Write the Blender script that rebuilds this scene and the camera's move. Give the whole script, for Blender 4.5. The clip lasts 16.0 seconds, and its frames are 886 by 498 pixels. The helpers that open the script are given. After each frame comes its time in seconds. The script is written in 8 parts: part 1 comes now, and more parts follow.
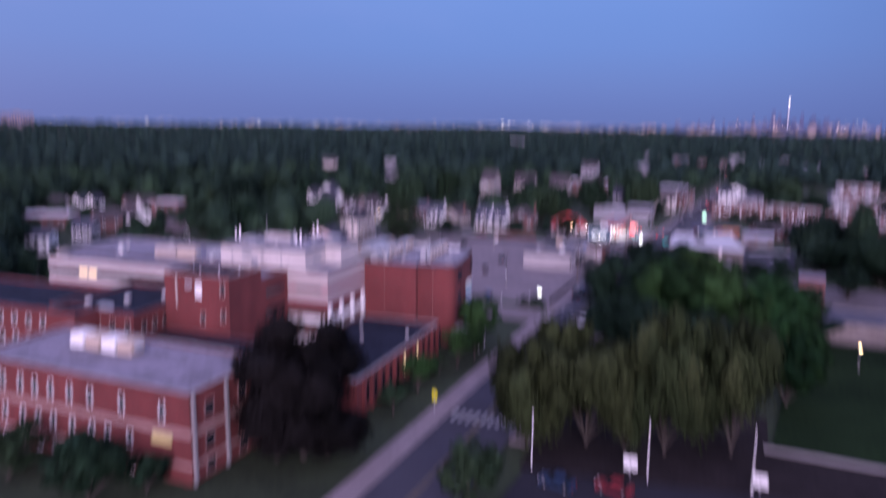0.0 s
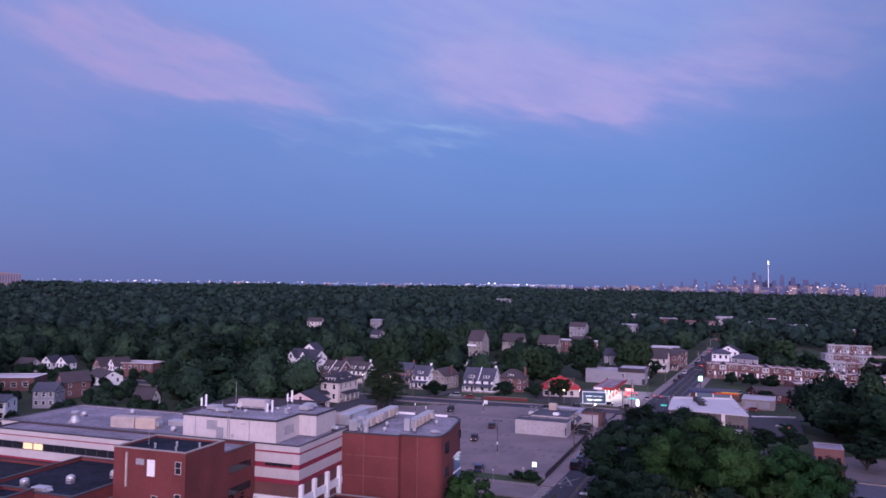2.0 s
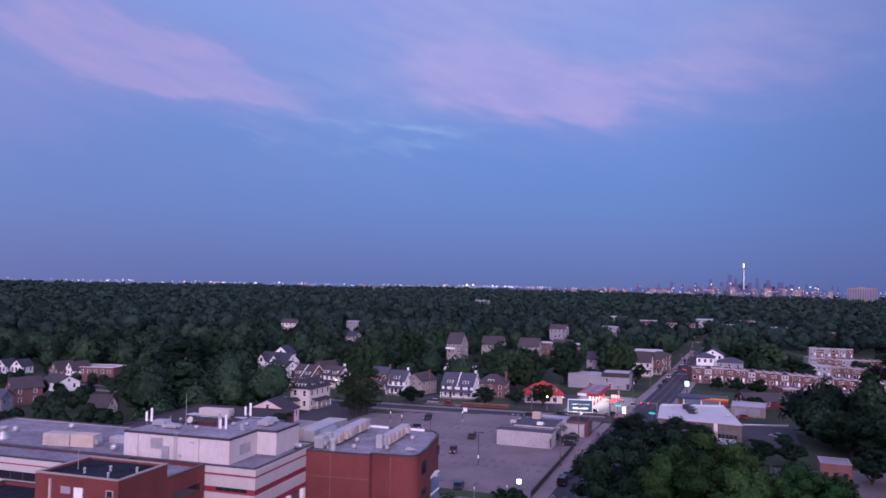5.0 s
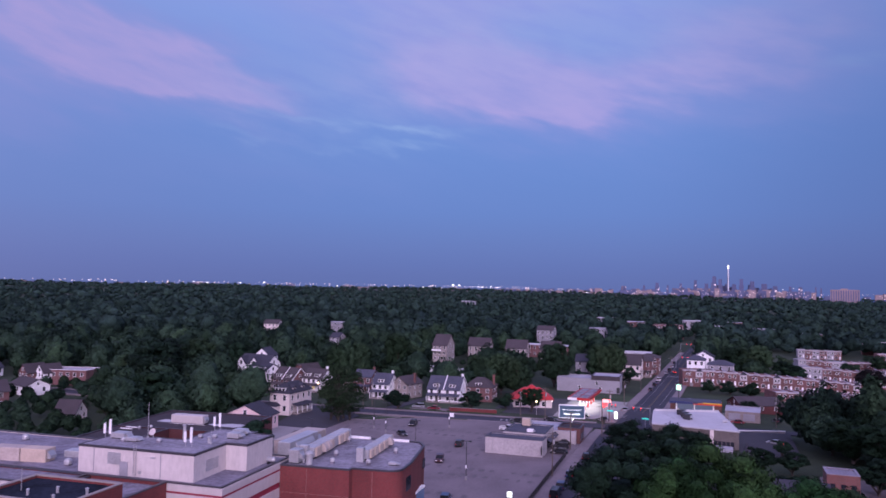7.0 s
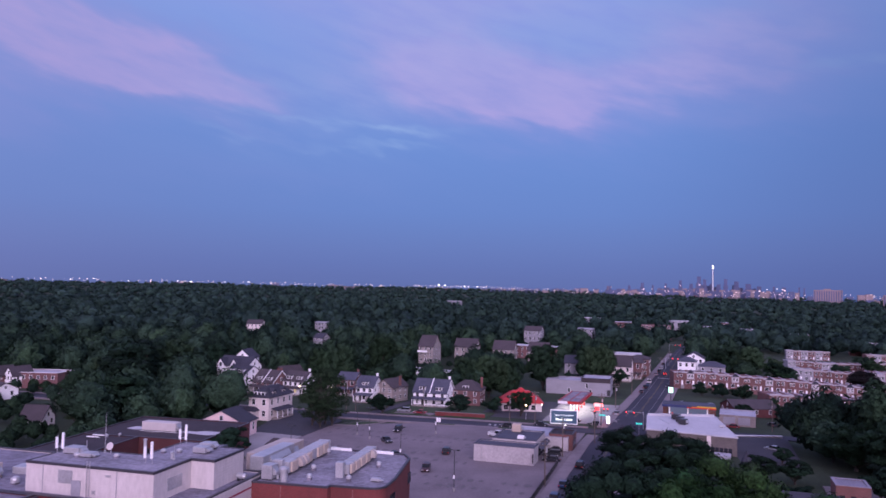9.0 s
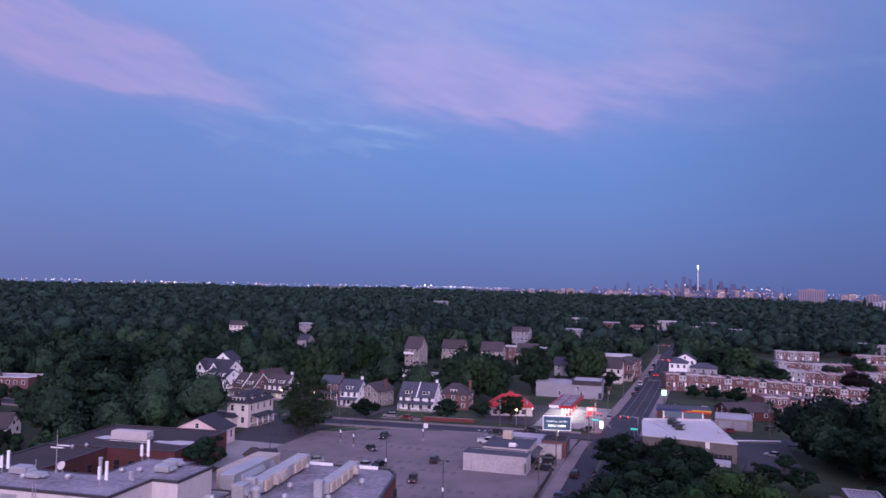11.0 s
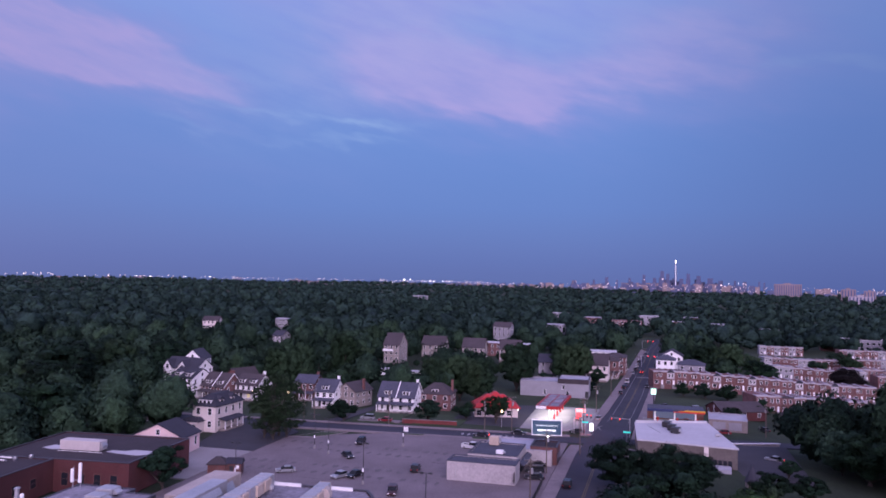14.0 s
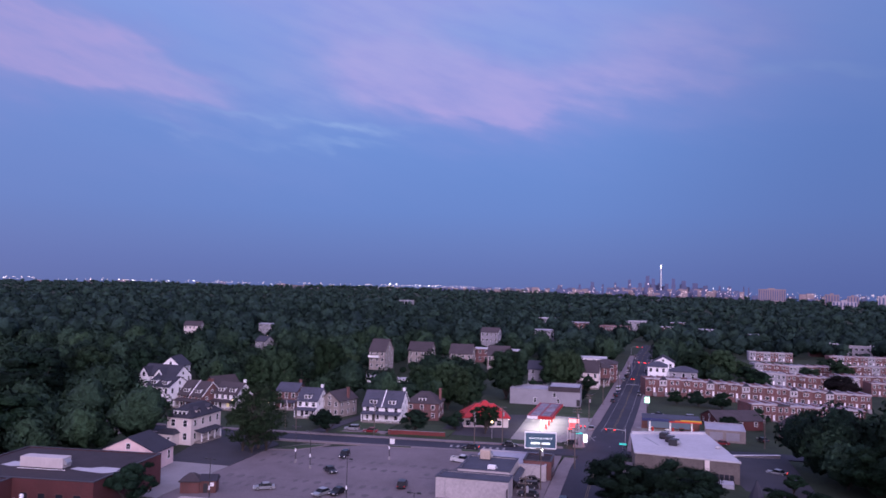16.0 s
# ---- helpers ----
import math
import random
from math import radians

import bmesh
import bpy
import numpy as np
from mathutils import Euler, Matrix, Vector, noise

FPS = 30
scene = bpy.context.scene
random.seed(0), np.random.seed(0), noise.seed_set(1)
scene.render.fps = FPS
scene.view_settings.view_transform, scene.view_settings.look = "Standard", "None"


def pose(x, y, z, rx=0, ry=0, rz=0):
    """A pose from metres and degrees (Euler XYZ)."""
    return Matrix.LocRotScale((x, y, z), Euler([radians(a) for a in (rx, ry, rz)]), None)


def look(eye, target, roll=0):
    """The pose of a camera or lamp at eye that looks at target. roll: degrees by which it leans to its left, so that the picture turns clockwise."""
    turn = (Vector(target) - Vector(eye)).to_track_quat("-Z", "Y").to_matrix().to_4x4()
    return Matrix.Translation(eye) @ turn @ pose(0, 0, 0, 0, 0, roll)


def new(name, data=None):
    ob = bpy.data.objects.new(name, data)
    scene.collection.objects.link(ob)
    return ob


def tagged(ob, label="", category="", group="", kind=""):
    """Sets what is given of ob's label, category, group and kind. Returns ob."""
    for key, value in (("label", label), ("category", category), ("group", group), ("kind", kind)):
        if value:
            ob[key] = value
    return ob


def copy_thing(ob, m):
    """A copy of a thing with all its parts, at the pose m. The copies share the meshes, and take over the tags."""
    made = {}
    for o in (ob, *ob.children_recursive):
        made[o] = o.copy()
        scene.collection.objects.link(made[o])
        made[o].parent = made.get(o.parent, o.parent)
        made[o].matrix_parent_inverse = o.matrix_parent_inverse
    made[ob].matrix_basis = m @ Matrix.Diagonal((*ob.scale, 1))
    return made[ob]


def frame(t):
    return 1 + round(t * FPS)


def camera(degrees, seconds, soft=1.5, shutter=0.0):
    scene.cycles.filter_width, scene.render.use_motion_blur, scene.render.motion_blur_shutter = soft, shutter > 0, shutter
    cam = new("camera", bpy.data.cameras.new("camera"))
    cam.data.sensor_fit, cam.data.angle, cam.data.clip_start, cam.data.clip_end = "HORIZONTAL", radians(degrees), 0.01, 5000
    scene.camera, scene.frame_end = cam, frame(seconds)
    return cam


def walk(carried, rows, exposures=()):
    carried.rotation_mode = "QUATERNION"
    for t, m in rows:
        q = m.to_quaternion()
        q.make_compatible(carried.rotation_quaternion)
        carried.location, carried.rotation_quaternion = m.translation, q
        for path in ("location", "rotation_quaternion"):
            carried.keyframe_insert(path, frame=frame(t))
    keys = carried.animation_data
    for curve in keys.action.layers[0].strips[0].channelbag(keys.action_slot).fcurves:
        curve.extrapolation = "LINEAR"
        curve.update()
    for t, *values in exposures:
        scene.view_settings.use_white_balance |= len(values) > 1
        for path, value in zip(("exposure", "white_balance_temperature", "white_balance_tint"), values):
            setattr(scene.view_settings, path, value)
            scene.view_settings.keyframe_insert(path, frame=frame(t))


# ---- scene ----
cam = camera(62.000, 16.0, soft=1.6, shutter=1.0)


def aim(x, y, z, yaw, pitch, roll):
    return pose(x, y, z, 90 + pitch, 0, yaw) @ pose(0, 0, 0, 0, 0, roll)


walk(cam, [(t, aim(*row)) for t, *row in (
    (0.0, 35.377, 4.142, 44.996, 22.518, -9.523, 0.667),
    (0.1, 35.198, 4.599, 44.989, 22.498, -6.75, 0.664),
    (0.2, 35.019, 5.055, 44.982, 22.478, -4.12, 0.661),
    (0.4, 34.66, 5.969, 44.969, 22.437, -0.64, 0.656),
    (0.5, 34.481, 6.425, 44.963, 22.417, 0.189, 0.653),
    (0.7, 34.124, 7.338, 44.951, 22.313, 1.6, 0.654),
    (1.0, 33.588, 8.707, 44.932, 22.158, 2.252, 0.655),
    (1.5, 32.698, 10.989, 44.905, 21.914, 2.668, 0.669),
    (2.0, 31.811, 13.269, 44.88, 21.659, 2.785, 0.693),
    (2.5, 30.927, 15.549, 44.858, 21.382, 2.798, 0.725),
    (3.0, 30.046, 17.828, 44.839, 21.099, 2.8, 0.762),
    (3.5, 29.168, 20.105, 44.822, 20.797, 2.835, 0.803),
    (4.0, 28.294, 22.382, 44.808, 20.521, 2.861, 0.847),
    (5.2, 26.221, 27.836, 44.792, 19.874, 2.904, 0.946),
    (6.5, 23.975, 33.745, 44.775, 19.174, 2.951, 1.053),
    (7.0, 23.123, 36.013, 44.775, 18.892, 2.957, 1.085),
    (7.5, 22.274, 38.279, 44.778, 18.613, 2.969, 1.112),
    (8.0, 21.43, 40.544, 44.783, 18.335, 2.972, 1.134),
    (8.5, 20.59, 42.806, 44.79, 18.063, 2.968, 1.151),
    (9.0, 19.754, 45.067, 44.8, 17.795, 2.959, 1.162),
    (10.2, 17.777, 50.48, 44.836, 17.115, 2.938, 1.163),
    (11.3, 15.968, 55.44, 44.871, 16.553, 2.985, 1.161),
    (11.4, 15.806, 55.89, 44.875, 16.477, 2.61, 1.159),
    (11.5, 15.644, 56.34, 44.879, 16.401, 1.563, 1.158),
    (11.7, 15.321, 57.239, 44.888, 16.252, -0.81, 1.154),
    (12.0, 14.836, 58.587, 44.901, 16.029, -3.769, 1.149),
    (12.2, 14.515, 59.485, 44.91, 15.917, -4.42, 1.146),
    (12.5, 14.033, 60.833, 44.924, 15.749, -5.181, 1.14),
    (13.0, 13.236, 63.075, 44.95, 15.503, -3.901, 1.133),
    (13.2, 12.919, 63.971, 44.961, 15.439, -1.05, 1.131),
    (13.5, 12.443, 65.315, 44.978, 15.342, 1.309, 1.128),
    (14.0, 11.656, 67.552, 45.007, 15.094, 2.582, 1.128),
    (14.5, 10.874, 69.787, 45.038, 14.82, 2.879, 1.134),
    (15.0, 10.098, 72.018, 45.071, 14.559, 2.909, 1.148),
    (15.5, 9.327, 74.247, 45.105, 14.287, 2.923, 1.174),
    (16.0, 8.562, 76.473, 45.141, 14.013, 2.952, 1.212),
)], exposures=((0.0, 0.20), (0.5, 0.18), (1.0, 0.08), (1.6, 0.0), (16.0, 0.0)))
SKY_STRENGTH = 1.0
SUN_ENERGY = 2.15
# cloud banks and wisps: azimuth to the left of the avenue, elevation, half widths, lean, weight
PUFFS = ((49.0, 17.0, 8.5, 3.4, 0.15, 0.85), (38.7, 15.3, 6.0, 2.4, 0.22, 0.95), (44.2, 15.8, 5.5, 2.4, 0.20, 0.75), (34.0, 13.5, 6.0, 1.7, 0.20, 0.45), (50.5, 12.6, 6.0, 2.4, 0.10, 0.40), (51.8, 9.8, 3.0, 1.6, 0.10, 0.28),
         (21.0, 18.3, 10.5, 3.6, 0.12, 0.62), (15.6, 16.4, 8.5, 3.4, 0.20, 0.72), (10.6, 14.0, 4.5, 1.9, 0.20, 0.50), (22.3, 14.4, 16.5, 2.6, 0.10, 0.40), (0.2, 17.6, 8.5, 4.0, -0.05, 0.60), (-5.0, 15.0, 9.0, 2.9, 0.05, 0.46), (5.4, 15.0, 6.5, 2.4, -0.20, 0.36),
         (28.0, 22.0, 18.4, 1.8, 0.0, 0.35), (11.8, 21.0, 10.7, 2.2, 0.10, 0.42), (31.0, 8.3, 12.2, 1.8, 0.0, 0.14), (-7.9, 18.8, 6.4, 3.0, 0.10, 0.50))
WISPS = ((27.0, 15.0, 11.0, 4.0, 0.0, 0.30), (12.0, 20.0, 26.0, 5.5, 0.0, 0.34), (22.3, 12.1, 4.8, 0.42, 0.06, 0.80), (29.3, 12.1, 5.6, 0.4, 0.04, 0.45), (23.6, 10.6, 3.9, 0.35, 0.02, 0.45), (34.4, 11.3, 3.3, 0.4, 0.0, 0.30), (-12.0, 15.5, 5.0, 0.6, 0.1, 0.35))

# ---- world and light ----
world = bpy.data.worlds.new("dusk_sky")
scene.world = world
world.use_nodes = True
wn, wl = world.node_tree.nodes, world.node_tree.links
wn.clear()


def wmath(op, a, b=0.0, c=0.0, clamp=False):
    n = wn.new("ShaderNodeMath")
    n.operation, n.use_clamp = op, clamp
    for i, v in enumerate((a, b, c)):
        if isinstance(v, (int, float)):
            n.inputs[i].default_value = v
        else:
            wl.new(v, n.inputs[i])
    return n.outputs[0]


def wmix(fac, a, b, mode="MIX"):
    n = wn.new("ShaderNodeMix")
    n.data_type, n.blend_type = "RGBA", mode
    if isinstance(fac, (int, float)):
        n.inputs[0].default_value = fac
    else:
        wl.new(fac, n.inputs[0])
    for i, v in ((6, a), (7, b)):
        if isinstance(v, tuple):
            n.inputs[i].default_value = (*v, 1)
        else:
            wl.new(v, n.inputs[i])
    return n.outputs[2]


def smooth(v, lo, hi):
    n = wn.new("ShaderNodeMapRange")
    n.interpolation_type = "SMOOTHSTEP"
    n.inputs["From Min"].default_value, n.inputs["From Max"].default_value = lo, hi
    wl.new(v, n.inputs["Value"])
    return n.outputs[0]


SUN_EL, SUN_ROT = radians(1.5), radians(152)
tc = wn.new("ShaderNodeTexCoord")
sep = wn.new("ShaderNodeSeparateXYZ")
wl.new(tc.outputs["Generated"], sep.inputs[0])
dx, dy, dz = sep.outputs
# elevation gradient of the clear eastern dusk sky
ramp = wn.new("ShaderNodeValToRGB")
wl.new(dz, ramp.inputs[0])
stops = ((0.0, (0.118, 0.165, 0.42)), (0.03, (0.112, 0.180, 0.475)), (0.10, (0.121, 0.224, 0.59)), (0.20, (0.135, 0.258, 0.66)),
         (0.32, (0.20, 0.325, 0.76)), (0.55, (0.38, 0.43, 0.97)), (1.0, (0.60, 0.62, 1.24)))
el = ramp.color_ramp.elements
el[0].position, el[0].color = stops[0][0], (*stops[0][1], 1)
el[1].position, el[1].color = stops[-1][0], (*stops[-1][1], 1)
for p, c in stops[1:-1]:
    e = el.new(p)
    e.color = (*c, 1)
# the afterglow in the west, behind the walk
west = wmath("MULTIPLY_ADD", dy, -0.5, 0.5, clamp=True)
west = wmath("POWER", west, 2.2)
base = wmix(west, ramp.outputs[0], (1.40, 1.06, 1.72))
# streaky clouds on a flat layer overhead: the direction is laid onto a plane
lift = wmath("MAXIMUM", wmath("ADD", dz, 0.10), 0.02)
px = wmath("DIVIDE", dx, lift)
py = wmath("DIVIDE", dy, lift)
plane = wn.new("ShaderNodeCombineXYZ")
wl.new(px, plane.inputs[0])
wl.new(py, plane.inputs[1])


def cloud_noise(scale, detail, rough, sx, sy, shift):
    mp = wn.new("ShaderNodeMapping")
    mp.inputs["Scale"].default_value = (sx, sy, 1)
    mp.inputs["Location"].default_value = shift
    mp.inputs["Rotation"].default_value = (0, 0, radians(-20))
    wl.new(plane.outputs[0], mp.inputs[0])
    n = wn.new("ShaderNodeTexNoise")
    n.inputs["Scale"].default_value, n.inputs["Detail"].default_value, n.inputs["Roughness"].default_value = scale, detail, rough
    wl.new(mp.outputs[0], n.inputs["Vector"])
    return n.outputs["Fac"]


rough_noise = cloud_noise(0.55, 5, 0.55, 1.0, 0.6, (3.1, 1.7, 0))
azimuth = wmath("ARCTAN2", wmath("MULTIPLY", dx, -1.0), dy)
rise = wmath("ARCSINE", dz)
streak = wn.new("ShaderNodeCombineXYZ")
wl.new(azimuth, streak.inputs[0])
wl.new(wmath("SUBTRACT", rise, wmath("MULTIPLY", azimuth, 0.24)), streak.inputs[1])


def streaks(sx, sy, detail, shift):
    """Noise drawn out along the slope of the cloud banks."""
    mp = wn.new("ShaderNodeMapping")
    mp.inputs["Scale"].default_value = (sx, sy, 1)
    mp.inputs["Location"].default_value = shift
    wl.new(streak.outputs[0], mp.inputs[0])
    n = wn.new("ShaderNodeTexNoise")
    n.inputs["Scale"].default_value, n.inputs["Detail"].default_value, n.inputs["Roughness"].default_value = 1.0, detail, 0.55
    wl.new(mp.outputs[0], n.inputs["Vector"])
    return n.outputs["Fac"]


swell = streaks(7, 20, 3, (3.1, 1.7, 0))
swell_2 = streaks(6, 16, 3, (9.4, 5.1, 0))
fine_noise = streaks(13, 46, 5, (0.3, 5.2, 0))
bent_az = wmath("ADD", azimuth, wmath("MULTIPLY_ADD", swell_2, radians(10.0), radians(-5.0)))
bent_el = wmath("ADD", rise, wmath("ADD", wmath("MULTIPLY_ADD", swell, radians(4.4), radians(-2.2)), wmath("MULTIPLY_ADD", fine_noise, radians(1.1), radians(-0.55))))


def puff(turn, elevation, wide, high, lean=0.0):
    """A soft oval of cloud in the sky, by the degrees at which it stands: 1 in its middle, 0 outside."""
    az = wmath("SUBTRACT", bent_az, radians(turn))
    ev = wmath("SUBTRACT", wmath("SUBTRACT", bent_el, radians(elevation)), wmath("MULTIPLY", az, lean))
    q = wmath("ADD", wmath("POWER", wmath("ABSOLUTE", wmath("DIVIDE", az, radians(wide))), 2.0), wmath("POWER", wmath("ABSOLUTE", wmath("DIVIDE", ev, radians(high))), 2.0))
    return wmath("POWER", 2.718, wmath("MULTIPLY", q, -1.0))


bank = 0.0
for spot in PUFFS:
    one = wmath("MULTIPLY", puff(*spot[:5]), spot[5])
    bank = one if bank == 0.0 else wmath("ADD", bank, one)
bank = wmath("MINIMUM", bank, 1.15)
veil = wmath("MULTIPLY", smooth(dz, 0.30, 0.48), smooth(rough_noise, 0.36, 0.62))
amount = wmath("MULTIPLY", bank, wmath("MULTIPLY_ADD", fine_noise, 0.62, 0.52))
amount = wmath("ADD", amount, wmath("MULTIPLY", veil, 0.42))
amount = wmath("MINIMUM", wmath("MULTIPLY", amount, 0.86), 0.92)
tint = wmix(smooth(amount, 0.35, 0.95), (0.262, 0.280, 0.685), (0.42, 0.350, 0.735))
sky = wmix(amount, base, wmix(west, tint, (1.7, 1.1, 1.5)))
# thin pale wisps
wisp = 0.0
for spot in WISPS:
    one = wmath("MULTIPLY", puff(*spot[:5]), spot[5])
    wisp = one if wisp == 0.0 else wmath("MAXIMUM", wisp, one)
wisp = wmath("MULTIPLY", wisp, smooth(fine_noise, 0.2, 0.65))
sky = wmix(wisp, sky, (0.27, 0.40, 0.76))
# the sky darkens a little toward the south-east
sky = wmix(wmath("MULTIPLY", smooth(wmath("MULTIPLY", dx, -1.0), 0.35, 0.8), 0.2), sky, (0.10, 0.13, 0.36))
sky = wmix(wmath("MULTIPLY", smooth(dx, -0.12, 0.30), 0.40), sky, (0.05, 0.085, 0.29))
air = wn.new("ShaderNodeTexSky")
air.sky_type, air.sun_disc, air.sun_elevation, air.sun_rotation = "NISHITA", False, SUN_EL, SUN_ROT
sky = wmix(0.012, sky, air.outputs[0], "ADD")
back = wn.new("ShaderNodeBackground")
back.inputs["Strength"].default_value = SKY_STRENGTH
wl.new(sky, back.inputs["Color"])
wout = wn.new("ShaderNodeOutputWorld")
wl.new(back.outputs[0], wout.inputs[0])

glow = new("sun", bpy.data.lights.new("sun", "SUN"))
glow.data.energy, glow.data.angle, glow.data.color = SUN_ENERGY, radians(32), (0.95, 0.78, 1.07)
glow.matrix_world = look((0, 0, 100), (-45, 85, 66))


# ---- materials ----
def shader(name):
    m = bpy.data.materials.new(name)
    m.use_nodes = True
    return m, m.node_tree.nodes, m.node_tree.links, m.node_tree.nodes["Principled BSDF"]


def mat(name, col, rough=0.8, var=0.2, big=0.12, small=2.5, bump=0.15, metal=0.0, col2=None, vary=0.0, islands=0.0, stretch=(1, 1, 1), spec=0.4):
    """Colour with stains (big) and grain (small), by the cycles per metre of each; vary: by object, islands: by loose piece."""
    m, n, l, b = shader(name)
    geo = n.new("ShaderNodeNewGeometry")
    mp = n.new("ShaderNodeMapping")
    mp.inputs["Scale"].default_value = stretch
    l.new(geo.outputs["Position"], mp.inputs[0])
    tex = []
    for scale, detail in ((big, 4), (small, 5)):
        t = n.new("ShaderNodeTexNoise")
        t.inputs["Scale"].default_value, t.inputs["Detail"].default_value, t.inputs["Roughness"].default_value = scale, detail, 0.6
        l.new(mp.outputs[0], t.inputs["Vector"])
        tex.append(t.outputs["Fac"])
    add = n.new("ShaderNodeMath")
    add.operation = "ADD"
    l.new(tex[0], add.inputs[0])
    l.new(tex[1], add.inputs[1])
    last = add.outputs[0]
    for amount, source in ((vary, "object"), (islands, "island")):
        if amount:
            out = n.new("ShaderNodeObjectInfo").outputs["Random"] if source == "object" else geo.outputs["Random Per Island"]
            mad = n.new("ShaderNodeMath")
            mad.operation = "MULTIPLY_ADD"
            mad.inputs[1].default_value = amount
            l.new(out, mad.inputs[0])
            l.new(last, mad.inputs[2])
            last = mad.outputs[0]
    rng = n.new("ShaderNodeMapRange")
    rng.inputs["From Min"].default_value, rng.inputs["From Max"].default_value = 0.7, 1.3 + vary + islands
    l.new(last, rng.inputs["Value"])
    mix = n.new("ShaderNodeMix")
    mix.data_type = "RGBA"
    lo = tuple(max(0.0, c * (1 - var)) for c in col)
    hi = tuple(min(1.0, c * (1 + var)) for c in (col2 or col))
    mix.inputs[6].default_value, mix.inputs[7].default_value = (*lo, 1), (*hi, 1)
    l.new(rng.outputs[0], mix.inputs[0])
    l.new(mix.outputs[2], b.inputs["Base Color"])
    if bump:
        bp = n.new("ShaderNodeBump")
        bp.inputs["Strength"].default_value, bp.inputs["Distance"].default_value = bump, 0.05
        l.new(tex[1], bp.inputs["Height"])
        l.new(bp.outputs[0], b.inputs["Normal"])
    b.inputs["Roughness"].default_value, b.inputs["Metallic"].default_value, b.inputs["Specular IOR Level"].default_value = rough, metal, spec
    return m


def brick_mat(name, col, mortar, vary=0.0):
    """Running-bond brick at true size, with stains."""
    m, n, l, b = shader(name)
    geo = n.new("ShaderNodeNewGeometry")
    sp = n.new("ShaderNodeSeparateXYZ")
    l.new(geo.outputs["Position"], sp.inputs[0])
    ad = n.new("ShaderNodeMath")
    l.new(sp.outputs[0], ad.inputs[0])
    l.new(sp.outputs[1], ad.inputs[1])
    cb = n.new("ShaderNodeCombineXYZ")
    l.new(ad.outputs[0], cb.inputs[0])
    l.new(sp.outputs[2], cb.inputs[1])
    br = n.new("ShaderNodeTexBrick")
    br.inputs["Scale"].default_value, br.inputs["Mortar Size"].default_value = 1.0, 0.008
    br.inputs["Brick Width"].default_value, br.inputs["Row Height"].default_value = 0.24, 0.08
    br.inputs["Color1"].default_value = (*(c * 0.82 for c in col), 1)
    br.inputs["Color2"].default_value = (*(min(1, c * 1.18) for c in col), 1)
    br.inputs["Mortar"].default_value = (*mortar, 1)
    l.new(cb.outputs[0], br.inputs["Vector"])
    no = n.new("ShaderNodeTexNoise")
    no.inputs["Scale"].default_value, no.inputs["Detail"].default_value = 0.22, 5
    st = n.new("ShaderNodeMapping")
    st.inputs["Scale"].default_value = (1, 1, 0.5)
    l.new(geo.outputs["Position"], st.inputs[0])
    l.new(st.outputs[0], no.inputs["Vector"])
    mr = n.new("ShaderNodeMapRange")
    mr.inputs["From Min"].default_value, mr.inputs["From Max"].default_value = 0.3, 0.7
    mr.inputs["To Min"].default_value, mr.inputs["To Max"].default_value = 0.72, 1.12
    l.new(no.outputs["Fac"], mr.inputs["Value"])
    mu = n.new("ShaderNodeVectorMath")
    mu.operation = "SCALE"
    l.new(br.outputs["Color"], mu.inputs[0])
    l.new(mr.outputs[0], mu.inputs["Scale"])
    l.new(mu.outputs[0], b.inputs["Base Color"])
    bp = n.new("ShaderNodeBump")
    bp.inputs["Strength"].default_value, bp.inputs["Distance"].default_value, bp.invert = 0.3, 0.01, True
    l.new(br.outputs["Fac"], bp.inputs["Height"])
    l.new(bp.outputs[0], b.inputs["Normal"])
    b.inputs["Roughness"].default_value = 0.9
    return m


def siding_mat(name, col, pitch):
    """Painted horizontal boards: a fine groove at each board's edge."""
    m = mat(name, col, 0.6, 0.12, 0.25, 2.0, 0.0, stretch=(1, 1, 0.4))
    n, l = m.node_tree.nodes, m.node_tree.links
    geo, sp, fr, mr, bp = (n.new("ShaderNode" + k) for k in ("NewGeometry", "SeparateXYZ", "Math", "MapRange", "Bump"))
    l.new(geo.outputs["Position"], sp.inputs[0])
    fr.operation = "PINGPONG"
    fr.inputs[1].default_value = pitch
    l.new(sp.outputs[2], fr.inputs[0])
    mr.inputs["From Min"].default_value, mr.inputs["From Max"].default_value = 0.0, pitch * 0.25
    l.new(fr.outputs[0], mr.inputs["Value"])
    bp.inputs["Strength"].default_value, bp.inputs["Distance"].default_value = 0.6, 0.03
    l.new(mr.outputs[0], bp.inputs["Height"])
    l.new(bp.outputs[0], n["Principled BSDF"].inputs["Normal"])
    return m


def lamp_mat(name, col, strength):
    m, n, l, b = shader(name)
    b.inputs["Base Color"].default_value = (*col, 1)
    b.inputs["Emission Color"].default_value = (*col, 1)
    b.inputs["Emission Strength"].default_value = strength
    return m


def glass_mat(name, col, rough=0.08):
    m, n, l, b = shader(name)
    b.inputs["Base Color"].default_value = (*col, 1)
    b.inputs["Roughness"].default_value, b.inputs["IOR"].default_value = rough, 1.52
    b.inputs["Specular IOR Level"].default_value = 0.6
    return m


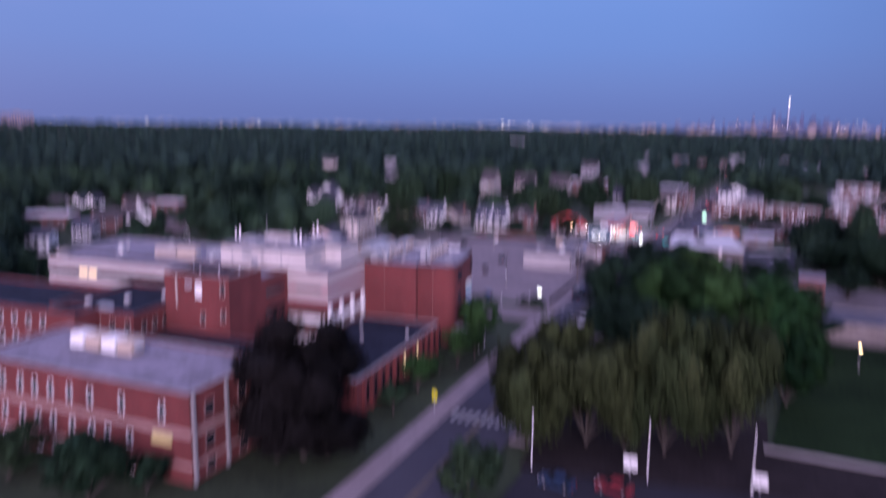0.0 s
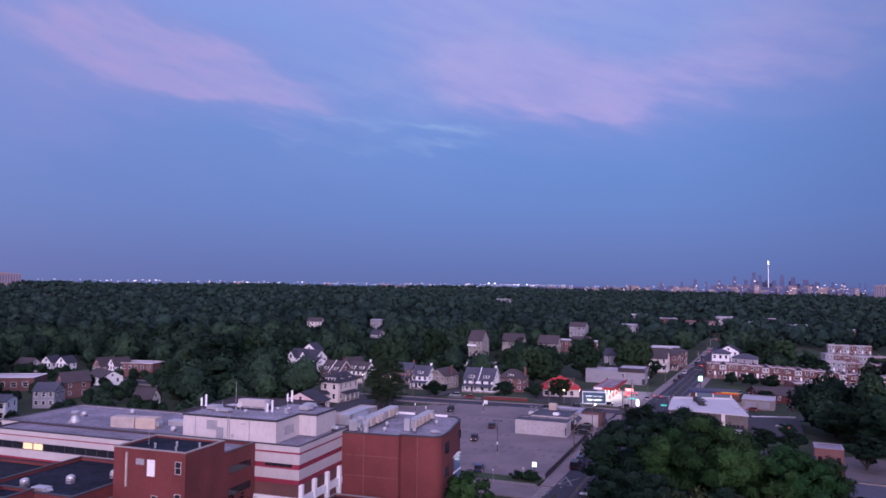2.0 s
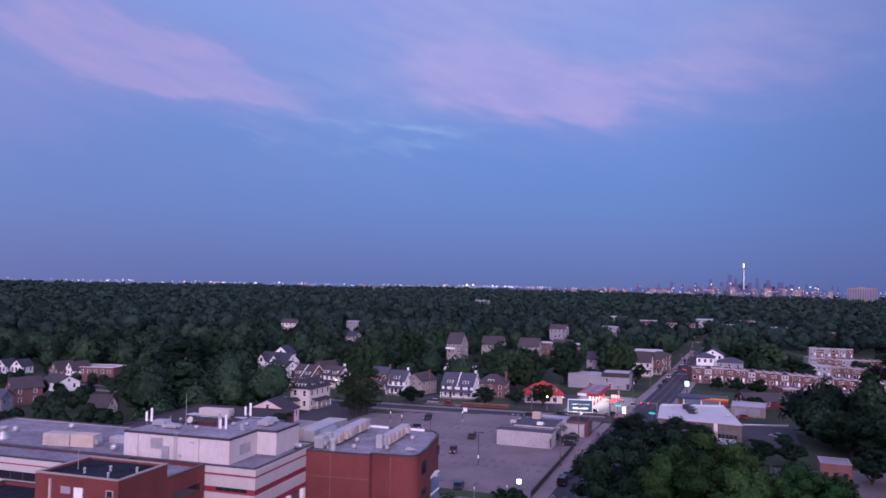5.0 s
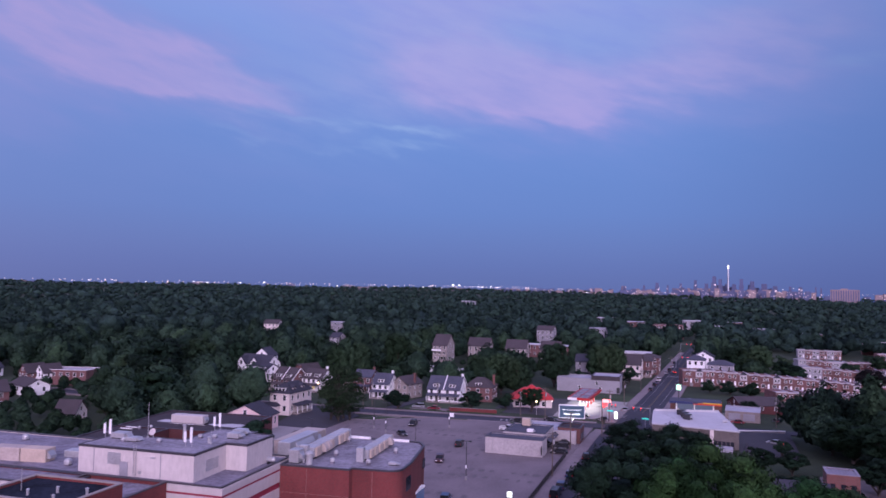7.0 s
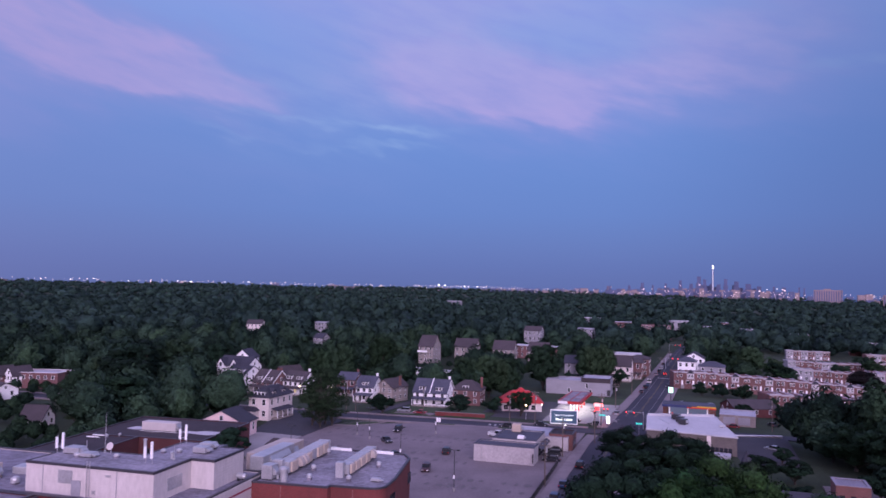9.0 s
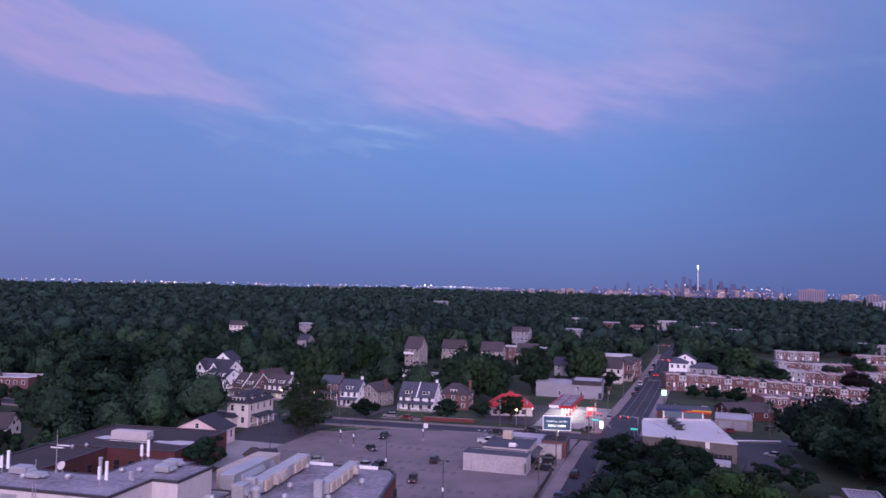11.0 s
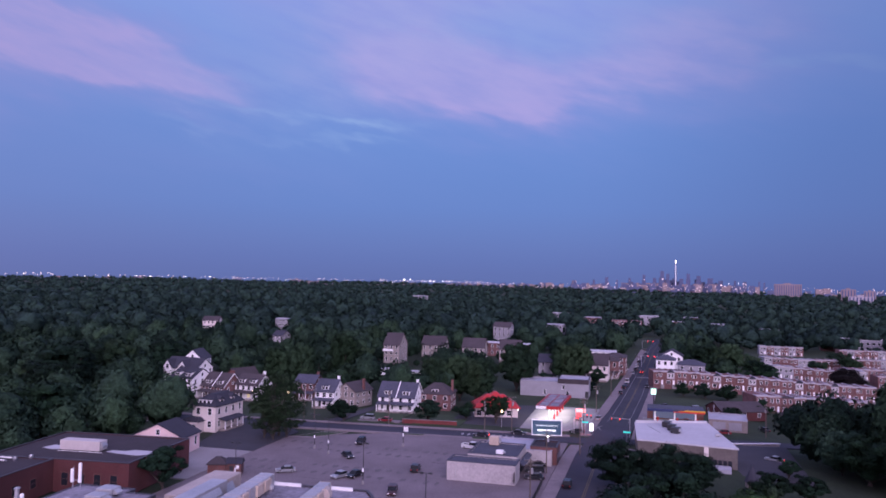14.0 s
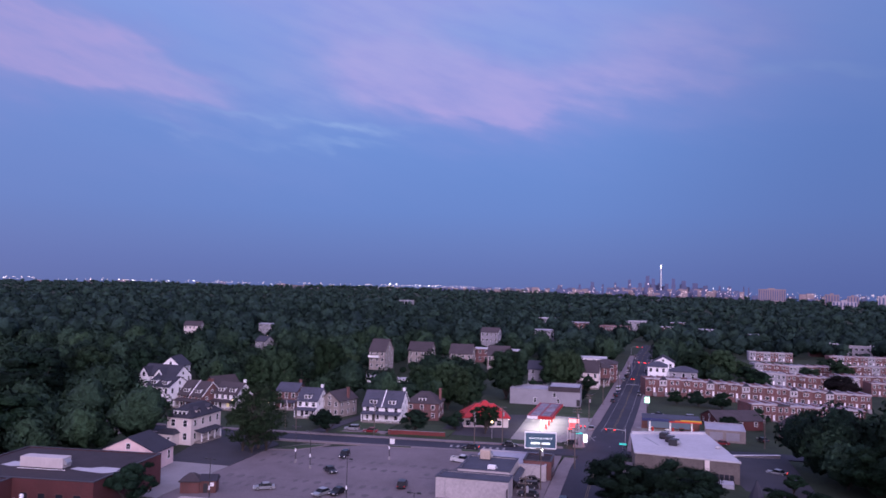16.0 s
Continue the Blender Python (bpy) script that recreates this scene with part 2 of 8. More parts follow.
def leaf_mat(name, col, col2):
    """Leaves: one tone for each crown of some ten metres, with lighter and darker sprays and mottled self-shade put
    into the colour.
    """
    m, n, l, b = shader(name)
    geo = n.new("ShaderNodeNewGeometry")
    flat = n.new("ShaderNodeVectorMath")
    flat.operation = "MULTIPLY"
    flat.inputs[1].default_value = (1, 1, 0.15)
    l.new(geo.outputs["Position"], flat.inputs[0])
    cell = n.new("ShaderNodeTexVoronoi")
    cell.inputs["Scale"].default_value = 0.085
    l.new(flat.outputs[0], cell.inputs["Vector"])
    tone = n.new("ShaderNodeSeparateColor")
    l.new(cell.outputs["Color"], tone.inputs[0])
    spray = n.new("ShaderNodeTexNoise")
    spray.inputs["Scale"].default_value, spray.inputs["Detail"].default_value = 0.4, 3
    l.new(geo.outputs["Position"], spray.inputs["Vector"])
    stand = n.new("ShaderNodeTexNoise")
    stand.inputs["Scale"].default_value, stand.inputs["Detail"].default_value = 0.011, 3
    l.new(geo.outputs["Position"], stand.inputs["Vector"])
    terms = ((stand.outputs["Fac"], 0.9), (tone.outputs[0], 0.55), (spray.outputs["Fac"], 0.4), (n.new("ShaderNodeObjectInfo").outputs["Random"], 0.12), (geo.outputs["Random Per Island"], 0.16))
    last = None
    for out, weight in terms:
        mad = n.new("ShaderNodeMath")
        mad.operation = "MULTIPLY_ADD"
        mad.inputs[1].default_value = weight
        mad.inputs[2].default_value = -0.66
        l.new(out, mad.inputs[0])
        if last is not None:
            l.new(last, mad.inputs[2])
        last = mad.outputs[0]
    mix = n.new("ShaderNodeMix")
    mix.data_type, mix.clamp_factor = "RGBA", True
    mix.inputs[6].default_value, mix.inputs[7].default_value = (*(c * 0.6 for c in col), 1), (*(c * 1.4 for c in col2), 1)
    l.new(last, mix.inputs[0])
    hue = n.new("ShaderNodeHueSaturation")
    sway = n.new("ShaderNodeMath")
    sway.operation = "MULTIPLY_ADD"
    sway.inputs[1].default_value, sway.inputs[2].default_value = 0.045, 0.468
    l.new(tone.outputs[1], sway.inputs[0])
    l.new(sway.outputs[0], hue.inputs["Hue"])
    l.new(mix.outputs[2], hue.inputs["Color"])
    l.new(hue.outputs[0], b.inputs["Base Color"])
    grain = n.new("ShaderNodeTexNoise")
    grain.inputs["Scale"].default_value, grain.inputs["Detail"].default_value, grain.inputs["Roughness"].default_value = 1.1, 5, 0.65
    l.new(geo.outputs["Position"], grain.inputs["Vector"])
    bp = n.new("ShaderNodeBump")
    bp.inputs["Strength"].default_value, bp.inputs["Distance"].default_value = 1.0, 1.0
    l.new(grain.outputs["Fac"], bp.inputs["Height"])
    l.new(bp.outputs[0], b.inputs["Normal"])
    # mottles the colour darker and lighter, in place of shade between leaf clusters
    leaf_shade = n.new("ShaderNodeMapRange")
    leaf_shade.inputs["From Min"].default_value, leaf_shade.inputs["From Max"].default_value = 0.3, 0.7
    leaf_shade.inputs["To Min"].default_value, leaf_shade.inputs["To Max"].default_value = 0.45, 1.55
    l.new(grain.outputs["Fac"], leaf_shade.inputs["Value"])
    l.new(leaf_shade.outputs[0], hue.inputs["Value"])
    b.inputs["Roughness"].default_value, b.inputs["Specular IOR Level"].default_value = 0.75, 0.1
    return m


GRASS = mat("grass", (0.012, 0.022, 0.010), 0.95, 0.35, 0.06, 1.5, 0.3, col2=(0.026, 0.040, 0.018))
LAWN = mat("lawn", (0.034, 0.054, 0.024), 0.95, 0.3, 0.1, 2.0, 0.3)
ASPHALT = mat("asphalt", (0.044, 0.044, 0.060), 0.85, 0.25, 0.08, 3.0, 0.2, spec=0.2)
LOT = mat("worn_asphalt", (0.168, 0.138, 0.150), 0.85, 0.3, 0.09, 2.0, 0.2)
LOT_STAIN = mat("oil_stained_asphalt", (0.115, 0.097, 0.106), 0.75, 0.3, 0.5, 3.0, 0.15)
PATCH = mat("dark_asphalt_patch", (0.042, 0.040, 0.052), 0.85, 0.2, 0.2, 3.0, 0.2)
CONCRETE = mat("concrete", (0.26, 0.24, 0.25), 0.9, 0.2, 0.15, 3.0, 0.2)
PAVING = mat("pavement_concrete", (0.20, 0.165, 0.178), 0.9, 0.22, 0.2, 2.5, 0.2)
BRICK = brick_mat("red_brick", (0.172, 0.034, 0.034), (0.135, 0.048, 0.046))
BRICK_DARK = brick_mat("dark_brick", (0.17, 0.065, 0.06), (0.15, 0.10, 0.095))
# darker copy of the red brick, wall shadow put into its colour
BRICK_SHADED = brick_mat("maroon_brick", (0.105, 0.028, 0.031), (0.10, 0.045, 0.045))
BRICK_ROW = brick_mat("row_brick", (0.165, 0.07, 0.07), (0.17, 0.12, 0.12))
JOINT = mat("pale_joint_sealant", (0.26, 0.13, 0.12), 0.9, 0.2)
RED_PANEL = mat("dark_red_panel", (0.27, 0.03, 0.06), 0.6, 0.15, 0.3, 3.0, 0.05)
WHITE = mat("white_paint", (0.85, 0.83, 0.84), 0.7, 0.12, 0.25, 3.0, 0.08)
WHITE_PANEL = mat("white_metal_panel", (0.52, 0.465, 0.46), 0.55, 0.10, 0.2, 2.0, 0.05, stretch=(1, 1, 0.3))
WHITE_SIDING = siding_mat("white_metal_siding", (0.57, 0.51, 0.50), 0.2)
CREAM = mat("cream_stucco", (0.66, 0.58, 0.56), 0.9, 0.12, 0.25, 4.0, 0.1)
PINK = mat("pink_render", (0.74, 0.56, 0.55), 0.9, 0.1, 0.25, 3.0, 0.1)
GREY_WALL = mat("grey_siding", (0.29, 0.28, 0.315), 0.8, 0.12, 0.25, 3.0, 0.1)
BLOCK_WALL = mat("painted_block_wall", (0.44, 0.40, 0.41), 0.9, 0.18, 0.25, 2.0, 0.15)
TAN_WALL = mat("tan_stone", (0.30, 0.26, 0.25), 0.9, 0.2, 0.3, 3.0, 0.2)
STONE = mat("rough_stone", (0.26, 0.22, 0.21), 0.95, 0.3, 0.5, 3.0, 0.4)
MEMBRANE = mat("grey_roof_membrane", (0.185, 0.168, 0.21), 0.8, 0.5, 0.2, 1.4, 0.15)
MEMBRANE_LIGHT = mat("pale_roof_membrane", (0.215, 0.20, 0.24), 0.8, 0.5, 0.22, 1.4, 0.15)
MEMBRANE_DARK = mat("black_roof_membrane", (0.019, 0.023, 0.036), 0.9, 0.6, 0.15, 1.5, 0.15, spec=0.06)
FRESH_ASPHALT = mat("fresh_asphalt", (0.022, 0.022, 0.030), 0.9, 0.3, 0.1, 3.0, 0.2, spec=0.15)
ROOF_BLUE = mat("blue_grey_roof_felt", (0.060, 0.062, 0.090), 0.8, 0.3, 0.15, 1.5, 0.15)
ROOF_WHITE = mat("white_roof_coating", (0.47, 0.455, 0.49), 0.7, 0.12, 0.12, 1.0, 0.08)
ROOF_SILVER = mat("aluminium_roof_coating", (0.37, 0.36, 0.42), 0.6, 0.22, 0.15, 1.5, 0.1)
SHINGLE = mat("grey_shingle", (0.038, 0.038, 0.055), 0.9, 0.3, 0.25, 2.5, 0.3, vary=0.35)
SHINGLE_BROWN = mat("brown_shingle", (0.056, 0.045, 0.052), 0.9, 0.3, 0.25, 2.5, 0.3, vary=0.35)
RED_ROOF = mat("red_metal_roof", (0.42, 0.028, 0.03), 0.45, 0.12, 0.3, 3.0, 0.05)
DARK_ROOF = mat("brown_gravel_roof", (0.038, 0.029, 0.036), 0.9, 0.3, 0.15, 1.5, 0.2)
COPING = mat("dark_metal_coping", (0.045, 0.04, 0.05), 0.5, 0.2, 0.3, 3.0, 0.05)
METAL = mat("galvanised_metal", (0.46, 0.45, 0.47), 0.45, 0.2, 0.4, 4.0, 0.05, metal=0.5)
DUCT = mat("tan_duct_paint", (0.43, 0.36, 0.33), 0.65, 0.2, 0.4, 3.0, 0.08)
BEIGE = mat("beige_unit_casing", (0.50, 0.40, 0.33), 0.6, 0.15, 0.4, 3.0, 0.05)
DARK_METAL = mat("dark_painted_metal", (0.035, 0.035, 0.04), 0.5, 0.2, 0.5, 4.0, 0.05)
WOOD_POLE = mat("weathered_pole_wood", (0.12, 0.095, 0.085), 0.9, 0.3, 0.5, 5.0, 0.2)
BARK = mat("bark", (0.055, 0.045, 0.04), 0.95, 0.3, 0.6, 5.0, 0.4)
RUBBER = mat("tyre_rubber", (0.02, 0.02, 0.02), 0.9, 0.2, 1, 5, 0.1)
PAINT_WHITE = mat("worn_road_paint", (0.30, 0.29, 0.30), 0.8, 0.35, 0.5, 3.0, 0.05)
PAINT_YELLOW = mat("worn_yellow_paint", (0.16, 0.12, 0.06), 0.8, 0.3, 0.5, 3.0, 0.05)
GLASS = glass_mat("dark_window_glass", (0.02, 0.022, 0.03))
CAR_GLASS = mat("car_glass", (0.012, 0.014, 0.018), 0.25, 0.1, 1.0, 5.0, 0.0, spec=0.2)
BLUE_GLASS = glass_mat("blue_curtain_wall_glass", (0.16, 0.24, 0.38), 0.1)
LIT = lamp_mat("lit_window", (1.0, 0.76, 0.40), 0.45)
LAMP_WHITE = lamp_mat("white_lamp", (1.0, 0.94, 0.86), 8.0)
LAMP_SIGN = lamp_mat("white_lit_sign", (0.95, 1.0, 0.97), 2.2)
LAMP_WARM = lamp_mat("warm_lamp", (1.0, 0.72, 0.40), 6.0)
LAMP_RED = lamp_mat("red_light", (1.0, 0.04, 0.05), 2.6)
LAMP_GREEN = lamp_mat("green_lit_sign", (0.55, 1.0, 0.70), 1.3)
LAMP_TEAL = lamp_mat("teal_street_sign", (0.05, 0.60, 0.5), 0.6)
LAMP_TAIL = lamp_mat("tail_light", (1.0, 0.05, 0.04), 4.0)
CANOPY_LIT = lamp_mat("lit_canopy_soffit", (1.0, 0.95, 0.97), 2.2)
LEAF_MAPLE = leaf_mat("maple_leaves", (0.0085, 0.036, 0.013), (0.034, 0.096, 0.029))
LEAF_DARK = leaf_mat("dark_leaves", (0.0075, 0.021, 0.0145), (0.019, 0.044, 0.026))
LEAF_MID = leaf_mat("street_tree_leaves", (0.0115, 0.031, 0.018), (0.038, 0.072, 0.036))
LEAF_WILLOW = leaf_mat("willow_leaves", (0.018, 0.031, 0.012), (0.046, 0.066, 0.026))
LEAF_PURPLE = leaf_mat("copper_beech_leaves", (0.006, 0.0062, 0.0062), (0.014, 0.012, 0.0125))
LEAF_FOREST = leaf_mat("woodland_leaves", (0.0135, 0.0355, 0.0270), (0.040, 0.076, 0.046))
# farther woods: leaf colour made darker and bluer to stand for distance haze
LEAF_HAZED = leaf_mat("dark_oak_leaves", (0.0110, 0.0295, 0.0275), (0.033, 0.063, 0.050))
CAR_PAINT = {
    "dark grey": mat("dark_grey_car_paint", (0.03, 0.032, 0.04), 0.3, 0.1, 1, 5, 0.0, metal=0.3),
    "black": mat("black_car_paint", (0.012, 0.012, 0.016), 0.25, 0.1, 1, 5, 0.0),
    "blue": mat("blue_car_paint", (0.03, 0.06, 0.13), 0.3, 0.1, 1, 5, 0.0, metal=0.3),
    "silver": mat("silver_car_paint", (0.36, 0.37, 0.40), 0.3, 0.1, 1, 5, 0.0, metal=0.4),
    "white": mat("white_car_paint", (0.62, 0.62, 0.63), 0.3, 0.06, 1, 5, 0.0),
    "red": mat("red_car_paint", (0.20, 0.02, 0.03), 0.3, 0.1, 1, 5, 0.0),
    "brown": mat("maroon_car_paint", (0.07, 0.03, 0.035), 0.3, 0.1, 1, 5, 0.0, metal=0.3),
}


# ---- building kit ----
class Geo:
    """Collects solids for one mesh."""

    def __init__(self):
        self.v, self.f = [], []

    def add(self, verts, faces):
        k = len(self.v)
        self.v += [tuple(p) for p in verts]
        self.f += [tuple(i + k for i in q) for q in faces]
        return self

    def box(self, x0, x1, y0, y1, z0, z1):
        return self.add([(x0, y0, z0), (x1, y0, z0), (x1, y1, z0), (x0, y1, z0), (x0, y0, z1), (x1, y0, z1), (x1, y1, z1), (x0, y1, z1)],
                        [(3, 2, 1, 0), (4, 5, 6, 7), (0, 1, 5, 4), (1, 2, 6, 5), (2, 3, 7, 6), (3, 0, 4, 7)])

    def hollow(self, x0, x1, y0, y1, t, z0, z1):
        """Four walls round a yard, t thick, as one piece."""
        ring = lambda d, z: [(x0 + d, y0 + d, z), (x1 - d, y0 + d, z), (x1 - d, y1 - d, z), (x0 + d, y1 - d, z)]
        v, f = ring(0, z0) + ring(0, z1) + ring(t, z1) + ring(t, z0), []
        for k in range(4):
            a, b = 4 * k, 4 * ((k + 1) % 4)
            f += [(a + i, a + (i + 1) % 4, b + (i + 1) % 4, b + i) for i in range(4)]
        return self.add(v, f)

    def bevelled(self, x0, x1, y0, y1, z0, z1, c):
        """A box with its upright corners and top edges cut."""
        ring = lambda d, z: [(x0 + c + d, y0 + d, z), (x1 - c - d, y0 + d, z), (x1 - d, y0 + c + d, z), (x1 - d, y1 - c - d, z),
                             (x1 - c - d, y1 - d, z), (x0 + c + d, y1 - d, z), (x0 + d, y1 - c - d, z), (x0 + d, y0 + c + d, z)]
        v = ring(0, z0) + ring(0, z1 - c) + ring(c, z1)
        f = [tuple(reversed(range(8))), tuple(range(16, 24))]
        for k in (0, 8):
            f += [(k + i, k + (i + 1) % 8, k + 8 + (i + 1) % 8, k + 8 + i) for i in range(8)]
        return self.add(v, f)

    def extrude(self, ring, z0, z1):
        """Plan outline, counter-clockwise, raised from z0 to z1."""
        n = len(ring)
        return self.add([(x, y, z0) for x, y in ring] + [(x, y, z1) for x, y in ring],
                        [tuple(reversed(range(n))), tuple(range(n, 2 * n))] + [(i, (i + 1) % n, n + (i + 1) % n, n + i) for i in range(n)])

    def profile(self, ring, y0, y1):
        """Outline in x and z, run from y0 to y1."""
        n = len(ring)
        return self.add([(x, y0, z) for x, z in ring] + [(x, y1, z) for x, z in ring],
                        [tuple(range(n)), tuple(reversed(range(n, 2 * n)))] + [((i + 1) % n, i, n + i, n + (i + 1) % n) for i in range(n)])

    def profile_x(self, ring, x0, x1):
        """Outline in y and z, run from x0 to x1."""
        n = len(ring)
        return self.add([(x0, y, z) for y, z in ring] + [(x1, y, z) for y, z in ring],
                        [tuple(reversed(range(n))), tuple(range(n, 2 * n))] + [(i, (i + 1) % n, n + (i + 1) % n, n + i) for i in range(n)])

    def tube(self, a, b, r0, r1=None, n=8):
        a, b = Vector(a), Vector(b)
        r1 = r0 if r1 is None else r1
        q = (b - a).to_track_quat("Z", "Y")
        ring = [Vector((math.cos(2 * math.pi * i / n), math.sin(2 * math.pi * i / n), 0)) for i in range(n)]
        return self.add([a + q @ (p * r0) for p in ring] + [b + q @ (p * r1) for p in ring],
                        [tuple(reversed(range(n))), tuple(range(n, 2 * n))] + [(i, (i + 1) % n, n + (i + 1) % n, n + i) for i in range(n)])

    def dome(self, x, y, z, r, h, n=10, rings=4):
        v = [(x + r * math.cos(2 * math.pi * i / n) * math.cos(k / rings * math.pi / 2), y + r * math.sin(2 * math.pi * i / n) * math.cos(k / rings * math.pi / 2),
              z + h * math.sin(k / rings * math.pi / 2)) for k in range(rings) for i in range(n)] + [(x, y, z + h)]
        f = [(k * n + i, k * n + (i + 1) % n, (k + 1) * n + (i + 1) % n, (k + 1) * n + i) for k in range(rings - 1) for i in range(n)]
        f += [((rings - 1) * n + i, (rings - 1) * n + (i + 1) % n, rings * n) for i in range(n)]
        return self.add(v, f)

    def mesh(self, name, material):
        me = bpy.data.meshes.new(name)
        me.from_pydata(self.v, [], self.f)
        me.materials.append(material)
        return me


def part(name, geo, material, parent=None, label="", at=None):
    ob = new(name, geo.mesh(name, material) if isinstance(geo, Geo) else geo)
    if parent:
        ob.parent = parent
    if at is not None:
        ob.matrix_basis = at
    return tagged(ob, label)


def thing(name, m, label, category, group=""):
    ob = new(name)
    ob.empty_display_size = 0.3
    ob.matrix_basis = m
    return tagged(ob, label, category, group)


def structure(name, geo, material, label):
    return tagged(part(name, geo, material), label, "", "", "structure")


def clamp(v, lo=0.0, hi=1.0):
    return max(lo, min(hi, v))


def ease(v):
    v = clamp(v)
    return v * v * (3 - 2 * v)


def land(x, y):
    """Height of the ground: level round the hospital, a little lower past the cross street, hills far off."""
    r = math.hypot(x, y)
    az = math.degrees(math.atan2(-x, y))
    z = -2.5 * clamp((y - 265) / 90) - 5 * clamp((x - 30) / 80) * clamp((y - 250) / 120)
    far = ease((r - 1100) / 3300)
    z += far * (13 + 14 * ease((az + 2) / 20))
    z += 5 * ease((r - 600) / 600) * math.sin(x / 210 + 1.3) * math.sin(y / 260 + 0.4)
    return z


# ---- ground, roads, parking lot ----
def lines(*runs):
    out = []
    for a, b, step in runs:
        out += list(np.arange(a, b, step))
    return out


gx = lines((-4900, -800, 205), (-800, -320, 40), (-320, 260, 10), (260, 800, 45), (800, 4901, 205))
gy = lines((-1500, -100, 140), (-100, 640, 10), (640, 1500, 43), (1500, 4901, 170))
gv = [(x, y, land(x, y) - 0.3) for y in gy for x in gx]
nx = len(gx)
gf = [(j * nx + i, j * nx + i + 1, (j + 1) * nx + i + 1, (j + 1) * nx + i) for j in range(len(gy) - 1) for i in range(nx - 1)]
structure("ground", Geo().add(gv, gf), GRASS, "dark grassy ground between houses and woods")


def strip(geo, path, x0, x1, lift, thick=0.5, step=5.0):
    """A band along a path of (x, y), from x0 to x1 across it (right is positive), that follows the land."""
    pts = []
    for (ax, ay), (bx, by) in zip(path, path[1:]):
        n = max(1, int(math.hypot(bx - ax, by - ay) / step))
        pts += [(ax + (bx - ax) * k / n, ay + (by - ay) * k / n) for k in range(n)]
    pts.append(path[-1])
    v = []
    for i, (x, y) in enumerate(pts):
        a, b = pts[max(0, i - 1)], pts[min(len(pts) - 1, i + 1)]
        d = math.hypot(b[0] - a[0], b[1] - a[1])
        rx, ry = (b[1] - a[1]) / d, -(b[0] - a[0]) / d
        for off, dz in ((x0, 0), (x1, 0), (x1, -thick), (x0, -thick)):
            px, py = x + rx * off, y + ry * off
            v.append((px, py, land(px, py) + lift + dz))
    f = []
    for i in range(len(pts) - 1):
        k = 4 * i
        f += [(k + s, k + (s + 1) % 4, k + 4 + (s + 1) % 4, k + 4 + s) for s in range(4)]
    f += [(3, 2, 1, 0), tuple(range(len(v) - 4, len(v)))]
    return geo.add(v, [tuple(reversed(q)) for q in f])


AVENUE = [(0, -60), (0, 100), (-1.1, 180), (1.0, 270), (4.2, 330), (8.6, 400), (15.2, 520), (21, 640), (30, 760)]
CROSS = [(-330, 262), (-120, 281), (-40, 287.5), (0, 291), (20, 299), (45, 309), (100, 322), (160, 330)]
structure("road_avenue", strip(Geo(), AVENUE, -5.8, 5.8, 0.0), ASPHALT, "long straight asphalt avenue with four lanes")
structure("road_cross", strip(strip(Geo(), CROSS[:4], -4.6, 4.6, -0.02), CROSS[3:], -4.6, 4.6, -0.02), ASPHALT, "dark asphalt cross street")
structure("pavement_west", strip(strip(Geo(), [(0, -60), (0, 100), (-0.5, 168)], -9.3, -5.85, 0.15), [(-0.4, 178), (1.0, 270), (1.6, 281)], -9.0, -5.85, 0.15), PAVING, "concrete pavement along the avenue")
structure("pavement_west_far", strip(Geo(), [(3.0, 299), (4.2, 330), (8.6, 400), (15.2, 520), (21, 640)], -9.4, -5.85, 0.15), PAVING, "concrete pavement beyond the cross street")
structure("pavement_east", strip(Geo(), [(0, 101), (-0.5, 180), (1.0, 270), (1.6, 282)], 5.85, 9.0, 0.15), PAVING, "concrete pavement under the trees")
structure("pavement_east_far", strip(Geo(), [(3.2, 298), (4.2, 330), (8.6, 400), (15.2, 520), (21, 640)], 5.85, 9.2, 0.15), PAVING, "concrete pavement beyond the cross street")
structure("pavement_cross", strip(Geo(), [(-330, 255.5), (-120, 274.5), (-12, 283.4)], -0.9, 0.9, 0.14), PAVING, "narrow concrete pavement beside the lot")
structure("pavement_cross_far", strip(Geo(), [(-330, 268.3), (-120, 287.3), (-40, 293.8), (-9, 296.4)], -1.1, 0.9, 0.15), PAVING, "narrow concrete pavement before the houses")
structure("service_road", strip(Geo(), [(-60, 172.5), (-5.8, 172.5)], -5.0, 5.0, -0.03), LOT, "side road between hospital and parking lot")
structure("parking_lot", Geo().extrude([(-86, 183.5), (-9.2, 183.5), (-8.2, 281.5), (-62, 276.5), (-86, 263)], -0.4, 0.0), LOT, "worn grey asphalt parking lot, mostly empty")
structure("dark_lot", Geo().extrude([(-104, 243), (-86.3, 243), (-86.3, 270), (-97, 281), (-112, 279)], -0.4, -0.02), PATCH, "dark asphalt yard beside the parking lot")
structure("yard", Geo().extrude([(-116, 214), (-86.3, 214), (-86.3, 242.8), (-112, 242.8)], -0.4, -0.01), CONCRETE, "pale concrete yard behind the hospital")
structure("lot_verge", Geo().extrude([(-31, 178.6), (-10.2, 178.6), (-9.6, 183.3), (-32, 183.3)], -0.4, 0.12), LAWN, "grass verge at the parking lot edge")
structure("lot_pavement", Geo().extrude([(-34, 176.6), (-10.2, 176.6), (-10.2, 178.4), (-34, 178.4)], -0.4, 0.13), PAVING, "concrete pavement beside the side road")
